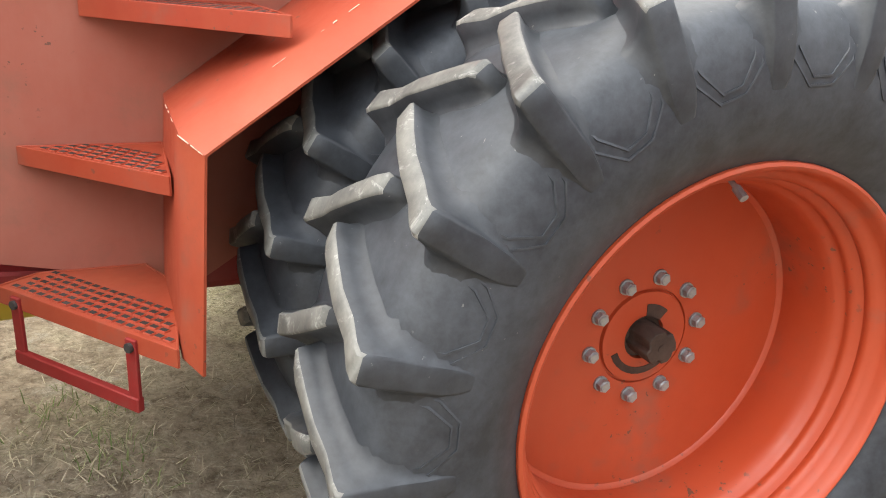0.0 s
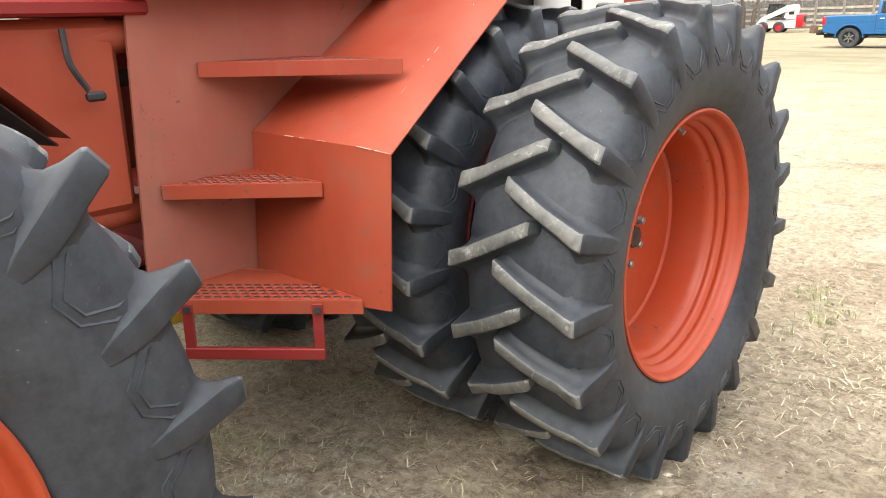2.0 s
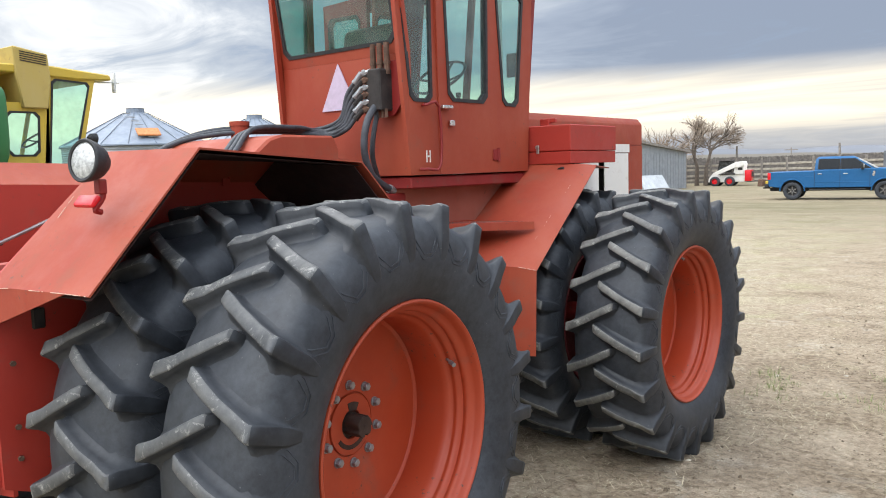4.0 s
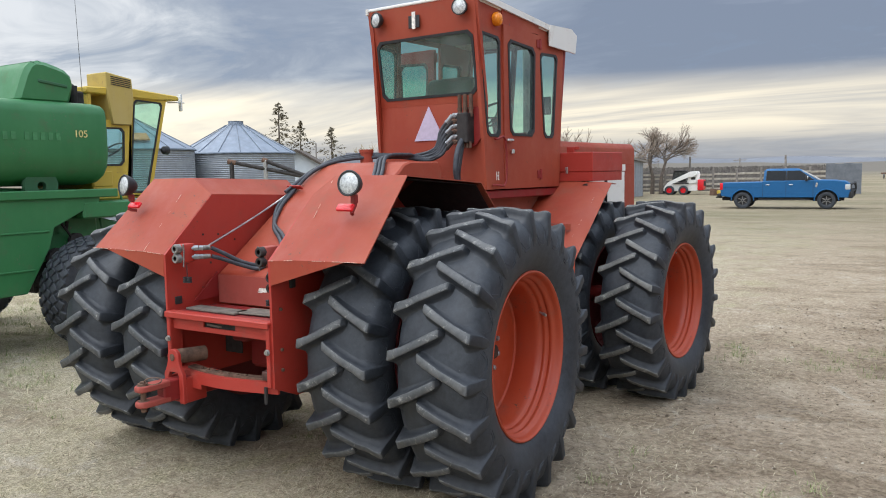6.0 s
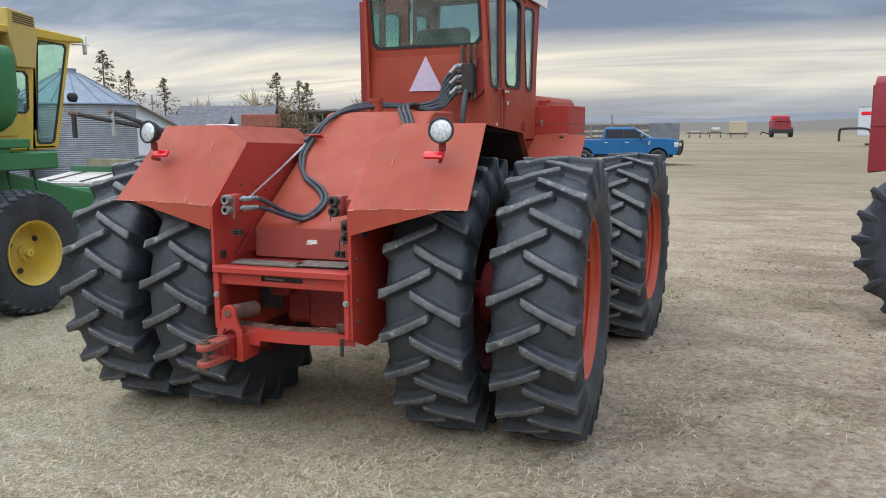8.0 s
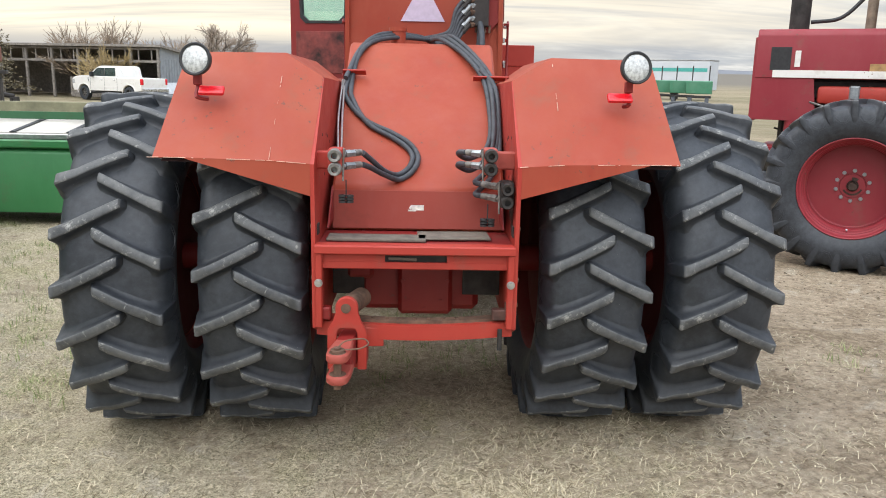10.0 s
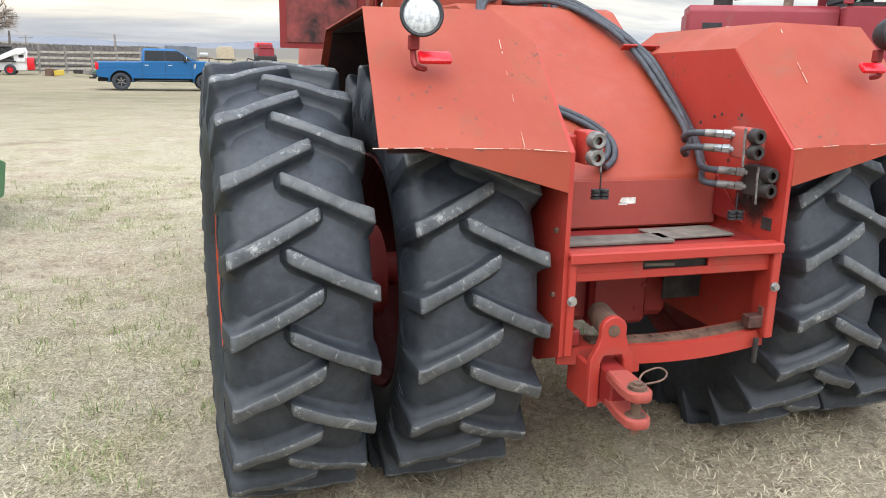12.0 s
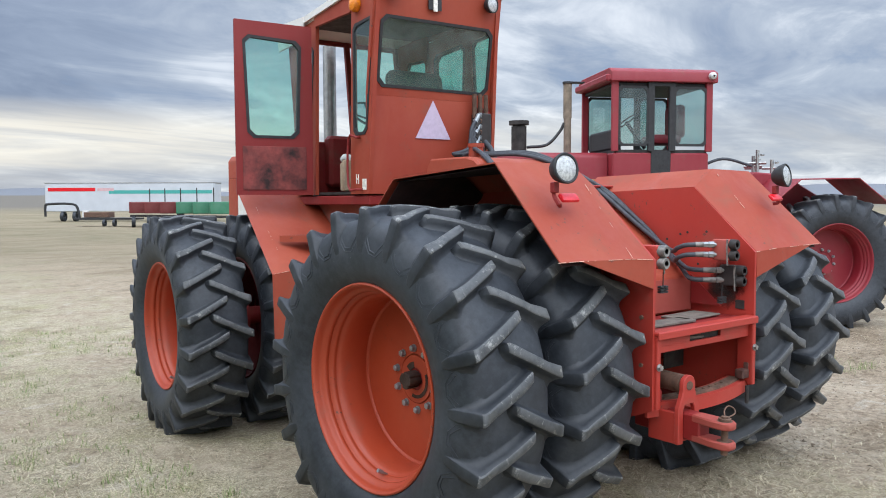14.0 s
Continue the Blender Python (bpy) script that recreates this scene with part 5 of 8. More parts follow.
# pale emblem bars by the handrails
for s in (1, -1):
    part("emblem_mark", Geo().box((0.5665 * s, -1.33, 1.90), (0.003, 0.008, 0.07)).box((0.5665 * s, -1.30, 1.90), (0.003, 0.008, 0.07)).box((0.5665 * s, -1.315, 1.90), (0.003, 0.03, 0.010)), STICKER, tractor, "small pale emblem", F)
part("white_sticker", Geo().box((-0.5665, -1.42, 1.86), (0.003, 0.06, 0.08)), STICKER, tractor, "small white sticker", F)

# ---- hoses and couplers on the tractor ----
def hose(pts, r=0.0135, label=""):
    part("hydraulic_hose", Geo().tube(pts, r, 14, smooth=7), HOSE, tractor, label or "ribbed grey hydraulic hose")


def fworld(p):
    return tuple(F @ Vector(p))


def loop_on_tank(i):
    """The end of a left hose: a round loop that lies on the sloping tank and swings back to its fitting."""
    pts = []
    for x, y in ((-0.425, 0.17), (-0.400, 0.05), (-0.300, -0.075), (-0.150, -0.160), (-0.055, -0.232), (-0.015, -0.315), (-0.040, -0.396), (-0.105, -0.448)):
        d = (Vector((-0.16, -0.29)) - Vector((x, y))).normalized() * 0.029 * i
        if y > 0:
            d = Vector((0.029 * i, 0))
        pts.append((x + d.x, y + d.y, 1.315 + (y + d.y + 0.44) * 0.7135 + 0.020))
    pts.append((-0.175, -0.535 + 0.02 * i, 1.362 + 0.016 * i))
    pts.append((-0.232, -0.625 + 0.01 * i, 1.405 + 0.036 * i))
    pts.append((-0.268, -0.683, 1.427 + 0.054 * i))
    return pts


# bundle from the valve block over the tank
for i in range(6):
    o = 0.024 * i
    a = fworld((0.32, -1.612, 2.175 + 0.042 * i))
    a2 = fworld((0.275 - 0.008 * i, -1.64, 2.12 + 0.032 * i))
    a3 = fworld((0.235 - 0.01 * i, -1.665, 2.07 + 0.012 * i))
    b = fworld((0.12 - 0.02 * i, -1.70 - 0.01 * (i % 2), 2.035 + 0.009 * i))
    fa, fb = Vector(a), Vector(a2)
    fd_ = (fb - fa).normalized()
    part("ferrule", Geo().cyl(fa - fd_ * 0.01, fa + fd_ * 0.055, 0.018, seg=10).cyl(fa + fd_ * 0.055, fa + fd_ * 0.066, 0.021, seg=6), ZINC if i % 2 else DARK, tractor, "crimped hose ferrule")
    if i < 3:
        # left pair and a spare: over the tank's left edge, down in a loop
        hose([a, a2, a3, b, (0.02 - o, 1.02, 2.06 + 0.01 * i), (-0.20 - o, 0.72, 2.055 + 0.012 * i), (-0.335 - o * 0.6, 0.46, 1.985), (-0.405 - o * 0.5, 0.18, 1.80 + 0.006 * i)] if i == 2 else
             [a, a2, a3, b, (0.02 - o, 1.02, 2.06 + 0.01 * i), (-0.20 - o, 0.72, 2.055 + 0.012 * i), (-0.345 - o * 0.6, 0.46, 1.985)] + loop_on_tank(i))
    else:
        j = i - 3
        side = [a, a2, a3, b, (0.06 + 0.030 * j, 1.00, 2.06 + 0.010 * j), (0.12 + 0.034 * j, 0.62, 2.045 + 0.008 * j), (0.25 + 0.032 * j, 0.38, 1.945 - 0.004 * j), (0.345 + 0.024 * j, 0.18, 1.805 + 0.010 * (j % 2)), (0.365 + 0.018 * j, -0.12, 1.590 + 0.022 * (j % 2))]
        if j < 2:
            z = 1.488 - 0.056 * j
            side += [(0.330 + 0.02 * j, -0.33, 1.478 - 0.02 * j), (0.240 + 0.012 * j, -0.475, z - 0.045), (0.186, -0.550, z - 0.022), (0.182, -0.605, z - 0.004), (0.212, -0.649, z)]
        else:
            side += [(0.375, -0.32, 1.445), (0.328, -0.45, 1.380), (0.276, -0.545, 1.348), (0.262, -0.605, 1.341), (0.290, -0.649, 1.339)]
        hose(side)
hose([(0.33, 0.24, 1.87), (0.405, 0.10, 1.765), (0.408, -0.14, 1.575), (0.395, -0.32, 1.435), (0.345, -0.46, 1.345), (0.284, -0.550, 1.296), (0.264, -0.605, 1.285), (0.290, -0.649, 1.283)])
drop = [fworld(p) for p in ((0.40, -1.58, 2.20), (0.413, -1.66, 2.12), (0.418, -1.70, 2.02), (0.417, -1.70, 1.91), (0.413, -1.645, 1.80), (0.405, -1.54, 1.735), (0.400, -1.455, 1.700))]
hose(drop, 0.021, "thick black hose")
da, db = Vector(drop[-2]), Vector(drop[-1])
part("ferrule", Geo().cyl(da.lerp(db, 0.55), db, 0.026, seg=12), ZINC, tractor, "crimped hose ferrule")
hose([fworld((0.395, -1.56, 2.17)), fworld((0.39, -1.60, 2.02)), fworld((0.36, -1.58, 1.90)), fworld((0.32, -1.5, 1.78))], 0.015)
part("hose_clip", Geo().box((0.385, 0.19, 1.822), (0.20, 0.042, 0.010), 0.002, (-36, 0, 0)).box((0.47, 0.19, 1.80), (0.010, 0.042, 0.05), 0.002), RED_FRAME, tractor, "flat red hose clip")
part("hose_clip", Geo().box((-0.385, 0.24, 1.845), (0.13, 0.042, 0.010), 0.002, (-36, 0, 0)), RED_FRAME, tractor, "flat red hose clip")
# remote couplers on both side plates: a block holds two sockets that open to the rear; hoses enter from the middle
def coupler(x, y, z, s, paint, dirty, swung=0.0, turn=0.0):
    """One pair of sockets. s: side of the plate that carries it; turn: how far the hose fittings swing forwards."""
    tm = pose(0, 0, 0, 0, 0, turn)
    m = pose(x, y, z, 0, 0, swung)
    reach = 0.437 - INSET * (s > 0) + 0.028 - abs(x)   # to the plate
    cb = part("coupler_block", Geo().box((0, 0.0, 0), (0.066, 0.11, 0.118), 0.012, seg=2).box(((0.02 + reach / 2) * s, 0.045, 0.0), (reach + 0.02, 0.05, 0.08), 0.006), paint, tractor, "oily coupler block", m)
    for k in (-1, 1):
        part("socket", Geo().lathe([(-0.088, 0.014), (-0.090, 0.026), (-0.084, 0.030), (-0.050, 0.031), (-0.046, 0.027), (-0.030, 0.027)], 20, 1, (0, 0, 0.030 * k)), DARK if s > 0 else FITTING, cb, "greasy steel socket")
        part("socket_core", Geo().cyl((0, -0.068, 0.030 * k), (0, -0.050, 0.030 * k), 0.013, seg=12), DARK if s > 0 else FITTING, cb)
        f = Geo().cyl((-0.030 * s, 0.0, 0.028 * k), (-0.062 * s, 0.0, 0.028 * k), 0.012, seg=10).cyl((-0.050 * s, 0.0, 0.028 * k), (-0.078 * s, 0.0, 0.028 * k), 0.0185, seg=6).cyl((-0.080 * s, 0.0, 0.028 * k), (-0.106 * s, 0.002, 0.028 * k), 0.0165, seg=6)
        part("fitting", f, ZINC if not dirty else FITTING, cb, "bright hex fitting", tm)
        part("ferrule", Geo().cyl((-0.106 * s, 0.002, 0.028 * k), (-0.150 * s, 0.006, 0.028 * k), 0.0165, 0.0150, seg=12), FITTING, cb, "grimy hose ferrule", tm)
    part("lever", Geo().cyl((-0.036 * s, -0.045, 0.01), (-0.041 * s, -0.052, 0.060), 0.0055, seg=6).cyl((-0.036 * s, -0.045, 0.01), (-0.034 * s, -0.050, -0.085), 0.0045, seg=6), FITTING, cb, "thin steel lever")
    return cb


coupler(-0.378, -0.795, 1.455, -1, RED_FRAME, False, 0, 46)
coupler(0.316, -0.757, 1.460, 1, STAINED, False, 0, -46)
coupler(0.394, -0.757, 1.311, 1, DARK, True, 0, -46)
for x, y, z in ((-0.332, -0.83, 1.375), (0.312, -0.757, 1.262)):
    plugs = Geo().cyl((x, y, z), (x, y, z - 0.07), 0.003, seg=5)
    for d in (-0.017, 0.017):
        for i in range(3):
            plugs.lathe([(-0.004, 0.004), (-0.003, 0.017), (0.006, 0.017), (0.008, 0.004)], 12, 2, (x + d, y, z - 0.075 - 0.013 * i))
    part("dust_plug", plugs, BLACK, tractor, "black rubber dust plugs")
part("cable", Geo().tube([(-0.44, 0.24, 1.80), (-0.41, -0.2, 1.63), (-0.37, -0.66, 1.47)], 0.006, 6).tube([(-0.45, 0.24, 1.80), (-0.43, -0.2, 1.62), (-0.385, -0.66, 1.46)], 0.006, 6), STEEL, tractor, "thin grey control cable")
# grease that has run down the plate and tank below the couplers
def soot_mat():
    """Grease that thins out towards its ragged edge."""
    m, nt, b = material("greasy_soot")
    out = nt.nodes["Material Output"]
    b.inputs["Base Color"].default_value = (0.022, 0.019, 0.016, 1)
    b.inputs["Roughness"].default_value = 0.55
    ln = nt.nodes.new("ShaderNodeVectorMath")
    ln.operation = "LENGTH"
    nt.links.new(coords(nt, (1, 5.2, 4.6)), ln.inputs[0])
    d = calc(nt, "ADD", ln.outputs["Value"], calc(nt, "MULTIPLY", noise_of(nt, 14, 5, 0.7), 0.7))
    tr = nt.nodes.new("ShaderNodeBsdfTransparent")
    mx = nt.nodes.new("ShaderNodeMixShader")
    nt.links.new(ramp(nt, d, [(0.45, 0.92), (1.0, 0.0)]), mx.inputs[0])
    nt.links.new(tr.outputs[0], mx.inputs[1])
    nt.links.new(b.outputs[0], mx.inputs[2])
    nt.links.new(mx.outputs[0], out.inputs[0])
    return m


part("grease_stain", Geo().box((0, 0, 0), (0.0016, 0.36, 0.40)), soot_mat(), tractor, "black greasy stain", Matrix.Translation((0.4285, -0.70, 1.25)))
# bolt holes and gussets inside the plates
for s in (1, -1):
    for y, z in ((-0.395, 1.533), (-0.445, 1.546), (-0.575, 1.553), (-0.52, 1.36), (-0.30, 1.50)):
        part("bolt_hole", Geo().cyl((wide(0.4645, s), y, z), (wide(0.468, s), y, z), 0.0078, seg=12), DARK, tractor)
    part("gusset", Geo().prism([(-0.70, 1.13), (-0.50, 1.30), (-0.50, 1.13)], wide(0.43, s) - 0.004, wide(0.43, s) + 0.004), RED_DK, tractor)
    part("pad", Geo().box((wide(0.463, s), -0.80, 1.145), (0.008, 0.055, 0.05), 0.002), DARK, tractor)
# the gap between the halves: castings, pipes, a yellow catch pan
mid = Geo()
mid.box((0.16, 1.28, 1.32), (0.44, 0.42, 0.62), 0.03)
part("articulation_case", mid, RED, tractor, "orange red casting")
part("crown_plate", Geo().box((0.12, 1.25, 1.66), (0.62, 0.66, 0.05), 0.01), RED_DK, tractor)
part("pipe", Geo().cyl((0.30, 0.75, 1.55), (0.34, 1.75, 1.58), 0.055, seg=16), RED, tractor, "thick red pipe")
part("pipe", Geo().cyl((0.22, 0.75, 1.42), (0.26, 1.75, 1.44), 0.03, seg=12), DARK, tractor)
part("lower_arm", Geo().box((0.14, 1.32, 0.80), (0.34, 0.62, 0.035), 0.01, (4, 3, 4)).box((0.16, 1.40, 0.69), (0.34, 0.55, 0.04), 0.01, (-6, 3, 4)), RED_DK, tractor, "dark red swing arm")
part("catch_pan", Geo().prism([(-0.16, 0.64), (-0.10, 0.47), (0.10, 0.47), (0.16, 0.64)], 1.40, 1.80, 1, 0, 0.01), YELLOW, tractor, "dirty yellow pan", pose(0.05, 0, 0, 0, 0, 0))
part("brake_hose", Geo().tube([(0.40, 1.30, 1.60), (0.42, 1.30, 1.50), (0.43, 1.34, 1.42)], 0.010, 6).box((0.43, 1.36, 1.40), (0.03, 0.06, 0.03), 0.008), BLACK, tractor)

# ---- neighbours in the yard ----
def text_mesh(words, size, mat, depth=0.004):
    """Flat letters in the built-in font, standing in x and y, as a mesh."""
    cu = bpy.data.curves.new("letters", "FONT")
    cu.body, cu.size, cu.extrude, cu.align_x = words, size, depth, "CENTER"
    ob = new("letters", cu)
    bpy.context.view_layer.update()
    me = bpy.data.meshes.new_from_object(ob.evaluated_get(bpy.context.evaluated_depsgraph_get()))
    bpy.data.objects.remove(ob)
    me.materials.clear()
    me.materials.append(mat)
    return me


# ---- green combine ----
CX = -6.15
combine = thing("combine", "old green combine harvester with yellow cab on the grass", "combine")
SIDE = -4.95
g = Geo().prism([(-3.0, 0.95), (-3.0, 2.0), (1.85, 1.80), (1.85, 1.15), (0.9, 0.9)], CX - 0.95, CX + 0.95, 0, 0, 0.03)
body = part("body", g, GREEN, combine, "green threshing body")
# grain tank: rounded outer shoulder and a rounded lower edge
prof = [(-0.05, 0.0), (0.12, 0.02), (0.25, 0.09), (0.335, 0.20), (0.37, 0.36), (0.372, 0.60), (0.368, 0.82), (0.35, 0.90), (0.30, 0.95), (0.20, 0.972), (-1.85, 0.975), (-1.85, 0.0)]
g = Geo()
n = len(prof)
vs = []
for y, k in ((-2.6, 1.0), (1.74, 1.0), (1.82, 0.985), (1.86, 0.95), (1.875, 0.90)):
    for a, b in prof:
        vs.append((SIDE - 0.33 + a * k - 0.05 * (1 - k), y, 1.86 + 0.485 + (b - 0.485) * k))
fs = [tuple(range(n))]
for i in range(4):
    for j in range(n):
        l = (j + 1) % n
        fs.append((i * n + j, i * n + l, (i + 1) * n + l, (i + 1) * n + j))
fs.append(tuple(range(4 * n, 5 * n)))
g.add(vs, fs)
tank_ob = part("grain_tank", g, GREEN, combine, "rounded green grain tank", None, 50)
part("number", text_mesh("105", 0.118, plain("pale_yellow_letters", (0.72, 0.62, 0.25), 0.5)), None, tank_ob, "pale yellow number 105", pose(SIDE + 0.046, 1.50, 2.42, 90, 0, 90))
for i in range(9):
    part("letter_bar", Geo().box((SIDE + 0.045, 0.42 + 0.092 * i + (0.06 if i > 3 else 0), 2.42), (0.006, 0.052, 0.085), 0.0), plain("faded_letter_paint", (0.055, 0.205, 0.078), 0.5) if i == 0 else bpy.data.materials["faded_letter_paint"], tank_ob)
g = Geo().prism([(0.84, 2.80), (0.96, 3.13), (1.03, 3.25), (1.11, 3.29), (1.20, 3.285), (1.42, 3.23), (1.52, 3.18), (1.57, 3.10), (1.56, 3.00), (1.50, 2.80)], SIDE - 1.6, SIDE - 0.12, 0, 0, 0.05)
hop = part("hopper_extension", g, GREEN, combine, "green tank extension")
part("ridge", Geo().box((SIDE - 0.116, 1.29, 3.035), (0.020, 0.36, 0.036), 0.008, (-7, 0, 0)), GREEN_DK, hop)
part("unloading_auger", Geo().tube([(SIDE - 0.5, 1.57, 2.75), (SIDE - 0.45, 1.68, 2.96), (SIDE - 0.5, 1.74, 3.06)], 0.07, 12), BLACK, combine, "black rubber spout")
part("air_intake", Geo().cyl((SIDE - 0.35, 1.70, 2.8), (SIDE - 0.35, 1.70, 3.06), 0.04, seg=14).box((SIDE - 0.42, 1.76, 2.90), (0.2, 0.12, 0.20), 0.02), DARK, combine)
part("antenna", Geo().cyl((SIDE - 0.30, 1.78, 2.9), (SIDE - 0.30, 1.75, 4.2), 0.004, 0.002, seg=6), DARK, combine, "thin whip antenna")
# side shields below the tank
g = Geo().prism([(-2.0, 1.84), (1.74, 1.78), (1.71, 1.66), (1.12, 1.38), (1.05, 1.15), (0.76, 0.66), (-2.0, 0.60)], SIDE - 0.03, SIDE + 0.015, 0, 0, 0.008)
sh = part("side_shield", g, GREEN, combine, "big green side shield")
for z, y0, y1 in ((1.345, 0.0, 1.05), (0.92, -0.4, 0.85)):
    part("rib", Geo().box((SIDE + 0.02, (y0 + y1) / 2, z), (0.014, y1 - y0, 0.02), 0.004), GREEN, sh)
part("feeder_deck", Geo().box((SIDE - 0.45, 1.92, 1.56), (0.95, 0.86, 0.20), 0.02).box((SIDE - 0.10, 1.2, 1.76), (0.30, 1.5, 0.10), 0.01), GREEN, combine, "green deck under the cab")
part("pulley", Geo().lathe([(-0.03, 0.05), (-0.03, 0.20), (-0.01, 0.21), (0.0, 0.185), (0.012, 0.21), (0.03, 0.20), (0.03, 0.05)], 32, 0, (SIDE - 0.10, 1.05, 1.86)), GREEN_DK, combine, "green pulley")
mach = Geo()
rnd = random.Random(11)
for i in range(16):
    y, z = rnd.uniform(1.05, 1.9), rnd.uniform(0.7, 1.45)
    mach.cyl((SIDE - 0.25 + rnd.uniform(-0.1, 0.1), y, z), (SIDE - 0.25 + rnd.uniform(-0.1, 0.1), y + rnd.uniform(-0.4, 0.4), z + rnd.uniform(-0.5, 0.4)), rnd.uniform(0.012, 0.03), seg=8)
for y, z, r in ((1.25, 1.0, 0.13), (1.5, 1.2, 0.09), (1.1, 0.75, 0.11)):
    mach.lathe([(-0.03, 0.02), (-0.03, r), (0.0, r - 0.02), (0.03, r), (0.03, 0.02)], 24, 0, (SIDE - 0.18, y, z))
mach.box((SIDE - 0.5, 1.45, 1.0), (0.3, 0.8, 0.8), 0.02)
part("drive_gear", mach, DARK, combine, "dark belts, rods and pulleys")
# cab
YC0, YC1 = 1.95, 2.95
XR = -5.38
cbody = Geo().box((XR - 0.72, 1.96, 2.42), (1.44, 0.05, 1.25), 0.01).box((XR - 0.72, 2.22, 1.79), (1.44, 0.52, 0.26), 0.02).box((XR - 0.72, 2.6, 1.70), (1.44, 0.34, 0.06), 0.02).box((XR - 0.72, 2.08, 1.93), (1.46, 0.30, 0.22), 0.02)
ccab = part("combine_cab", cbody, YELLOW, combine, "boxy yellow operator cab")


def right_to(a, b, d):
    return (XR - d, a, b)


g = Geo()
ring_panel(g, cut([(1.98, 1.90), (2.50, 1.90), (2.55, 2.68), (1.98, 2.68)], 0.01), cut([(2.06, 2.10), (2.40, 2.10), (2.43, 2.58), (2.06, 2.58)], 0.05), 0.04, right_to)
part("side_wall", g, YELLOW, ccab)
pane(combine, cut([(2.06, 2.10), (2.40, 2.10), (2.43, 2.58), (2.06, 2.58)], 0.05), right_to)
g = Geo()
ring_panel(g, cut([(2.42, 1.68), (2.79, 1.68), (3.12, 3.00), (2.56, 3.02)], 0.01), cut([(2.48, 1.74), (2.74, 1.74), (3.05, 2.94), (2.60, 2.96)], 0.04), 0.03, right_to)
part("front_wall", g, YELLOW, ccab)
pane(combine, cut([(2.48, 1.74), (2.74, 1.74), (3.05, 2.94), (2.60, 2.96)], 0.04), right_to)
for x in (XR - 0.03, XR - 1.40):
    part("pillar", Geo().cyl((x, 2.79, 1.70), (x, 3.10, 2.98), 0.028, seg=10), YELLOW, ccab)
part("roof", Geo().prism([(1.90, 3.00), (1.90, 3.08), (2.6, 3.10), (3.30, 3.05), (3.32, 2.99), (2.9, 2.97)], XR - 1.46, XR + 0.03, 0, 0, 0.015), YELLOW, ccab, "yellow cab roof")
ac = part("air_unit", Geo().prism([(2.24, 2.62), (2.18, 2.98), (2.17, 3.28), (2.55, 3.22), (2.57, 2.95), (2.52, 2.62)], XR - 0.36, XR + 0.05, 0, 0, 0.012), TANYELLOW, combine, "yellow louvred air unit")
for i in range(5):
    part("slat", Geo().box((XR + 0.052, 2.38, 3.135 + 0.024 * i - 0.02), (0.006, 0.29, 0.010), 0.0, (-6, 0, 0)), DARK, ac)
part("mirror", Geo().tube([(XR - 0.05, 3.18, 2.96), (XR - 0.02, 3.34, 2.97), (XR - 0.02, 3.44, 2.97)], 0.008, 6).box((XR - 0.03, 3.38, 2.97), (0.06, 0.03, 0.24), 0.012, seg=2), CLOTH, combine, "narrow pale mirror on a thin arm")
part("work_lamp", Geo().lathe([(-0.07, 0.02), (-0.03, 0.055), (0.03, 0.06), (0.035, 0.05)], 18, 1, (XR + 0.08, 3.0, 2.30)), BLACK, combine)
part("work_lamp", Geo().lathe([(-0.07, 0.02), (-0.03, 0.055), (0.03, 0.06), (0.035, 0.05)], 18, 1, (XR + 0.1, 2.42, 1.60)).cyl((XR + 0.1, 2.45, 1.60), (XR + 0.1, 2.46, 1.60), 0.045, seg=16), BLACK, combine)
part("driver_seat", Geo().box((XR - 0.7, 2.15, 2.25), (0.5, 0.14, 0.6), 0.05, seg=2).box((XR - 0.7, 2.35, 2.02), (0.5, 0.45, 0.14), 0.04, seg=2), SEAT, combine)
part("steering_wheel", Geo().lathe([(-0.012, 0.17), (0, 0.182), (0.012, 0.17), (0, 0.158)], 28, 2, closed=True).tube([(-0.17, 0, 0), (0, 0, -0.03), (0.17, 0, 0)], 0.009, 6), BLACK, combine, "", pose(XR - 0.7, 2.72, 2.32, 35, 0, 0))


def block_tyre(r, w, r_rim):
    """Tyre with rows of square blocks."""
    g = Geo()
    h = w / 2
    g.lathe([(-h * 0.82, r_rim), (-h, r_rim + (r - r_rim) * 0.45), (-h * 0.92, r * 0.93), (-h * 0.7, r * 0.97), (0, r * 0.985), (h * 0.7, r * 0.97), (h * 0.92, r * 0.93), (h, r_rim + (r - r_rim) * 0.45), (h * 0.82, r_rim)], 64)
    for row, (x, rr) in enumerate(((-0.80, 0.955), (-0.42, 0.985), (0.0, 0.99), (0.42, 0.985), (0.80, 0.955))):
        for k in range(34):
            t = 2 * math.pi * (k + (0.5 if row % 2 else 0)) / 34
            tilt = -math.degrees(math.atan2(x * h * 0.35, h))
            g.box((0, 0, 0), (h * 0.33, 2 * math.pi * r / 34 * 0.70, r * 0.05), r * 0.012)
            q = Matrix.Rotation(t, 4, "X") @ Matrix.Translation((x * h, 0, r * rr)) @ Matrix.Rotation(radians(x * 26), 4, "Y") @ Matrix.Rotation(0.6 * (1 if row % 2 else -1), 4, "Z")
            for i in range(len(g.v) - 24, len(g.v)):
                g.v[i] = tuple(q @ Vector(g.v[i]))
    return g


def dished_rim(r, w):
    return Geo().lathe([(w * 0.5, r * 0.97), (w * 0.52, r * 1.03), (w * 0.46, r * 1.02), (w * 0.40, r * 0.93), (w * 0.2, r * 0.88), (w * 0.05, r * 0.82), (w * 0.02, r * 0.70), (w * 0.08, r * 0.45), (w * 0.12, r * 0.30), (w * 0.13, 0.02)], 48)


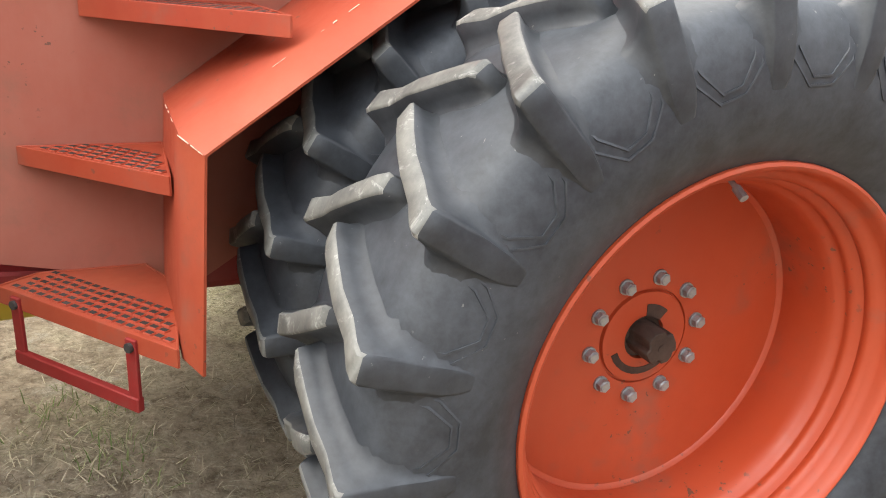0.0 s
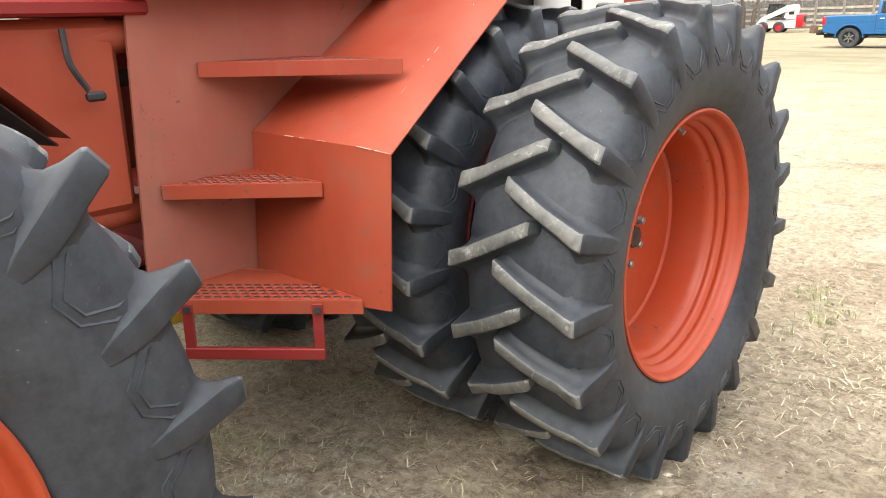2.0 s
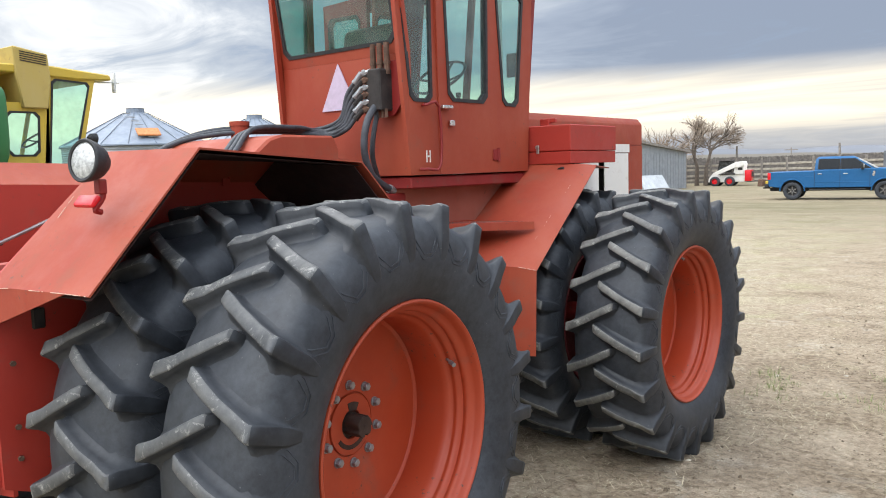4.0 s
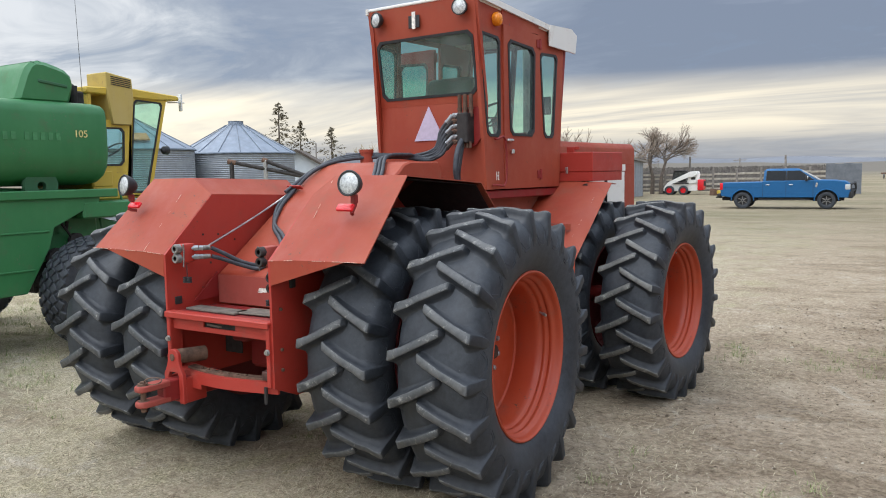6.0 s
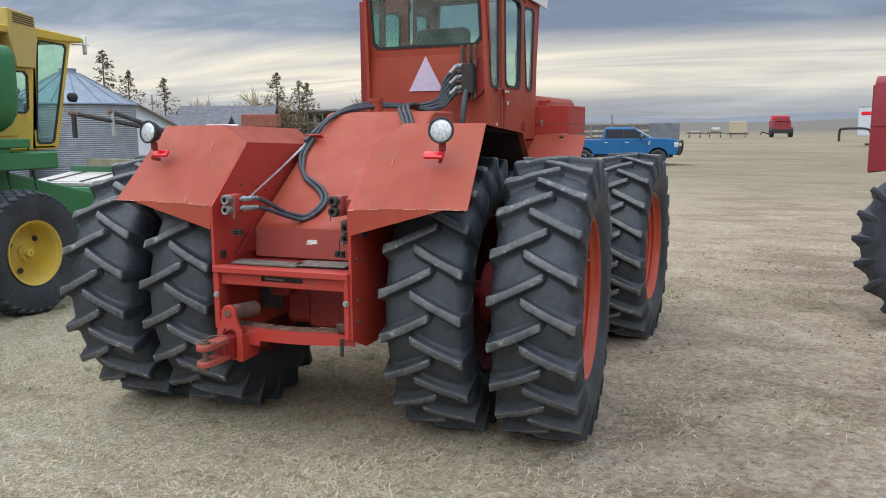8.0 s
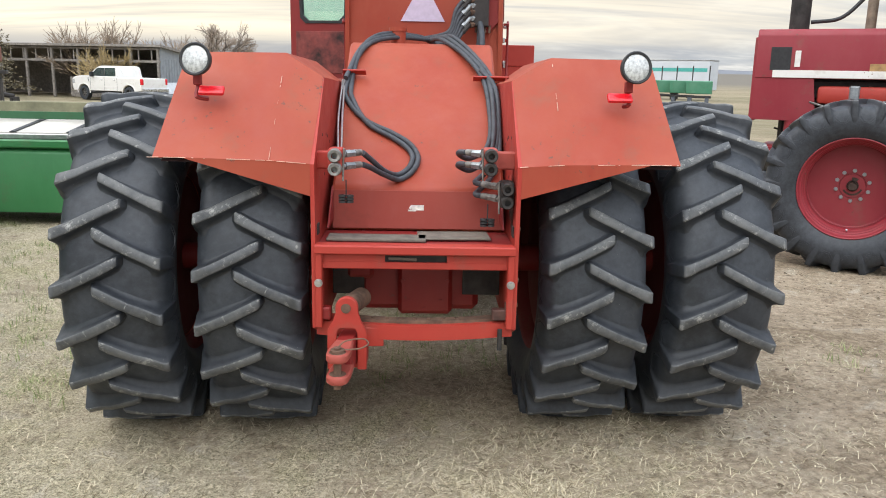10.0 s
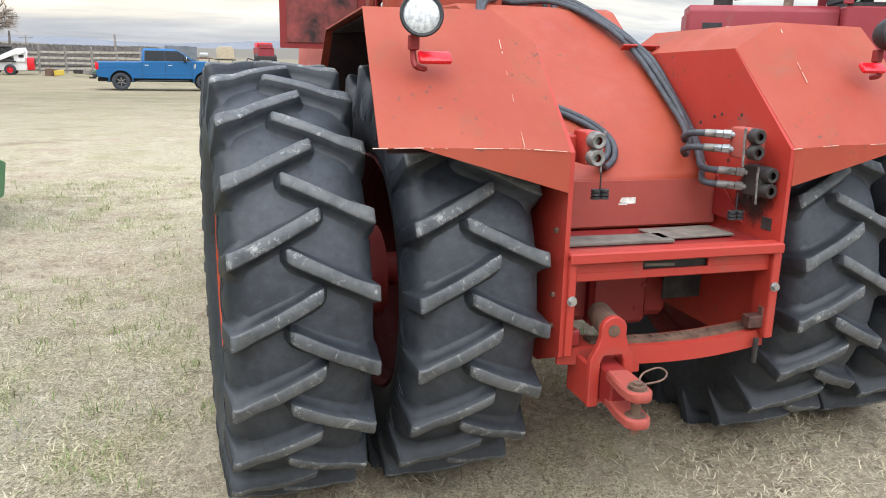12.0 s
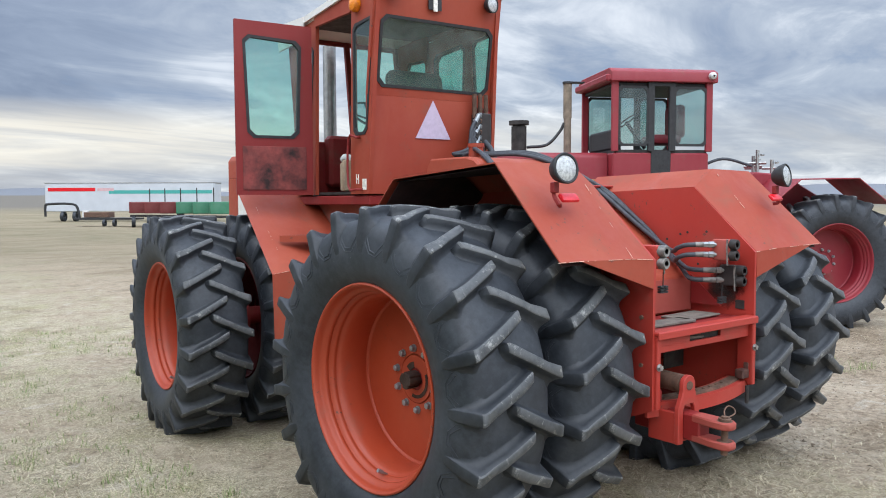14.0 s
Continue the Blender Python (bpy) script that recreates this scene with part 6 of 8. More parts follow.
for s, x in ((1, -4.62), (-1, 2 * CX + 4.62)):
    m = Matrix.Translation((x, 1.45, 0.62)) @ (pose(0, 0, 0, 0, 0, 180) if s < 0 else Matrix())
    w = part("wheel", dished_rim(0.335, 0.40), YELLOW, combine, "faded yellow wheel", m)
    part("tyre", block_tyre(0.655, 0.46, 0.34), TYRE, w, "worn black tyre with block tread")
    part("hub", Geo().lathe([(0.05, 0.10), (0.075, 0.095), (0.08, 0.05), (0.13, 0.045), (0.135, 0.01)], 24), YELLOW, w)
    for i in range(8):
        t = 2 * math.pi * i / 8
        part("bolt", Geo().cyl((0.045, 0.075 * math.cos(t), 0.075 * math.sin(t)), (0.09, 0.075 * math.cos(t), 0.075 * math.sin(t)), 0.011, seg=6), YELLOW, w)
    for t in (0.7, 2.6, 4.4):
        part("hand_hole", Geo().cyl((0.02, 0.2 * math.cos(t), 0.2 * math.sin(t)), (0.041, 0.2 * math.cos(t), 0.2 * math.sin(t)), 0.030, seg=14), DARK, w)
for x in (-5.4, -6.9):
    w = part("rear_wheel", dished_rim(0.22, 0.24), YELLOW, combine, "", Matrix.Translation((x, -2.2, 0.42)))
    part("tyre", block_tyre(0.45, 0.28, 0.22), TYRE, w)
part("axle", Geo().box((CX, 1.45, 0.66), (2.7, 0.22, 0.24), 0.03).box((CX, -2.2, 0.5), (1.4, 0.14, 0.14), 0.02), GREEN_DK, combine)
part("feeder_house", Geo().prism([(1.7, 0.9), (1.7, 1.55), (4.4, 0.85), (5.6, 0.75), (5.6, 0.25), (4.2, 0.3)], CX - 0.55, CX + 0.55, 0, 0, 0.02), GREEN, combine, "green feeder house")
part("ladder_rail", Geo().tube([(XR + 0.1, 1.9, 1.75), (XR + 0.16, 1.95, 1.1), (XR + 0.2, 1.97, 0.9)], 0.016, 6).tube([(XR + 0.1, 2.25, 1.75), (XR + 0.16, 2.3, 1.1), (XR + 0.2, 2.32, 0.9)], 0.016, 6), GREEN, combine)
# header with its back sheet, top tube, reel and end divider
HX0, HX1 = -9.0, -3.95
header = part("header", Geo().prism([(5.45, 0.06), (5.45, 0.80), (5.52, 0.86), (5.60, 0.80), (5.62, 0.22), (6.6, 0.10), (6.6, 0.06)], HX0, HX1, 0, 0, 0.01), GREEN, combine, "wide green cutting header")
part("top_tube", Geo().box(((HX0 + HX1) / 2, 5.48, 0.91), (HX1 - HX0 + 0.06, 0.10, 0.10), 0.015), GREEN, header)
part("red_strip", Geo().box((HX1 - 0.22, 5.436, 0.62), (0.05, 0.008, 0.20), 0.0, (0, -6, 0)), RED_LENS, header, "red reflector strip")
part("divider", Geo().prism([(5.5, 0.08), (5.55, 0.80), (6.3, 0.62), (7.1, 0.42), (6.85, 0.06)], HX1 - 0.02, HX1 + 0.05, 0, 0, 0.008), GREEN, header, "green end divider")
part("reel_arm", Geo().box((HX1 - 0.1, 6.0, 1.0), (0.08, 1.15, 0.09), 0.01, (-5, 0, 0)).box((HX1 - 0.1, 5.55, 0.95), (0.05, 0.05, 0.3), 0.008), GREEN, header)
for i in range(5):
    t = 2 * math.pi * i / 5 + 0.3
    part("reel_bat", Geo().box(((HX0 + HX1) / 2, 6.45 + 0.45 * math.cos(t), 0.80 + 0.40 * math.sin(t)), (HX1 - HX0 - 0.25, 0.10, 0.02), 0.003, (math.degrees(t), 0, 0)), GREEN_DK, header)
part("reel_shaft", Geo().cyl((HX0 + 0.1, 6.45, 0.80), (HX1 - 0.05, 6.45, 0.80), 0.04, seg=12), GREEN_DK, header)
# draper deck and back board of the header
CANVAS = plain("pale_canvas", (0.46, 0.43, 0.38), 0.9, 0, 0.15, 4, 0.1)
part("draper_deck", Geo().prism([(5.70, 1.00), (5.70, 1.03), (6.95, 1.19), (6.95, 1.16)], HX0, HX1 - 0.1, 0), CANVAS, header, "pale canvas draper deck")
part("deck_lip", Geo().box(((HX0 + HX1) / 2, 5.66, 0.985), (HX1 - HX0, 0.06, 0.07), 0.01), STEEL, header, "bare steel lip")
part("back_board", Geo().box(((HX0 + HX1) / 2, 6.98, 1.24), (HX1 - HX0, 0.05, 0.24), 0.01), plain("olive_board", (0.19, 0.18, 0.11), 0.8, 0, 0.3, 5), header, "olive back board")
for k in range(7):
    part("strap", Geo().prism([(5.69, 1.034), (5.69, 1.042), (6.95, 1.202), (6.95, 1.194)], HX0 + 0.35 + 0.7 * k, HX0 + 0.42 + 0.7 * k, 0), BLACK, header)
part("deck_leg", Geo().box((HX0 + 0.3, 6.3, 0.55), (0.08, 1.1, 1.0), 0.01).box((HX1 - 0.3, 6.3, 0.55), (0.08, 1.1, 1.0), 0.01), GREEN_DK, header)

# ---- maroon tractor on the other side ----
RTM = Matrix.Translation((5.34, 4.77, -0.11)) @ pose(0, 0, 0, 0, 0, 60.5)
red = thing("maroon_tractor", "dark maroon articulated tractor with an open engine bay", "tractor", RTM)
M_RIM2, M_DISC2 = rim_mesh(MAROON), disc_mesh(MAROON)
for y, sp, k in ((0.24, 5, 1.03), (-3.35, 13, 1.11)):
    for s in (1, -1):
        # the dish faces out on the wide set rims
        add_wheel(red, Matrix.Translation(((1.02 if y < -1 else 1.24) * s, y, 0.83 * k + 0.02)) @ Matrix.Scale(k, 4), s < 0, sp, M_RIM2, M_DISC2)
    part("axle", Geo().cyl((-1.0, y, 0.86), (1.0, y, 0.86), 0.09, seg=18).lathe([(-0.4, 0.08), (-0.35, 0.18), (0.35, 0.18), (0.4, 0.08)], 20, 0, (0, y, 0.86)), MAROON, red)
part("frame_rail", Geo().box((0, 0.03, 1.02), (0.62, 2.56, 0.36), 0.03).box((0, -2.9, 0.95), (0.62, 2.2, 0.40), 0.03).cyl((0, -1.7, 0.7), (0, -1.7, 1.2), 0.12, seg=18), MAROON, red)
part("hood", Geo().prism([(-0.46, 1.98), (-0.46, 2.46), (-0.42, 2.53), (0.42, 2.53), (0.46, 2.46), (0.46, 1.98)], -0.22, 1.42, 1, 0, 0.008), MAROON, red, "long maroon hood")
for s in (1, -1):
    part("white_stripe", Geo().box((0.462 * s, 0.55, 2.03), (0.010, 1.35, 0.085), 0.002), WHITE, red, "scuffed white stripe")
    part("number_panel", Geo().box((0.462 * s, 1.15, 2.20), (0.008, 0.22, 0.26), 0.002), BLACK, red, "black panel")
    part("white_bar", Geo().box((0.467 * s, 0.97, 2.20), (0.006, 0.06, 0.18), 0.001), WHITE, red)
    part("tan_patch", Geo().box((0.463 * s, 0.08, 2.10), (0.006, 0.30, 0.10), 0.001), plain("faded_tan_decal", (0.33, 0.20, 0.08), 0.6, 0, 0.5, 9), red, "faded tan decal")
    part("front_side", Geo().prism([(0.72, 1.50), (0.78, 1.98), (1.42, 1.98), (1.42, 1.50)], 0.44 * s - 0.012, 0.44 * s + 0.012), MAROON, red)
    part("fender", Geo().sheet([(0.50 * s, -0.55, 1.80), (1.25 * s, -0.55, 1.80), (1.25 * s, -0.05, 1.86), (0.50 * s, -0.05, 1.86), (0.50 * s, -1.15, 1.25), (1.25 * s, -1.15, 1.25)], [(0, 1, 2, 3), (4, 5, 1, 0)], 0.012), MAROON, red, "flat maroon fender")
    part("rear_fender", Geo().sheet([(0.45 * s, -2.75, 2.15), (1.25 * s, -2.75, 2.13), (1.25 * s, -3.65, 2.15), (0.45 * s, -3.65, 2.17), (0.45 * s, -4.15, 1.80), (1.25 * s, -4.15, 1.78), (0.45 * s, -2.45, 1.90), (1.25 * s, -2.45, 1.88)], [(0, 1, 2, 3), (3, 2, 5, 4), (6, 7, 1, 0)], 0.012), MAROON, red, "maroon rear fender")
part("grille", Geo().box((0, 1.42, 1.96), (0.90, 0.05, 0.96), 0.01), MAROON, red)
eng = Geo().box((0, 0.45, 1.50), (0.55, 1.35, 0.70), 0.04).box((0, 0.55, 1.86), (0.62, 1.5, 0.26), 0.04)
rnd = random.Random(4)
for i in range(26):
    y, z = rnd.uniform(-0.2, 1.05), rnd.uniform(1.25, 1.9)
    for s in (1, -1):
        eng.cyl((0.30 * s, y, z), (0.30 * s + rnd.uniform(0, 0.1) * s, y + rnd.uniform(-0.25, 0.25), z + rnd.uniform(-0.2, 0.2)), rnd.uniform(0.012, 0.035), seg=8)
part("engine", eng, DARK, red, "greasy exposed engine")
for s in (1, -1):
    for y in (0.15, 0.55):
        part("valve_cover", Geo().box((0.37 * s, y, 1.80), (0.17, 0.36, 0.20), 0.04, seg=2), RED_FRAME, red, "red engine cover")
    part("rocker_plate", Geo().box((0.40 * s, 0.35, 1.83), (0.13, 0.12, 0.16), 0.02), ZINC, red, "pale grey engine plate")
    part("turbo", Geo().lathe([(-0.06, 0.03), (-0.05, 0.09), (0.03, 0.10), (0.06, 0.05)], 20, 0, (0.40 * s, -0.12, 1.90)).cyl((0.40 * s, -0.12, 1.86), (0.40 * s, -0.10, 1.62), 0.035, seg=12), DARK, red, "dark turbo housing")
    part("fuel_line", Geo().tube([(0.45 * s, -0.05, 1.60), (0.47 * s, 0.2, 1.66), (0.46 * s, 0.5, 1.64), (0.45 * s, 0.8, 1.72)], 0.012, 6), FITTING, red)
    part("lower_cover", Geo().box((0.36 * s, 0.36, 1.55), (0.16, 0.78, 0.16), 0.03), RED_FRAME, red, "red engine side")
    part("filter_can", Geo().cyl((0.38 * s, 0.98, 1.32), (0.38 * s, 0.98, 1.52), 0.07, seg=18), MAROON, red)
part("exhaust_pipe", Geo().cyl((-0.12, 0.28, 2.4), (-0.12, 0.28, 3.10), 0.055, seg=18).cyl((-0.12, 0.28, 3.05), (-0.12, 0.28, 3.56), 0.062, seg=18), plain("tan_rusty_pipe", (0.21, 0.165, 0.12), 0.75, 0.1, 0.4, 10), red, "rust-tan exhaust stack")
part("stack_flap", Geo().cyl((-0.12, 0.28, 3.55), (-0.12, 0.28, 3.58), 0.075, seg=18).box((-0.12, 0.14, 3.57), (0.12, 0.20, 0.02), 0.004), BLACK, red)
part("precleaner", Geo().cyl((-0.15, 1.02, 2.50), (-0.15, 1.02, 2.92), 0.11, seg=22).cyl((-0.15, 1.02, 2.94), (-0.15, 1.02, 3.0), 0.145, seg=22).cyl((-0.15, 1.02, 2.9), (-0.15, 1.02, 2.95), 0.09, seg=22), DARK, red, "black intake precleaner")
part("air_duct", Geo().tube([(-0.15, 0.9, 2.62), (-0.15, 0.6, 2.66), (-0.12, 0.4, 2.85), (-0.12, 0.33, 2.98)], 0.022, 8), BLACK, red, "black rubber duct")
# maroon cab with open door
HC = -0.95
CABM = Matrix.Translation((0, 0, 0.30))
cabr = part("cab", Geo().prism([(-0.72, 3.22), (-0.72, 3.36), (-0.6, 3.42), (0.6, 3.42), (0.72, 3.36), (0.72, 3.22)], HC - 0.82, HC + 0.78, 1, 0, 0.01), MAROON, red, "maroon cab with flat roof", CABM)
part("cab_base", Geo().box((0, HC, 2.17), (1.3, 1.45, 0.70), 0.02), MAROON, red)
part("cab_floor", Geo().box((0, HC, 2.24), (1.25, 1.40, 0.05)), DARK, cabr)
for x, y in ((-0.64, HC + 0.70), (0.64, HC + 0.70), (-0.64, HC + 0.16), (0.64, HC + 0.16), (-0.64, HC - 0.16), (0.64, HC - 0.16), (-0.64, HC - 0.72), (0.64, HC - 0.72)):
    part("pillar", Geo().box((x, y, 2.74), (0.05, 0.10, 1.0), 0.008), MAROON if abs(y - HC) > 0.3 else BLACK, cabr)
for s in (1, -1):
    def red_to(a, b, d, s=s):
        return ((0.655 - d) * s, a, b)
    pane(red, cut([(HC - 0.68, 2.32), (HC - 0.18, 2.32), (HC - 0.18, 3.16), (HC - 0.68, 3.16)], 0.05), red_to, CABM, 0.030, DUSKGLASS)
    pane(red, cut([(HC + 0.20, 2.32), (HC + 0.66, 2.32), (HC + 0.66, 3.16), (HC + 0.20, 3.16)], 0.05), red_to, CABM, 0.030, DUSKGLASS)
    part("lamp", Geo().box((0.66 * s, HC - 0.80, 3.33), (0.10, 0.06, 0.09), 0.02), LENS, cabr)
part("headliner", Geo().box((0, HC, 3.19), (1.24, 1.42, 0.05), 0.01), BLACK, cabr, "black cab lining")
part("dash", Geo().box((0.0, HC + 0.62, 2.42), (1.1, 0.10, 0.30), 0.03), BLACK, cabr, "black dash")
part("roof_lip", Geo().box((0, HC + 0.80, 3.27), (1.40, 0.10, 0.10), 0.02), MAROON, cabr)
for s in (1, -1):
    part("door_head", Geo().box((0.652 * s, HC - 0.005, 3.19), (0.03, 0.36, 0.06), 0.006), BLACK, cabr)
    # black panel on the solid base paints in the doorway's dark inside
    part("doorway_shade", Geo().box((0.652 * s, HC + 0.01, 2.00), (0.014, 0.30, 0.50), 0.006), BLACK, cabr, "black panel painting the shade of an open doorway")
    part("roof_lamp", Geo().lathe([(-0.05, 0.015), (-0.03, 0.05), (0.02, 0.055), (0.025, 0.045), (0.027, 0.001)], 18, 0, (0.74 * s, HC - 0.72, 3.31)), LENS, cabr, "small round roof lamp")
part("seat", Geo().box((0, HC - 0.28, 2.45), (0.5, 0.45, 0.14), 0.05, seg=2).box((0, HC - 0.50, 2.72), (0.5, 0.14, 0.5), 0.06, seg=2), MAROON, cabr, "dark red seat")
part("steering_wheel", Geo().lathe([(-0.012, 0.18), (0, 0.192), (0.012, 0.18), (0, 0.168)], 28, 2, closed=True).cyl((0, 0, -0.5), (0, 0, 0), 0.03, seg=10), BLACK, cabr, "", pose(0, HC + 0.28, 2.72, -38, 0, 0))
part("rear_tank", Geo().prism([(-2.2, 1.2), (-2.2, 2.0), (-2.5, 2.26), (-3.0, 2.22), (-4.1, 1.6), (-4.1, 1.2)], -0.45, 0.45, 0, 0, 0.02), MAROON, red)
rack = Geo()
for x, y, h in ((-0.2, -2.7, 0.4), (0.0, -2.75, 0.32), (0.15, -2.85, 0.28), (-0.1, -3.0, 0.26)):
    rack.cyl((x, y, 2.0), (x, y, 2.2 + h), 0.028, seg=8).cyl((x - 0.10, y, 2.2 + h * 0.8), (x + 0.16, y - 0.2, 2.22 + h * 0.8), 0.016, seg=8).cyl((x - 0.08, y - 0.1, 2.2 + h * 0.5), (x + 0.10, y + 0.1, 2.2 + h * 0.5), 0.022, seg=8)
part("hydraulic_fittings", rack, STEEL, red, "grey hydraulic fittings")
part("hydraulic_hose", Geo().tube([(-0.2, -1.68, 2.30), (-0.25, -2.1, 2.46), (-0.2, -2.6, 2.36)], 0.022, 8), HOSE, red)

# ---- blue pickup ----
def pickup(m, paint, label, dark_trim=True):
    """A tall crew-cab pickup, front towards +x, rear axle at the origin."""
    t = thing("pickup_truck", label, "pickup truck", m)
    WB, W, R = 4.1, 0.98, 0.445
    low, belt, top = 0.58, 1.46, 2.12
    trim = BLACK if dark_trim else CHROME
    body = [(-1.12, low + 0.10), (-1.15, 1.10), (-1.12, 1.40), (0.96, 1.43), (1.0, belt), (3.62, belt + 0.05), (4.45, belt + 0.03), (4.95, belt - 0.03), (5.16, belt - 0.16), (5.20, 0.98), (5.10, low)]
    arch = lambda c: [(c + 0.56 * math.cos(a), R + 0.56 * math.sin(a)) for a in [math.pi * k / 12 for k in range(13)] if R + 0.56 * math.sin(a) > low]
    body += arch(WB) + arch(0.0)
    part("body", Geo().prism(body, -W, W, 1, 0, 0.03), paint, t, "smooth painted body")
    g = Geo()
    lo = [(1.02, -0.95, belt), (3.72, -0.95, belt), (3.72, 0.95, belt), (1.02, 0.95, belt)]
    mid = [(1.08, -0.88, top - 0.10), (2.86, -0.88, top - 0.10), (2.86, 0.88, top - 0.10), (1.08, 0.88, top - 0.10)]
    hi = [(1.20, -0.76, top), (2.62, -0.76, top), (2.62, 0.76, top), (1.20, 0.76, top)]
    g.add(lo + mid + hi, [(0, 1, 5, 4), (2, 3, 7, 6), (1, 2, 6, 5), (3, 0, 4, 7), (4, 5, 9, 8), (6, 7, 11, 10), (5, 6, 10, 9), (7, 4, 8, 11), (8, 9, 10, 11)])
    part("cabin", g, paint, t, "", None, 50)
    for s in (1, -1):
        for x0, x1, y0, y1 in ((1.20, 2.12, 1.24, 2.12), (2.22, 3.48, 2.22, 2.78)):
            sw = part("window_trim", Geo().sheet([(x0 - 0.04, -0.952 * s, belt + 0.035), (x1 + 0.06, -0.952 * s, belt + 0.035), (y1 + 0.04, -0.888 * s, top - 0.115), (y0 - 0.04, -0.888 * s, top - 0.115)], [(0, 1, 2, 3)], 0.004), BLACK, t, "", None, 0)
            part("side_window", Geo().sheet([(x0, -0.957 * s, belt + 0.06), (x1, -0.957 * s, belt + 0.06), (y1, -0.896 * s, top - 0.135), (y0, -0.896 * s, top - 0.135)], [(0, 1, 2, 3)], 0.004), TINT if dark_trim else GLASS, sw, "dark side window", None, 0)
        for x in (1.02, 2.16, 3.46):
            part("door_seam", Geo().box((x, -0.982 * s, 1.03), (0.014, 0.01, 0.78)), BLACK, t)
        for x in (1.26, 2.40):
            part("door_handle", Geo().box((x, -0.995 * s, 1.27), (0.20, 0.03, 0.045), 0.01), CHROME, t, "chrome door handle")
        part("body_crease", Geo().box((2.2, -0.981 * s, 0.86), (2.3, 0.02, 0.03), 0.008).box((0.0, -0.981 * s, 1.15), (2.0, 0.016, 0.02), 0.006), paint, t)
        part("fender_badge", Geo().box((3.62, -0.985 * s, 1.26), (0.10, 0.02, 0.24), 0.02, (0, 12, 0)), CHROME, t, "chrome side vent")
        mi = part("mirror", Geo().box((3.14, -1.13 * s, 1.60), (0.14, 0.24, 0.30), 0.05, seg=2).box((3.18, -1.0 * s, 1.50), (0.06, 0.14, 0.06), 0.02), BLACK, t, "black door mirror")
        part("mirror_cap", Geo().box((3.205, -1.14 * s, 1.63), (0.03, 0.20, 0.18), 0.03, seg=2), CHROME, mi, "chrome mirror cap")
        part("side_step", Geo().box((2.05, -0.98 * s, low - 0.08), (2.5, 0.16, 0.06), 0.02), BLACK, t, "black side step")
        part("tail_light", Geo().box((-1.09, -0.92 * s, 1.20), (0.16, 0.16, 0.36), 0.03, seg=2), RED_LENS, t, "red tail light")
        part("head_light", Geo().box((5.06, -0.84 * s, 1.14), (0.26, 0.30, 0.30), 0.04, seg=2), LENS, t, "clear head light")
        for c in (0.0, WB):
            w = part("wheel", Geo().lathe([(0.12, 0.26), (0.13, 0.27), (0.08, 0.25), (0.04, 0.20), (0.06, 0.08), (0.08, 0.01)], 24), BLACK, t, "black alloy wheel", Matrix.Translation((c, -0.86 * s, R)) @ pose(0, 0, 0, 0, 0, -90 * s))
            for k in range(6):
                part("spoke", Geo().box((0.075, 0, 0.14), (0.03, 0.05, 0.20), 0.008), FITTING, w, "", pose(0, 0, 0, 60 * k, 0, 0))
            part("tyre", Geo().lathe([(-0.14, 0.26), (-0.16, 0.34), (-0.14, R - 0.02), (0, R), (0.14, R - 0.02), (0.16, 0.34), (0.13, 0.26)], 36), TYRE, w)
            part("arch", Geo().tube([(c + 0.575 * math.cos(a), -0.985 * s, R + 0.575 * math.sin(a)) for a in [math.pi * k / 12 for k in range(13)]], 0.03, 6, smooth=1), paint, t)
    ws = Geo().sheet([(3.735, -0.88, belt + 0.04), (3.735, 0.88, belt + 0.04), (2.89, 0.82, top - 0.12), (2.89, -0.82, top - 0.12)], [(0, 1, 2, 3)], 0.006)
    # pale opaque colour stands in for sky mirrored in the blue pickup's screen
    part("windscreen", ws, LENS if dark_trim else TINT, t, "windscreen, reflected sky painted in on the blue pickup", None, 0)
    part("bumper", Geo().box((5.20, 0, 0.74), (0.26, 1.92, 0.36), 0.05, seg=2), trim, t, "heavy front bumper")
    part("rear_bumper", Geo().box((-1.22, 0, 0.72), (0.20, 1.9, 0.18), 0.03), trim, t)
    part("tow_hitch", Geo().box((-1.36, 0, 0.58), (0.34, 0.09, 0.08), 0.01), DARK, t)
    part("grille", Geo().box((5.17, 0, 1.14), (0.08, 1.3, 0.36), 0.02), BLACK, t, "dark grille")
    bg = Geo()
    for s in (1, -1):
        bg.tube([(5.34, 0.45 * s, 0.66), (5.42, 0.45 * s, 1.1), (5.34, 0.50 * s, 1.38)], 0.05, 8, smooth=3).tube([(5.20, 0.92 * s, 0.98), (5.40, 0.75 * s, 1.0), (5.42, 0.45 * s, 1.0), (5.40, 0.50 * s, 1.33), (5.30, 0.85 * s, 1.30), (5.20, 0.94 * s, 1.26)], 0.035, 8, smooth=3)
    bg.tube([(5.40, -0.5, 1.34), (5.42, 0, 1.36), (5.40, 0.5, 1.34)], 0.04, 8)
    if dark_trim:
        part("grille_guard", bg, BLACK, t, "black grille guard")
    # chassis, plus added dark boxes that imitate shade in the wheel wells
    part("chassis", Geo().box((1.9, 0, 0.52), (6.0, 1.2, 0.18), 0.02).box((0, 0, 0.78), (1.35, 1.5, 0.74), 0.02).box((WB, 0, 0.78), (1.35, 1.5, 0.74), 0.02), DARK, t)
    return t


pickup(pose(-5.22, 39.6, ground_z(-5.2, 39.6), 0, 0, 4) @ Matrix.Scale(0.955, 4), BLUE, "bright blue crew-cab pickup parked on the grass")
pickup(pose(-17.5, 46.0, ground_z(-17, 46), 0, 0, 150), WHITE, "white pickup parked by the open barn", False)

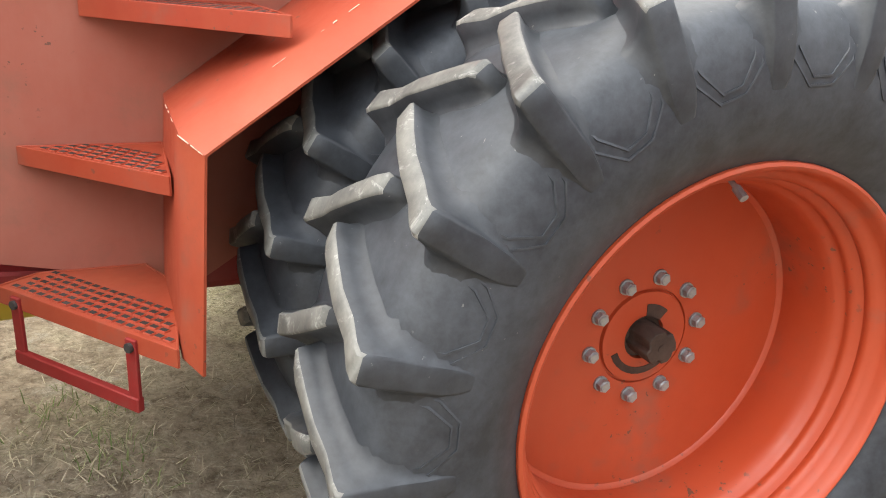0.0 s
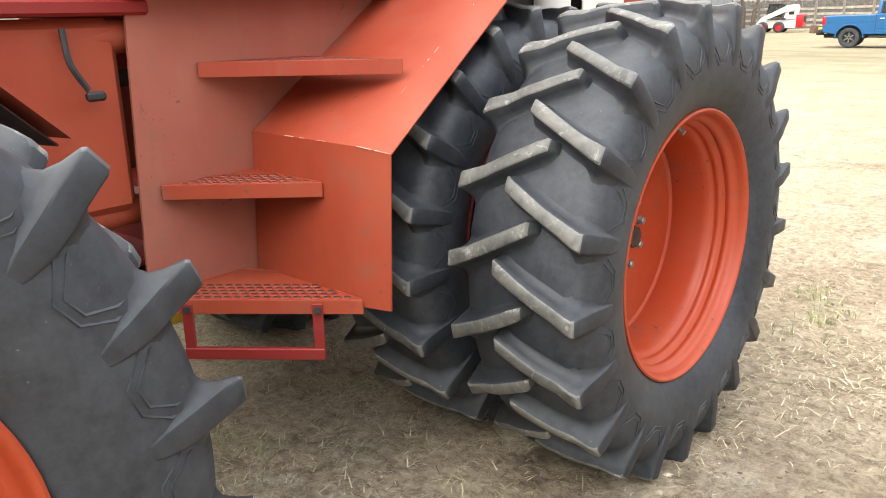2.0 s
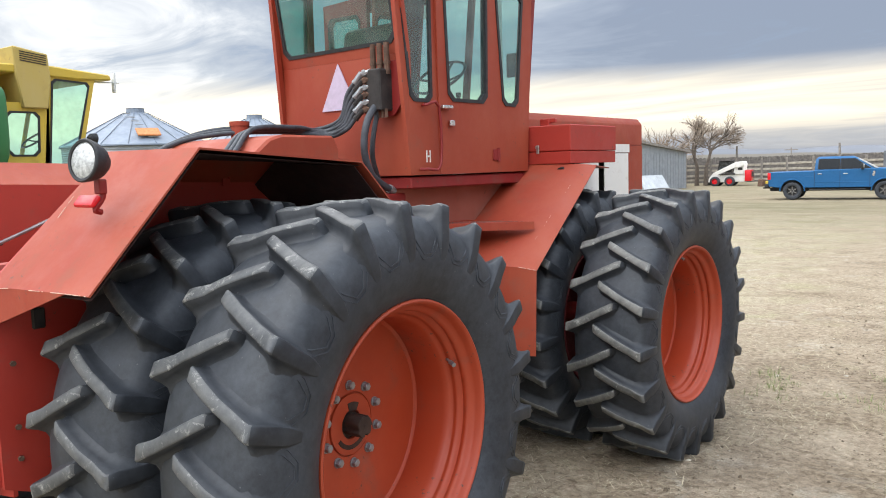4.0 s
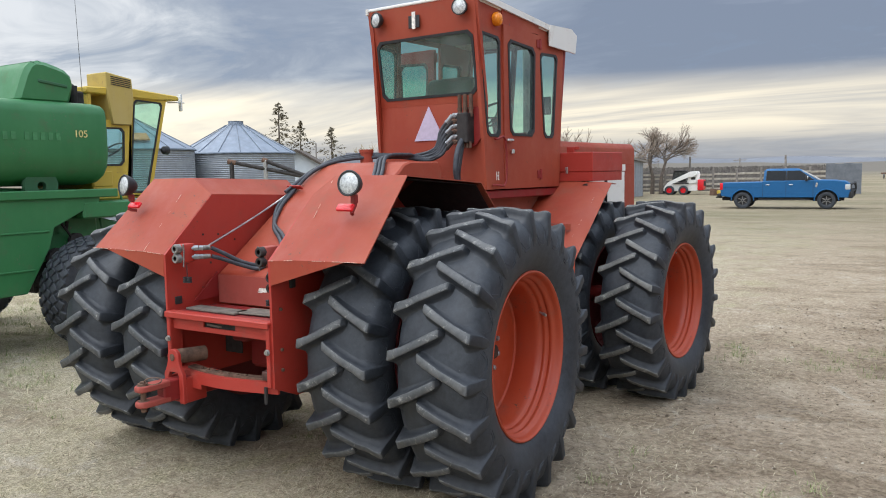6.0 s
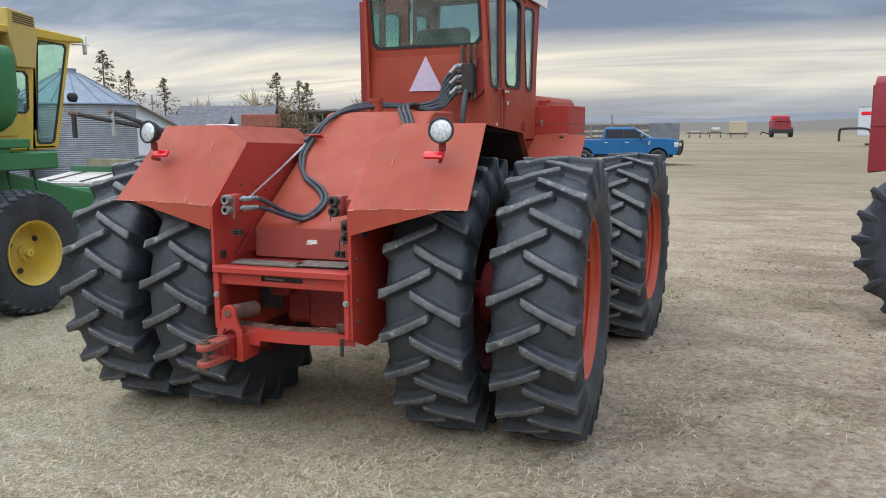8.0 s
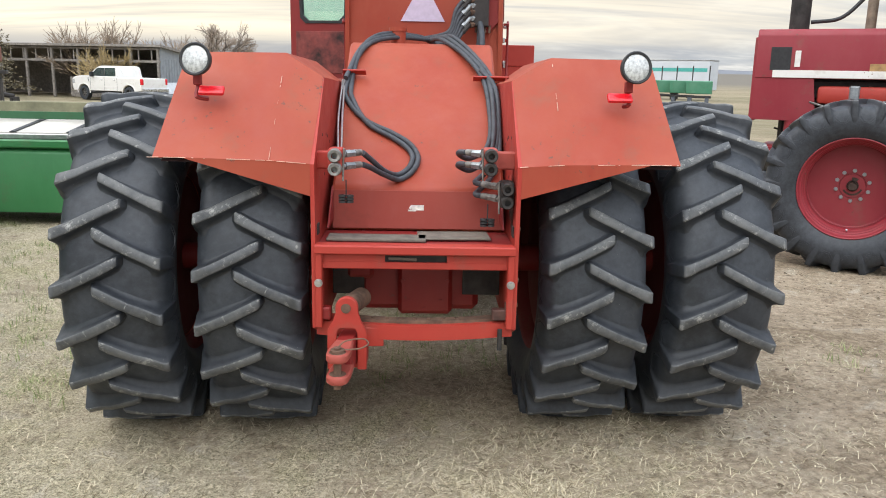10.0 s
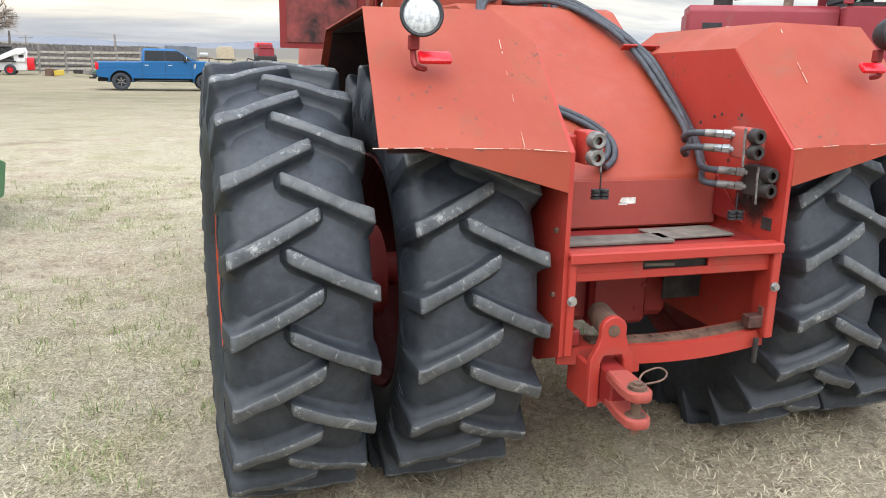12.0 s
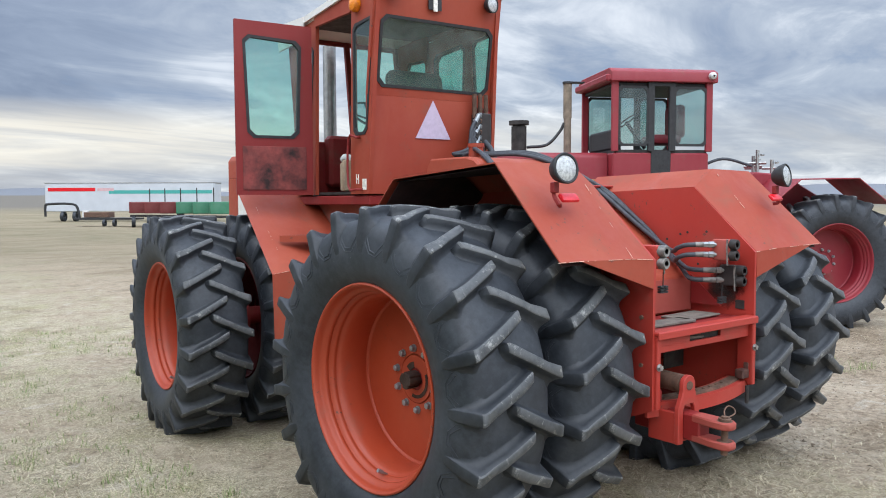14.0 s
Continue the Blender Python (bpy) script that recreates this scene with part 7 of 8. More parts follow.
# ---- skid steer loader ----
sk = thing("skid_steer", "small white skid steer loader with red wheels and rear", "loader", pose(-14.75, 60.8, ground_z(-14.7, 60.8), 0, 0, 184))
part("body", Geo().prism([(-1.62, 0.30), (-1.66, 1.20), (-1.20, 1.26), (-0.62, 0.86), (0.62, 0.72), (0.80, 0.28)], -0.46, 0.46, 1, 0, 0.03), WHITE, sk, "white loader body")
part("engine_cover", Geo().box((-1.86, 0, 0.78), (0.46, 1.24, 0.86), 0.06, seg=2), RED_LENS, sk, "red rear cover")
part("rear_grille", Geo().box((-2.095, 0, 0.88), (0.03, 0.8, 0.40), 0.01), DARK, sk)
cg = part("cage", Geo().prism([(-0.66, 1.05), (-0.62, 1.90), (0.24, 1.88), (0.42, 1.0)], -0.40, 0.40, 1, 0, 0.03), CARGLASS, sk, "dark glazed cage")
part("cage_roof", Geo().box((-0.20, 0, 1.92), (1.0, 0.94, 0.07), 0.03), DARK, cg, "dark roof")
for s in (1, -1):
    part("cage_post", Geo().cyl((-0.64, 0.42 * s, 1.0), (-0.60, 0.42 * s, 1.90), 0.04, seg=8), DARK, cg)
    part("cage_post", Geo().cyl((0.42, 0.42 * s, 0.98), (0.24, 0.42 * s, 1.90), 0.04, seg=8), DARK, cg)
    part("tower", Geo().prism([(-1.55, 0.9), (-1.62, 1.72), (-1.40, 1.86), (-0.90, 1.50), (-0.80, 0.9)], 0.52 * s - 0.04, 0.52 * s + 0.04, 1, 0, 0.02), WHITE, sk, "white rear tower")
    part("lift_arm", Geo().prism([(-1.62, 1.60), (-1.50, 1.88), (-1.05, 1.84), (0.66, 1.02), (0.98, 0.62), (1.04, 0.30), (0.82, 0.30), (0.70, 0.60), (0.45, 0.82), (-1.00, 1.42), (-1.20, 1.38)], 0.64 * s - 0.06, 0.64 * s + 0.06, 1, 0, 0.015), WHITE, sk, "white lift arm")
    part("lift_cylinder", Geo().cyl((-0.95, 0.64 * s, 0.92), (0.05, 0.64 * s, 0.92), 0.06, seg=10).cyl((0.0, 0.64 * s, 0.92), (0.5, 0.64 * s, 0.88), 0.03, seg=8), DARK, sk)
    part("side_vent", Geo().box((-1.30, 0.565 * s, 1.30), (0.34, 0.02, 0.20), 0.006), DARK, sk)
    for x in (-0.55, 0.55):
        w = part("wheel", Geo().lathe([(0.10, 0.22), (0.10, 0.20), (0.04, 0.17), (0.06, 0.01)], 20), RED_LENS, sk, "red wheel", Matrix.Translation((x, 0.66 * s, 0.36)) @ pose(0, 0, 0, 0, 0, 90 * s))
        part("tyre", Geo().lathe([(-0.14, 0.22), (-0.15, 0.30), (-0.12, 0.37), (0.12, 0.37), (0.15, 0.30), (0.14, 0.22)], 24), TYRE, w)
part("tool_plate", Geo().box((1.05, 0, 0.26), (0.08, 1.2, 0.40), 0.02, (0, -12, 0)).cyl((1.1, 0.3, 0.1), (1.35, 0.3, 0.06), 0.03, seg=8), DARK, sk)

# ---- sheds, stacked sheets, corral fence ----
GREYWOOD = plain("silver_grey_old_wood", (0.23, 0.205, 0.18), 0.9, 0, 0.35, 6, 0.3)
GALV = plain("dull_galvanised_sheet", (0.28, 0.30, 0.32), 0.55, 0.2, 0.16, 2.5, 0.1)
BM = pose(-17.6, 50.2, ground_z(-15, 52), 0, 0, -11)
barn = thing("barn", "weathered grey open-fronted barn with sheet metal end", "barn", BM)
part("end_wall", Geo().prism([(0, 0), (0, 3.35), (6.6, 2.65), (6.6, 0)], -0.06, 0.0, 0), GALV, barn, "grey sheet metal end wall")
for k in range(17):
    part("wall_seam", Geo().box((0.012, 0.3 + k * 0.37, 1.32), (0.022, 0.03, 2.6), 0.004), GALV, barn)
part("roof", Geo().prism([(-0.4, 3.55), (-0.4, 3.40), (6.9, 2.62), (6.9, 2.77)], -22, 0.25, 0), GREYWOOD, barn, "low grey shed roof")
part("back_wall", Geo().box((-11, 6.6, 1.32), (22, 0.1, 2.6)), GREYWOOD, barn)
part("far_wall", Geo().box((-22, 3.3, 1.32), (0.1, 6.6, 2.6)), GREYWOOD, barn)
part("front_header", Geo().box((-11, -0.05, 2.45), (22, 0.14, 0.16), 0.01).box((-11, -0.05, 3.28), (22, 0.10, 0.14), 0.01), GREYWOOD, barn)
for k in range(12):
    part("post", Geo().box((-0.15 - 1.95 * k, -0.05, 1.66), (0.16, 0.16, 3.32), 0.01), GREYWOOD, barn, "grey wooden post")
for k in range(23):
    part("slat", Geo().box((-0.6 - 0.95 * k, -0.05, 2.87), (0.08, 0.05, 0.80), 0.004), GREYWOOD, barn)
part("low_boards", Geo().box((-3.5, 0.02, 0.7), (6.5, 0.06, 1.35), 0.01), GREYWOOD, barn)
sheets = thing("sheet_stack", "stack of pale roofing sheets leaning by the barn", "metal sheets", pose(-16.4, 52.6, ground_z(-14, 50), 0, 0, 79))
for k in range(5):
    part("sheet", Geo().box((-1.6 + 0.05 * k, 0.12 * k, 0.55), (3.2, 0.03, 1.25), 0.004, (-32, 0, 0)), plain("pale_sheet", (0.55, 0.57, 0.58), 0.5, 0.3, 0.15, 3) if k == 0 else bpy.data.materials["pale_sheet"], sheets)

fence = thing("corral_fence", "long weathered grey wooden corral fence", "fence")
FA, FB = Vector((-24.0, 60.5)), Vector((-2.4, 71.1))
FL = (FB - FA).length
fd = (FB - FA) / FL
fyaw = math.degrees(math.atan2(fd.y, fd.x))
rnd = random.Random(8)
NP = 13
post_me = Geo().cyl((0, 0, 0), (0, 0, 2.1), 0.09, 0.08, seg=8).mesh("post", GREYWOOD, 40)
tall_me = Geo().cyl((0, 0, 0), (0, 0, 3.1), 0.10, 0.08, seg=8).mesh("post", GREYWOOD, 40)
rail_me = Geo().box((1.08, 0, 0), (2.16, 0.05, 0.17), 0.01).mesh("rail", plain("pale_weathered_rails", (0.36, 0.32, 0.26), 0.9, 0, 0.35, 3, 0.2), 40)
for k in range(NP):
    p = FA + fd * (FL * k / (NP - 1))
    z = ground_z(p.x, p.y)
    part("post", tall_me if k % 4 == 1 else post_me, None, fence, "", pose(p.x, p.y, z, rnd.uniform(-2, 2), rnd.uniform(-2, 2), 0))
    if k < NP - 1:
        for r in range(4):
            part("rail", rail_me, None, fence, "", pose(p.x, p.y, z + 0.35 + 0.42 * r + rnd.uniform(-0.05, 0.05), 0, rnd.uniform(-1.2, 1.2), fyaw) @ Matrix.Diagonal((FL / (NP - 1) / 2.16, 1, 1, 1)))
slats = Geo()
for k in range(270):
    p = FA + fd * (FL * (k + 0.5) / 270) + Vector((-fd.y, fd.x)) * 5.5
    h = 2.2 + rnd.uniform(-0.06, 0.06)
    slats.box((p.x, p.y, ground_z(p.x, p.y) + h / 2), (0.088, 0.03, h), 0, (0, rnd.uniform(-1.0, 1.0), fyaw))
for z in (0.6, 1.7):
    c = (FA + FB) / 2 + Vector((-fd.y, fd.x)) * 5.45
    slats.box((c.x, c.y, z - 0.3), (FL, 0.05, 0.12), 0, (0, 0, fyaw))
thing("windbreak_fence", "tall grey slatted windbreak behind the corral", "fence", kind="stuff", geo=slats, mats=plain("dark_grey_slats", (0.135, 0.12, 0.108), 0.9, 0, 0.4, 5, 0.2))
cl = thing("scrap_heap", "low heap of scrap iron and boards by the fence", "scrap")
for k in range(9):
    part("scrap", Geo().box((-11.5 + 0.8 * k + rnd.uniform(-0.3, 0.3), 58.5 + rnd.uniform(-0.6, 0.6), -0.05 + rnd.uniform(0, 0.2)), (rnd.uniform(0.5, 1.4), rnd.uniform(0.2, 0.6), rnd.uniform(0.2, 0.6)), 0.03, (0, rnd.uniform(-9, 9), rnd.uniform(0, 90))), [RUST, YELLOW, DARK, GREYWOOD, GREEN_DK][k % 5], cl)
for x, y in ((-30.2, 157.0),):
    up_ = thing("utility_pole", "distant wooden utility pole", "utility pole", pose(x, y, ground_z(x, y)))
    part("pole", Geo().cyl((0, 0, 0), (0, 0, 3.9), 0.13, 0.10, seg=8), GREYWOOD, up_)
    part("cross_arm", Geo().box((0, 0, 3.5), (2.4, 0.14, 0.16)), GREYWOOD, up_)

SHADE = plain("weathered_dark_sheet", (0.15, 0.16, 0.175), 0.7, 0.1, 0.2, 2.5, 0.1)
pan = thing("sheet_windbreak", "grey sheet metal windbreak panels at the corral end", "windbreak", pose(0, 0, 0))
for k in range(4):
    px, py = -3.5 + 0.56 * k, 60.4 + 0.25 * k
    part("panel", Geo().box((px, py, ground_z(px, py) + 1.15), (0.64, 0.05, 2.3 - 0.08 * (k % 2)), 0.01, (0, 0, 24)), SHADE, pan)

# ---- far implements on the open ground ----
def wheel_at(parent, x, y, r, w=0.2):
    part("wheel", Geo().lathe([(-w / 2, r * 0.5), (-w / 2, r * 0.95), (0, r), (w / 2, r * 0.95), (w / 2, r * 0.5), (0, r * 0.45)], 20, closed=True), TYRE, parent, "", Matrix.Translation((x, y, r)))


rc = thing("far_combine", "dark red combine far across the field", "combine", pose(9.9, 142, ground_z(9, 142), 0, 0, 8))
part("body", Geo().box((0, 0, 2.0), (2.8, 4, 1.6), 0.1).box((0, -1.6, 3.0), (2.2, 1.2, 0.8), 0.1), MAROON, rc)
part("grain_tank", Geo().box((0, 0.4, 3.2), (2.6, 2.2, 0.8), 0.1), RED_LENS, rc)
part("front", Geo().box((0, -2.1, 1.0), (3.4, 0.6, 0.7), 0.05), DARK, rc)
for x in (-1.5, 1.5):
    wheel_at(rc, x, -1.2, 0.85, 0.6)
wg = thing("tank_wagon", "tan covered wagon standing far off", "wagon", pose(3.3, 139, ground_z(3, 139), 0, 0, 0) @ Matrix.Diagonal((0.6, 0.8, 0.80, 1)))
part("tank", Geo().prism([(-2.4, 0.9), (-2.5, 2.6), (-2.0, 3.4), (1.6, 3.5), (2.3, 2.9), (2.4, 0.9)], -1.1, 1.1, 1, 0, 0.1), plain("tan_canvas", (0.40, 0.33, 0.23), 0.8, 0, 0.2, 3), wg)
part("frame", Geo().box((0, 0, 0.75), (5.6, 1.6, 0.2)), DARK, wg)
for x in (-1.9, 1.9):
    wheel_at(wg, x, -1.0, 0.45)
for i, (x, y, h) in enumerate(((-3.5, 135.5, 0.35), (-0.3, 137.0, 1.0))):
    tr = thing("flat_trailer", "small dark farm trailer standing far off", "trailer", pose(x, y, ground_z(x, y)) @ Matrix.Diagonal((0.72, 0.8, 0.9, 1)), "distant trailers")
    part("bed", Geo().box((0, 0, 0.9), (3.6, 1.8, 0.25), 0.02), RUST, tr)
    part("load", Geo().box((0.1, 0, 0.9 + h / 2), (2.0, 1.4, h), 0.25, seg=2), plain("grey_load", (0.3, 0.32, 0.34), 0.7) if i == 0 else STEEL, tr)
    part("drawbar", Geo().cyl((1.8, 0, 0.9), (2.9, 0, 0.7), 0.06, seg=8), DARK, tr)
    for xx in (-1.2, 1.2):
        wheel_at(tr, xx, -0.9, 0.42)
rk = thing("hay_rake", "small implement lying far off in the field", "farm implement", pose(8.0, 141, ground_z(8, 141)))
part("beam", Geo().cyl((-0.9, 0, 0.9), (1.0, 0, 0.35), 0.10, seg=8).cyl((-0.9, 0, 0.9), (-1.2, 0, 0.3), 0.08, seg=8), DARK, rk)
wheel_at(rk, 0.7, -0.3, 0.35)

# ---- white road trailer and row of drills ----
semi = thing("road_trailer", "long white box trailer with red and teal stripes", "trailer", pose(20.9, 76.9, ground_z(22, 75), 0, 0, -38.2))
part("box", Geo().box((0, 0, 2.35), (16.4, 2.5, 2.75), 0.05), plain("white_trailer_sheet", (0.50, 0.52, 0.55), 0.4, 0, 0.06, 1), semi, "white box body")
part("red_stripe", Geo().box((-5.6, -1.256, 3.10), (4.6, 0.012, 0.34)), RED_LENS, semi, "red stripe")
part("teal_stripe", Geo().box((3.0, -1.256, 2.85), (10.0, 0.012, 0.34)), plain("teal_stripe_paint", (0.06, 0.33, 0.29), 0.5), semi, "teal stripe")
part("letter_bar", Geo().box((-2.3, -1.257, 3.10), (1.6, 0.012, 0.28)), plain("grey_red_letters", (0.55, 0.35, 0.36), 0.5), semi)
part("top_rail", Geo().box((0, 0, 3.75), (16.5, 2.56, 0.08), 0.01), STEEL, semi)
for x in (-6.6, -5.4):
    wheel_at(semi, x, -0.95, 0.5, 0.3)
part("landing_gear", Geo().box((4.5, 0, 0.55), (0.15, 1.8, 1.0)), DARK, semi)
gn = thing("gooseneck_trailer", "black gooseneck flatbed trailer on the grass", "trailer", pose(12.3, 63.1, ground_z(12, 63), 0, 0, -38) @ Matrix.Scale(0.70, 4))
part("neck", Geo().tube([(-3.6, 0, 1.1), (-3.6, 0, 2.2), (-3.2, 0, 2.5), (-0.6, 0, 2.5), (0.0, 0, 2.0), (0.2, 0, 0.9)], 0.14, 8, smooth=3), BLACK, gn, "black gooseneck")
part("bed", Geo().box((3.5, 0, 0.85), (7.0, 2.2, 0.22), 0.02), BLACK, gn)
part("load", Geo().box((2.4, 0, 1.3), (2.8, 1.6, 0.6), 0.05), RUST, gn, "brown load")
part("white_tank", Geo().lathe([(-0.4, 0.05), (-0.38, 0.35), (0.38, 0.35), (0.4, 0.05)], 18, 2, (1.0, -0.3, 1.4)), WHITE, gn)
for x in (3.4, 4.5):
    wheel_at(gn, x, -1.05, 0.4, 0.25)
REDF = painted("faded_red_drill_paint", (0.17, 0.028, 0.03), (0.22, 0.07, 0.065), wear=0.6)
TEAL = painted("faded_green_drill_paint", (0.05, 0.21, 0.12), (0.13, 0.29, 0.20), wear=0.6)
p0, p1 = Vector((15.6, 58.0)), Vector((18.4, 49.4))
for k in range(6):
    p = p0.lerp(p1, k / 5)
    c = REDF if k < 3 else TEAL
    dr = thing("grain_drill", "old faded red grain drill in a row" if k < 3 else "old faded green grain drill in a row", "grain drill", pose(p.x, p.y, ground_z(p.x, p.y), 0, 0, -20), "row of grain drills")
    part("hopper", Geo().prism([(-0.55, 1.05), (-0.7, 1.9), (0.7, 1.9), (0.55, 1.05)], -0.85, 0.85, 0, 0, 0.04), c, dr)
    part("frame", Geo().box((0, 0, 0.85), (1.6, 1.2, 0.15), 0.02), DARK, dr)
    part("marker_arm", Geo().cyl((0.6, 0, 1.8), (0.6, 0.1, 2.9), 0.04, seg=8), DARK, dr)
    for x in (-0.55, 0.55):
        wheel_at(dr, x, -0.6, 0.42, 0.25)
# green tractor hood far beyond the maroon one
gt = thing("green_tractor", "distant green tractor with a yellow stripe", "tractor", pose(15.5, 24.5, ground_z(15, 24), 0, 0, 40))
part("hood", Geo().box((0, 0, 1.55), (1.0, 2.6, 0.9), 0.08), plain("bright_green_paint", (0.03, 0.30, 0.08), 0.4), gt)
part("stripe", Geo().box((0, 0, 1.62), (1.02, 2.4, 0.12), 0.01), YELLOW, gt)
part("stack", Geo().cyl((0, 0.3, 2.0), (0, 0.3, 2.7), 0.06, seg=12), DARK, gt)
part("cab", Geo().box((0, -1.6, 2.1), (1.4, 1.3, 1.6), 0.08), WHITE, gt)
for y, r in ((0.9, 0.55), (-1.5, 0.85)):
    for x in (-0.9, 0.9):
        wheel_at(gt, x, y, r, 0.4)


# ---- grain bins ----
def grain_bin(x, y, r, h, top, label):
    z0 = ground_z(x, y)
    b = thing("grain_bin", label, "grain bin", pose(x, y, z0), "grain bins")
    prof = []
    n = int(h / 0.085)
    for i in range(n + 1):
        z = h * i / n
        prof += [(z, r + 0.020), (z + h / n * 0.5, r - 0.006)] if i < n else [(z, r + 0.02)]
    part("wall", Geo().lathe(prof, 56, 2), GALV, b, "corrugated galvanised wall", None, 25)
    part("roof", Geo().lathe([(h - 0.04, r + 0.10), (h + 0.01, r + 0.09), (top - 0.18, 0.42), (top - 0.16, 0.36), (top, 0.34), (top + 0.02, 0.36), (top + 0.03, 0.01)], 56, 2), ROOFM, b, "conical ribbed roof", None, 25)
    for k in range(18):
        a = 2 * math.pi * k / 18
        d = Vector((math.cos(a), math.sin(a), 0))
        part("roof_rib", Geo().cyl(d * (r + 0.06) + Vector((0, 0, h + 0.04)), d * 0.45 + Vector((0, 0, top - 0.15)), 0.014, seg=6), RIBM, b)
    return b


ROOFM = plain("dull_roof_sheet", (0.19, 0.225, 0.275), 0.6, 0.1, 0.15, 2.5)
RIBM = plain("dull_roof_rib", (0.13, 0.155, 0.19), 0.55, 0.2, 0.15, 4)
grain_bin(-24.6, 22.4, 2.65, 3.15, 4.65, "round corrugated steel grain bin with a conical roof")
ob = grain_bin(-25.4, 16.9, 2.8, 3.25, 4.75, "round corrugated steel grain bin with roof ladder rungs")
part("roof_hatch", Geo().box((2.10, -0.90, 3.72), (0.60, 0.85, 0.07), 0.02, (0, 28, -23)), plain("orange_rust_hatch", (0.52, 0.20, 0.07), 0.8), ob, "rusty roof hatch")
for k in range(7):
    part("rung", Geo().box((0.55 + 0.29 * k, -0.75 - 0.02 * k, 4.52 - 0.165 * k), (0.03, 0.32, 0.03), 0.0), STEEL, ob)
# auger pipes that stand before the bin with hanging spouts
for i, (a, b) in enumerate((((-18.8, 16.6, 2.46), (-16.5, 17.5, 1.96)), ((-17.57, 17.1, 2.50), (-16.2, 17.6, 1.96)))):
    au = thing("grain_auger", "long dark grain auger pipe on a stand", "grain auger", None, "augers")
    a, b = Vector(a), Vector(b)
    low = a + (b - a) * (3.0 if i == 0 else 3.6)
    part("pipe", Geo().cyl(a, low, 0.075, seg=14), DARK, au)
    part("pipe_end", Geo().cyl(a - (b - a) * 0.03, a + (b - a) * 0.10, 0.095, seg=14), RUST, au)
    part("spout", Geo().box((a.x + 0.08, a.y, a.z - 0.42), (0.15, 0.12, 0.85), 0.02), STEEL if i else DARK, au)
    part("leg", Geo().box((low.x, low.y, low.z / 2 - 0.06), (0.10, 0.4, low.z + 0.1), 0.01), DARK, au)

# ---- houses behind the bins ----
def house(x, y, yaw, L, W, h, rise, wall, roof, label):
    b = thing("house", label, "house", pose(x, y, ground_z(x, y), 0, 0, yaw), "distant houses")
    part("wall", Geo().prism([(-W / 2, 0), (-W / 2, h), (0, h + rise), (W / 2, h), (W / 2, 0)], -L / 2, L / 2, 0), wall, b)
    for s in (1, -1):
        part("roof", Geo().prism([(-0.0, h + rise + 0.14), (s * (W / 2 + 0.4), h - 0.25 * rise / (W / 2) * 1.6 + 0.1), (s * (W / 2 + 0.4), h - 0.25 * rise / (W / 2) * 1.6 - 0.04), (0, h + rise)], -L / 2 - 0.4, L / 2 + 0.4, 0), roof, b)
    for k in range(3):
        xw = -L / 2 + L * (k + 0.5) / 3
        for s in (1, -1):
            w = part("window", Geo().box((xw, s * (W / 2 + 0.01), h * 0.55), (1.1, 0.06, 1.0), 0.01), WHITE, b)
            part("pane", Geo().box((xw, s * (W / 2 + 0.035), h * 0.55), (0.9, 0.04, 0.8)), CARGLASS, w)
    return b


PALE = plain("pale_blue_siding", (0.50, 0.54, 0.57), 0.7, 0, 0.08, 2)
BROWNROOF = plain("brown_shingles", (0.085, 0.066, 0.052), 0.9, 0, 0.3, 3)
GREYROOF = plain("grey_shingles", (0.12, 0.12, 0.13), 0.9, 0, 0.3, 3)
house(-30.4, 33.2, 127, 6.0, 4.2, 2.3, 1.2, PALE, BROWNROOF, "low house with a brown shingle roof")
house(-29.4, 37.4, 22, 3.6, 3.6, 1.9, 0.9, PALE, GREYROOF, "small pale house with a grey roof")
house(-32.2, 45.0, 25, 6.0, 5.0, 2.2, 1.4, GREYWOOD, GREYROOF, "grey house behind bare trees")
yl = thing("yard_light", "tall yard light on a thin pole", "yard light", pose(-29.9, 34.0, ground_z(-30, 34)))
part("pole", Geo().cyl((0, 0, 0), (0, 0, 4.1), 0.05, 0.04, seg=8), GREYWOOD, yl)
part("arm", Geo().tube([(0, 0, 4.05), (-0.25, 0, 4.2), (-0.55, 0, 4.18)], 0.025, 6), STEEL, yl)
part("lamp_head", Geo().box((-0.65, 0, 4.15), (0.28, 0.16, 0.10), 0.03), STEEL, yl)
mk = thing("spray_tank", "rusty red box and pale tank on a farm trailer", "tank trailer", pose(-11.9, 17.5, ground_z(-12, 17), 0, 0, 22))
part("box", Geo().box((0, 0, 2.28), (1.15, 0.7, 0.42), 0.03), plain("brick_red_box", (0.22, 0.07, 0.045), 0.7), mk)
part("tank", Geo().lathe([(-0.55, 0.02), (-0.5, 0.15), (0.5, 0.15), (0.55, 0.02)], 20, 0, (-1.25, 0, 2.02)), WHITE, mk, "pale tank")
part("frame", Geo().box((-0.6, 0, 1.80), (2.6, 0.7, 0.10), 0.01).box((-1.5, 0, 1.1), (0.08, 0.6, 1.4), 0.01).box((0.5, 0, 1.1), (0.08, 0.6, 1.4), 0.01), DARK, mk)
for x in (-1.5, 0.5):
    wheel_at(mk, x, -0.4, 0.4)


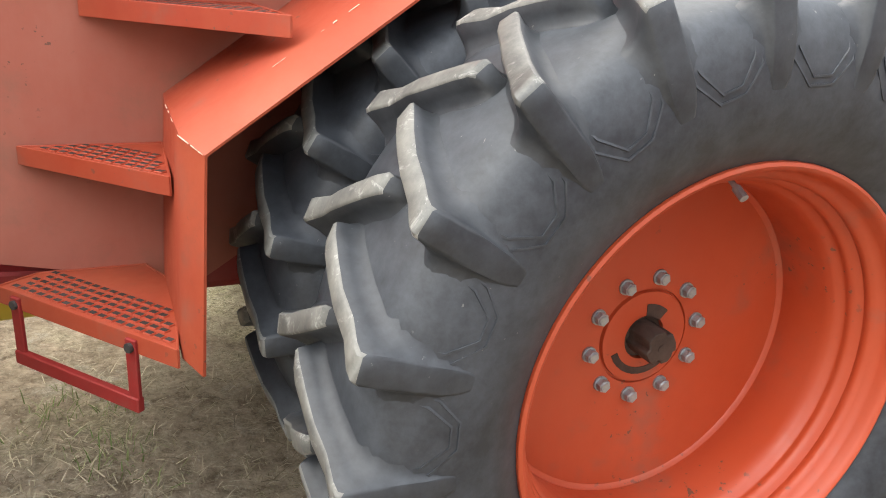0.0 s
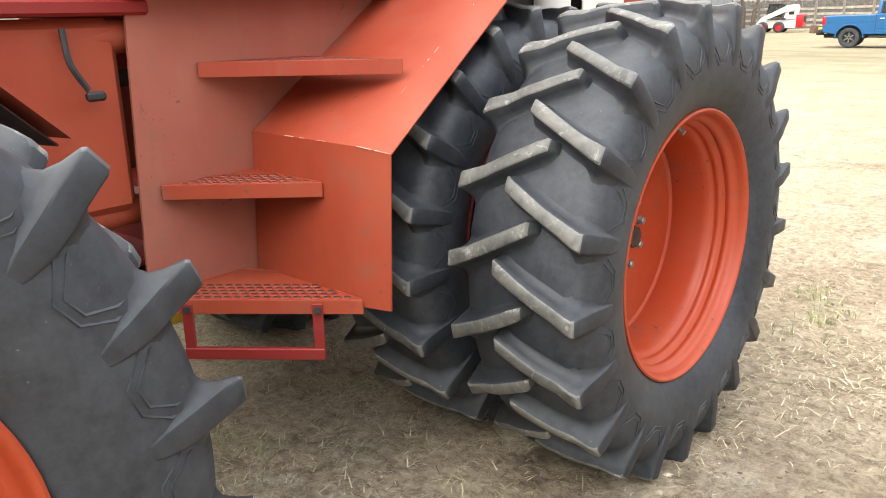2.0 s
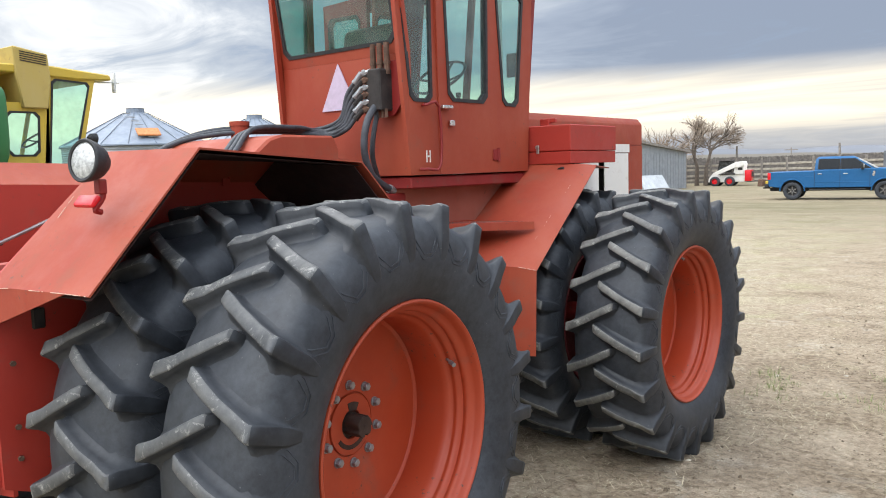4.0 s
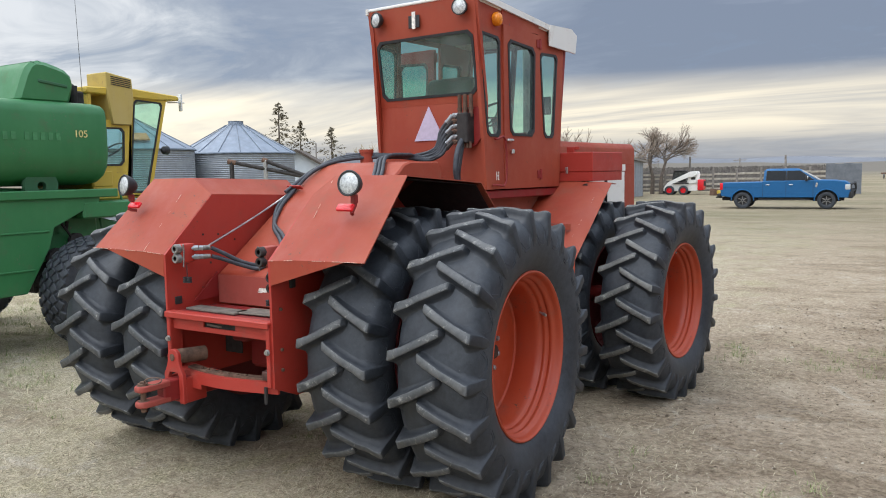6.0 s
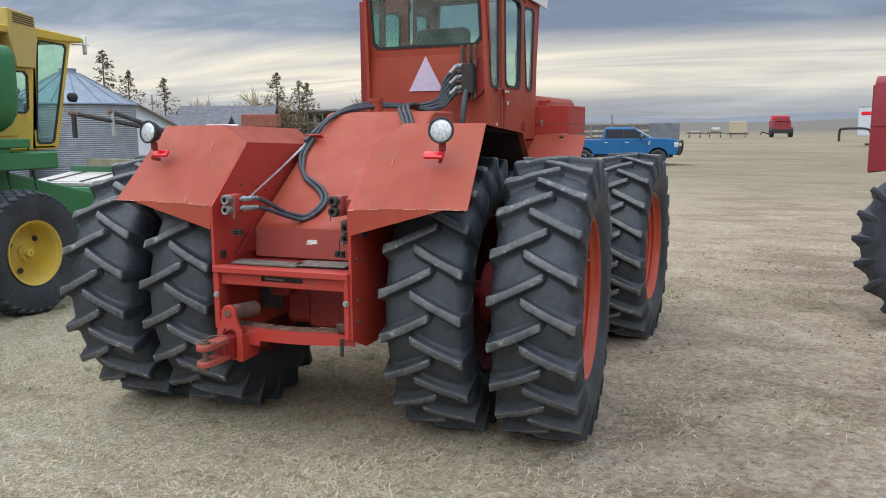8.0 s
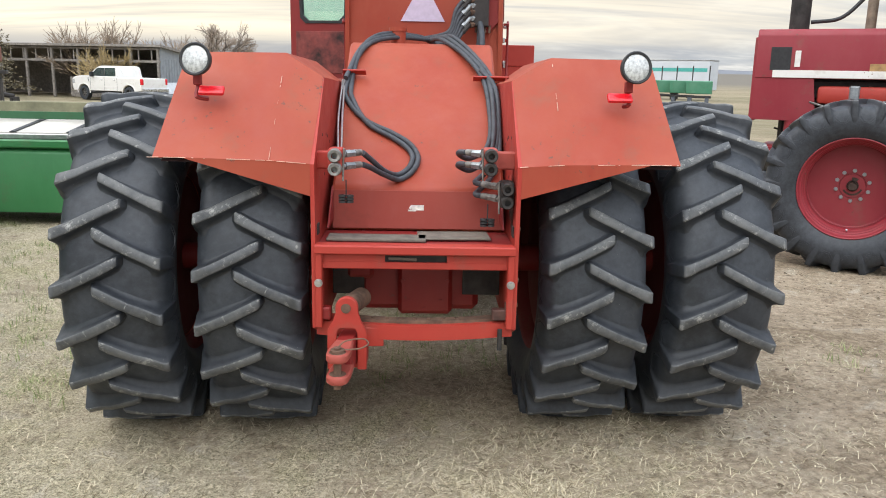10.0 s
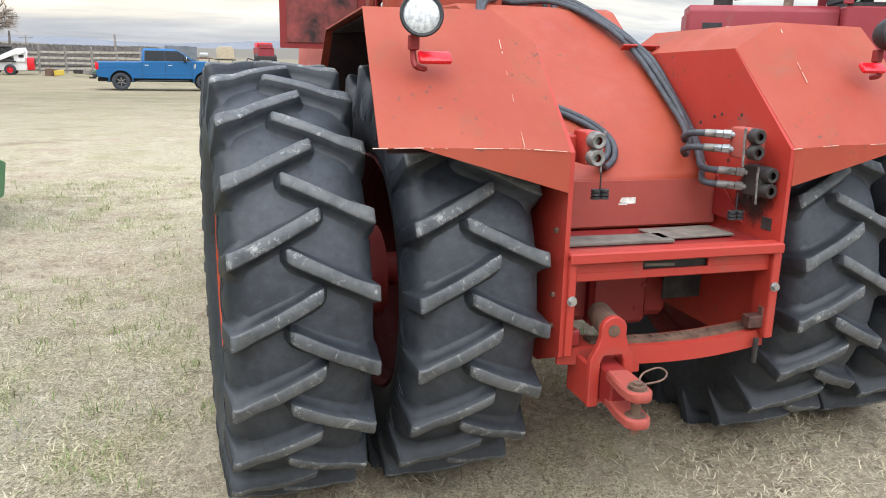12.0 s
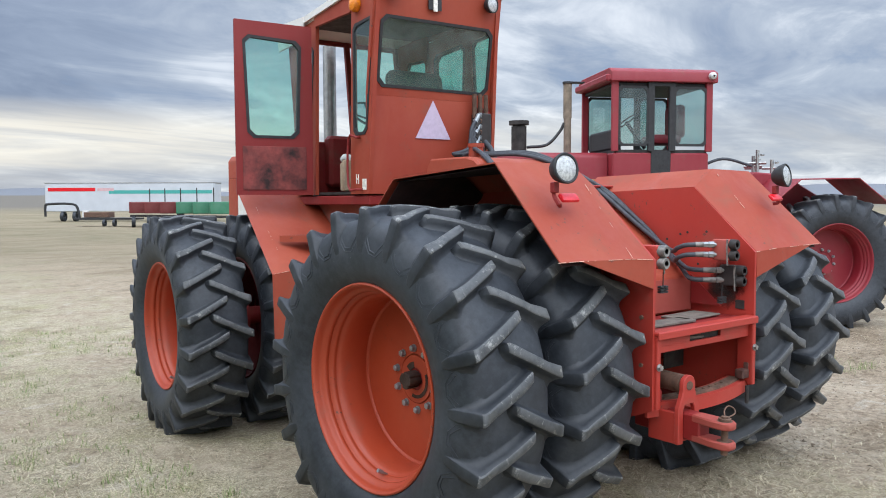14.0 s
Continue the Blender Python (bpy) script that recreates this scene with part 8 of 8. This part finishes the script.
# ---- trees ----
BARK = plain("grey_brown_bark", (0.12, 0.095, 0.075), 0.9, 0, 0.35, 5, 0.3)
TWIG = plain("bare_tan_twigs", (0.30, 0.235, 0.175), 0.9, 0, 0.3, 4, 0.0)
PALETWIG = plain("pale_grey_tan_twigs", (0.37, 0.30, 0.24), 0.9, 0, 0.3, 4, 0.0)
NEEDLE = plain("dark_pine_needles", (0.15, 0.125, 0.075), 0.9, 0, 0.5, 2, 0.0)
BRUSH = plain("ochre_spring_twigs", (0.36, 0.27, 0.13), 0.9, 0, 0.3, 4, 0.0)


def bare_tree(x, y, h, seed, spread=1.0, twig=None):
    """Several stems from one foot fan out into a wide crown of fine twigs."""
    rnd = random.Random(seed)
    t = thing("bare_tree", "leafless tree with a fine tan crown of twigs", "tree", pose(x, y, ground_z(x, y)), "bare trees")
    limbs, twigs = Geo(), Geo()

    def bend(d, k):
        return (d + Vector((rnd.gauss(0, k), rnd.gauss(0, k), rnd.gauss(0.06, k * 0.6)))).normalized()

    def grow(p, d, length, r, depth):
        q = p + d * length
        if depth > 1:
            limbs.cyl(p, q, r, r * 0.7, seg=5, caps=False)
        else:
            twigs.cyl(p, q, max(r, 0.013), max(r * 0.6, 0.009), seg=3, caps=False)
        if depth == 0:
            return
        grow(q, bend(d, 0.22), length * 0.8, r * 0.7, depth - 1)
        for _ in range(3 if depth > 2 else 4):
            nd = bend(d, 0.52 * spread)
            if nd.z < 0.02:
                nd.z = abs(nd.z) + 0.05
            grow(p + d * length * rnd.uniform(0.35, 1.0), nd.normalized(), length * rnd.uniform(0.55, 0.85), r * 0.6, depth - 1)

    foot = Vector((0, 0, -0.1))
    for k in range(4):
        a = 2 * math.pi * k / 4 + rnd.uniform(-0.4, 0.4)
        lean = rnd.uniform(0.18, 0.55) * spread
        grow(foot + Vector((0.15 * math.cos(a), 0.15 * math.sin(a), 0)), Vector((lean * math.cos(a), lean * math.sin(a), 1)).normalized(), h * 0.30, h * 0.020, 4)
    part("trunk", limbs, BARK, t)
    part("crown", twigs, twig or TWIG, t, "fine bare twigs", None, 0)
    return t


def yard_tree(x, y, h, w, seed):
    """Two trunks carry a wide round crown of fine twigs."""
    rnd = random.Random(seed)
    t = thing("bare_tree", "leafless tree with two trunks and a round crown of fine twigs", "tree", pose(x, y, ground_z(x, y)), "bare trees")
    limbs, twigs = Geo(), Geo()
    mid = Vector((0, 0, h * 0.60))

    def inside(p):
        d = p - mid
        return (d.x / (w * 0.5)) ** 2 + (d.y / (w * 0.5)) ** 2 + (d.z / (h * 0.41)) ** 2

    def grow(p, d, length, r, depth):
        q = p + d * length
        if inside(q) > 1.0 + rnd.uniform(-0.1, 0.12) and depth < 4:
            q = p + d * length * 0.5
            depth = min(depth, 1)
        (limbs if r > 0.016 else twigs).cyl(p, q, r, r * 0.72, seg=5 if r > 0.016 else 3, caps=False)
        if depth == 0:
            return
        for i in range(4 if depth > 2 else 5):
            out = (q - mid)
            nd = d + Vector((rnd.gauss(0, 0.5), rnd.gauss(0, 0.5), rnd.gauss(0.10, 0.34))) + out.normalized() * 0.12
            k = 1.0 if i == 0 else rnd.uniform(0.45, 1.0)
            grow(p.lerp(q, k), nd.normalized(), length * rnd.uniform(0.62, 0.9), max(0.0085, r * (0.68 if i == 0 else 0.52)), depth - 1)

    for k in (-1, 1):
        a = Vector((0.36 * k, 0, -0.1))
        b = Vector((0.34 * k + 0.05, 0.1 * k, h * 0.20))
        limbs.cyl(a, b, h * 0.026, h * 0.020, seg=7, caps=False)
        grow(b, Vector((0.24 * k, 0.15 * k, 1)).normalized(), h * 0.19, h * 0.019, 5)
    part("trunk", limbs, BARK, t)
    part("crown", twigs, PALETWIG, t, "fine bare twigs", None, 0)
    return t


def conifer(x, y, h, seed):
    rnd = random.Random(seed)
    t = thing("pine_tree", "dark ragged evergreen with gaps in its crown", "tree", pose(x, y, ground_z(x, y)), "evergreens")
    part("trunk", Geo().cyl((0, 0, 0), (0, 0, h * 0.97), h * 0.02, h * 0.004, seg=7), BARK, t)
    vs, fs = [], []
    n = int(50 + h * 12)
    for i in range(n):
        u = (i + rnd.random()) / n
        z = h * (0.12 + 0.87 * u)
        reach = h * 0.46 * (1 - u) ** 0.8 * rnd.uniform(0.45, 1.2) + 0.06
        a = rnd.uniform(0, 2 * math.pi)
        for k in range(16):
            f = rnd.uniform(0.05, 1.0) ** 0.6
            c = Vector((math.cos(a) * reach * f, math.sin(a) * reach * f, z - reach * 0.12 * f + rnd.uniform(-0.07, 0.07)))
            s = rnd.uniform(0.07, 0.17) * (0.6 + 0.05 * h)
            b = len(vs)
            for _ in range(3):
                vs.append(tuple(c + Vector((rnd.uniform(-s, s), rnd.uniform(-s, s), rnd.uniform(-s * 0.7, s * 0.7)))))
            fs.append((b, b + 1, b + 2))
    part("crown", Geo().add(vs, fs), NEEDLE, t, "", None, 0)
    return t


for x, y, h, s in ((-41.2, 42.5, 7.9, 1), (-39.6, 43.2, 6.4, 2), (-37.0, 43.9, 5.8, 3), (-29.6, 47.4, 6.2, 4), (-28.1, 48.0, 5.6, 5), (-26.6, 46.5, 5.3, 6)):
    conifer(x, y, h, s)
for x, y, h, s, tw in ((-19.5, 59.0, 5.2, 22, None), (-36.1, 46.6, 4.6, 23, BRUSH), (-34.6, 47.6, 5.2, 24, BRUSH), (-33.3, 47.9, 4.6, 25, BRUSH), (-31.5, 48.5, 5.6, 29, BRUSH), (-38.0, 46.0, 4.2, 30, BRUSH), (-25.0, 62.0, 6.2, 26, None), (-21.0, 49.5, 4.0, 27, BRUSH), (-24.5, 54.0, 5.5, 28, None)):
    bare_tree(x, y, h, s, 1.0, tw)
yard_tree(-16.9, 62.0, 7.6, 7.0, 4)


# ---- low hills on the horizon ----
hg = Geo()
hv, hf = [], []
NH = 160
for k in range(NH + 1):
    a = radians(-75 + 165 * k / NH)
    top = 16 + 14 * noise.noise((a * 3.1, 0.7, 0.0)) + 6 * noise.noise((a * 11.0, 3.1, 0.0)) + 1.5 * noise.noise((a * 40.0, 1.1, 0.0)) + 10 * max(0.0, math.sin(a * 1.3))
    for r, z in ((2300, -30), (2450, max(8.0, top) * 1.7), (2900, -30)):
        hv.append((r * math.sin(a), r * math.cos(a), z))
for k in range(NH):
    for c in range(2):
        b = 3 * k + c
        hf.append((b, b + 3, b + 4, b + 1))
hg.add(hv, hf)
# the blue-grey base colour has the haze of distance painted in
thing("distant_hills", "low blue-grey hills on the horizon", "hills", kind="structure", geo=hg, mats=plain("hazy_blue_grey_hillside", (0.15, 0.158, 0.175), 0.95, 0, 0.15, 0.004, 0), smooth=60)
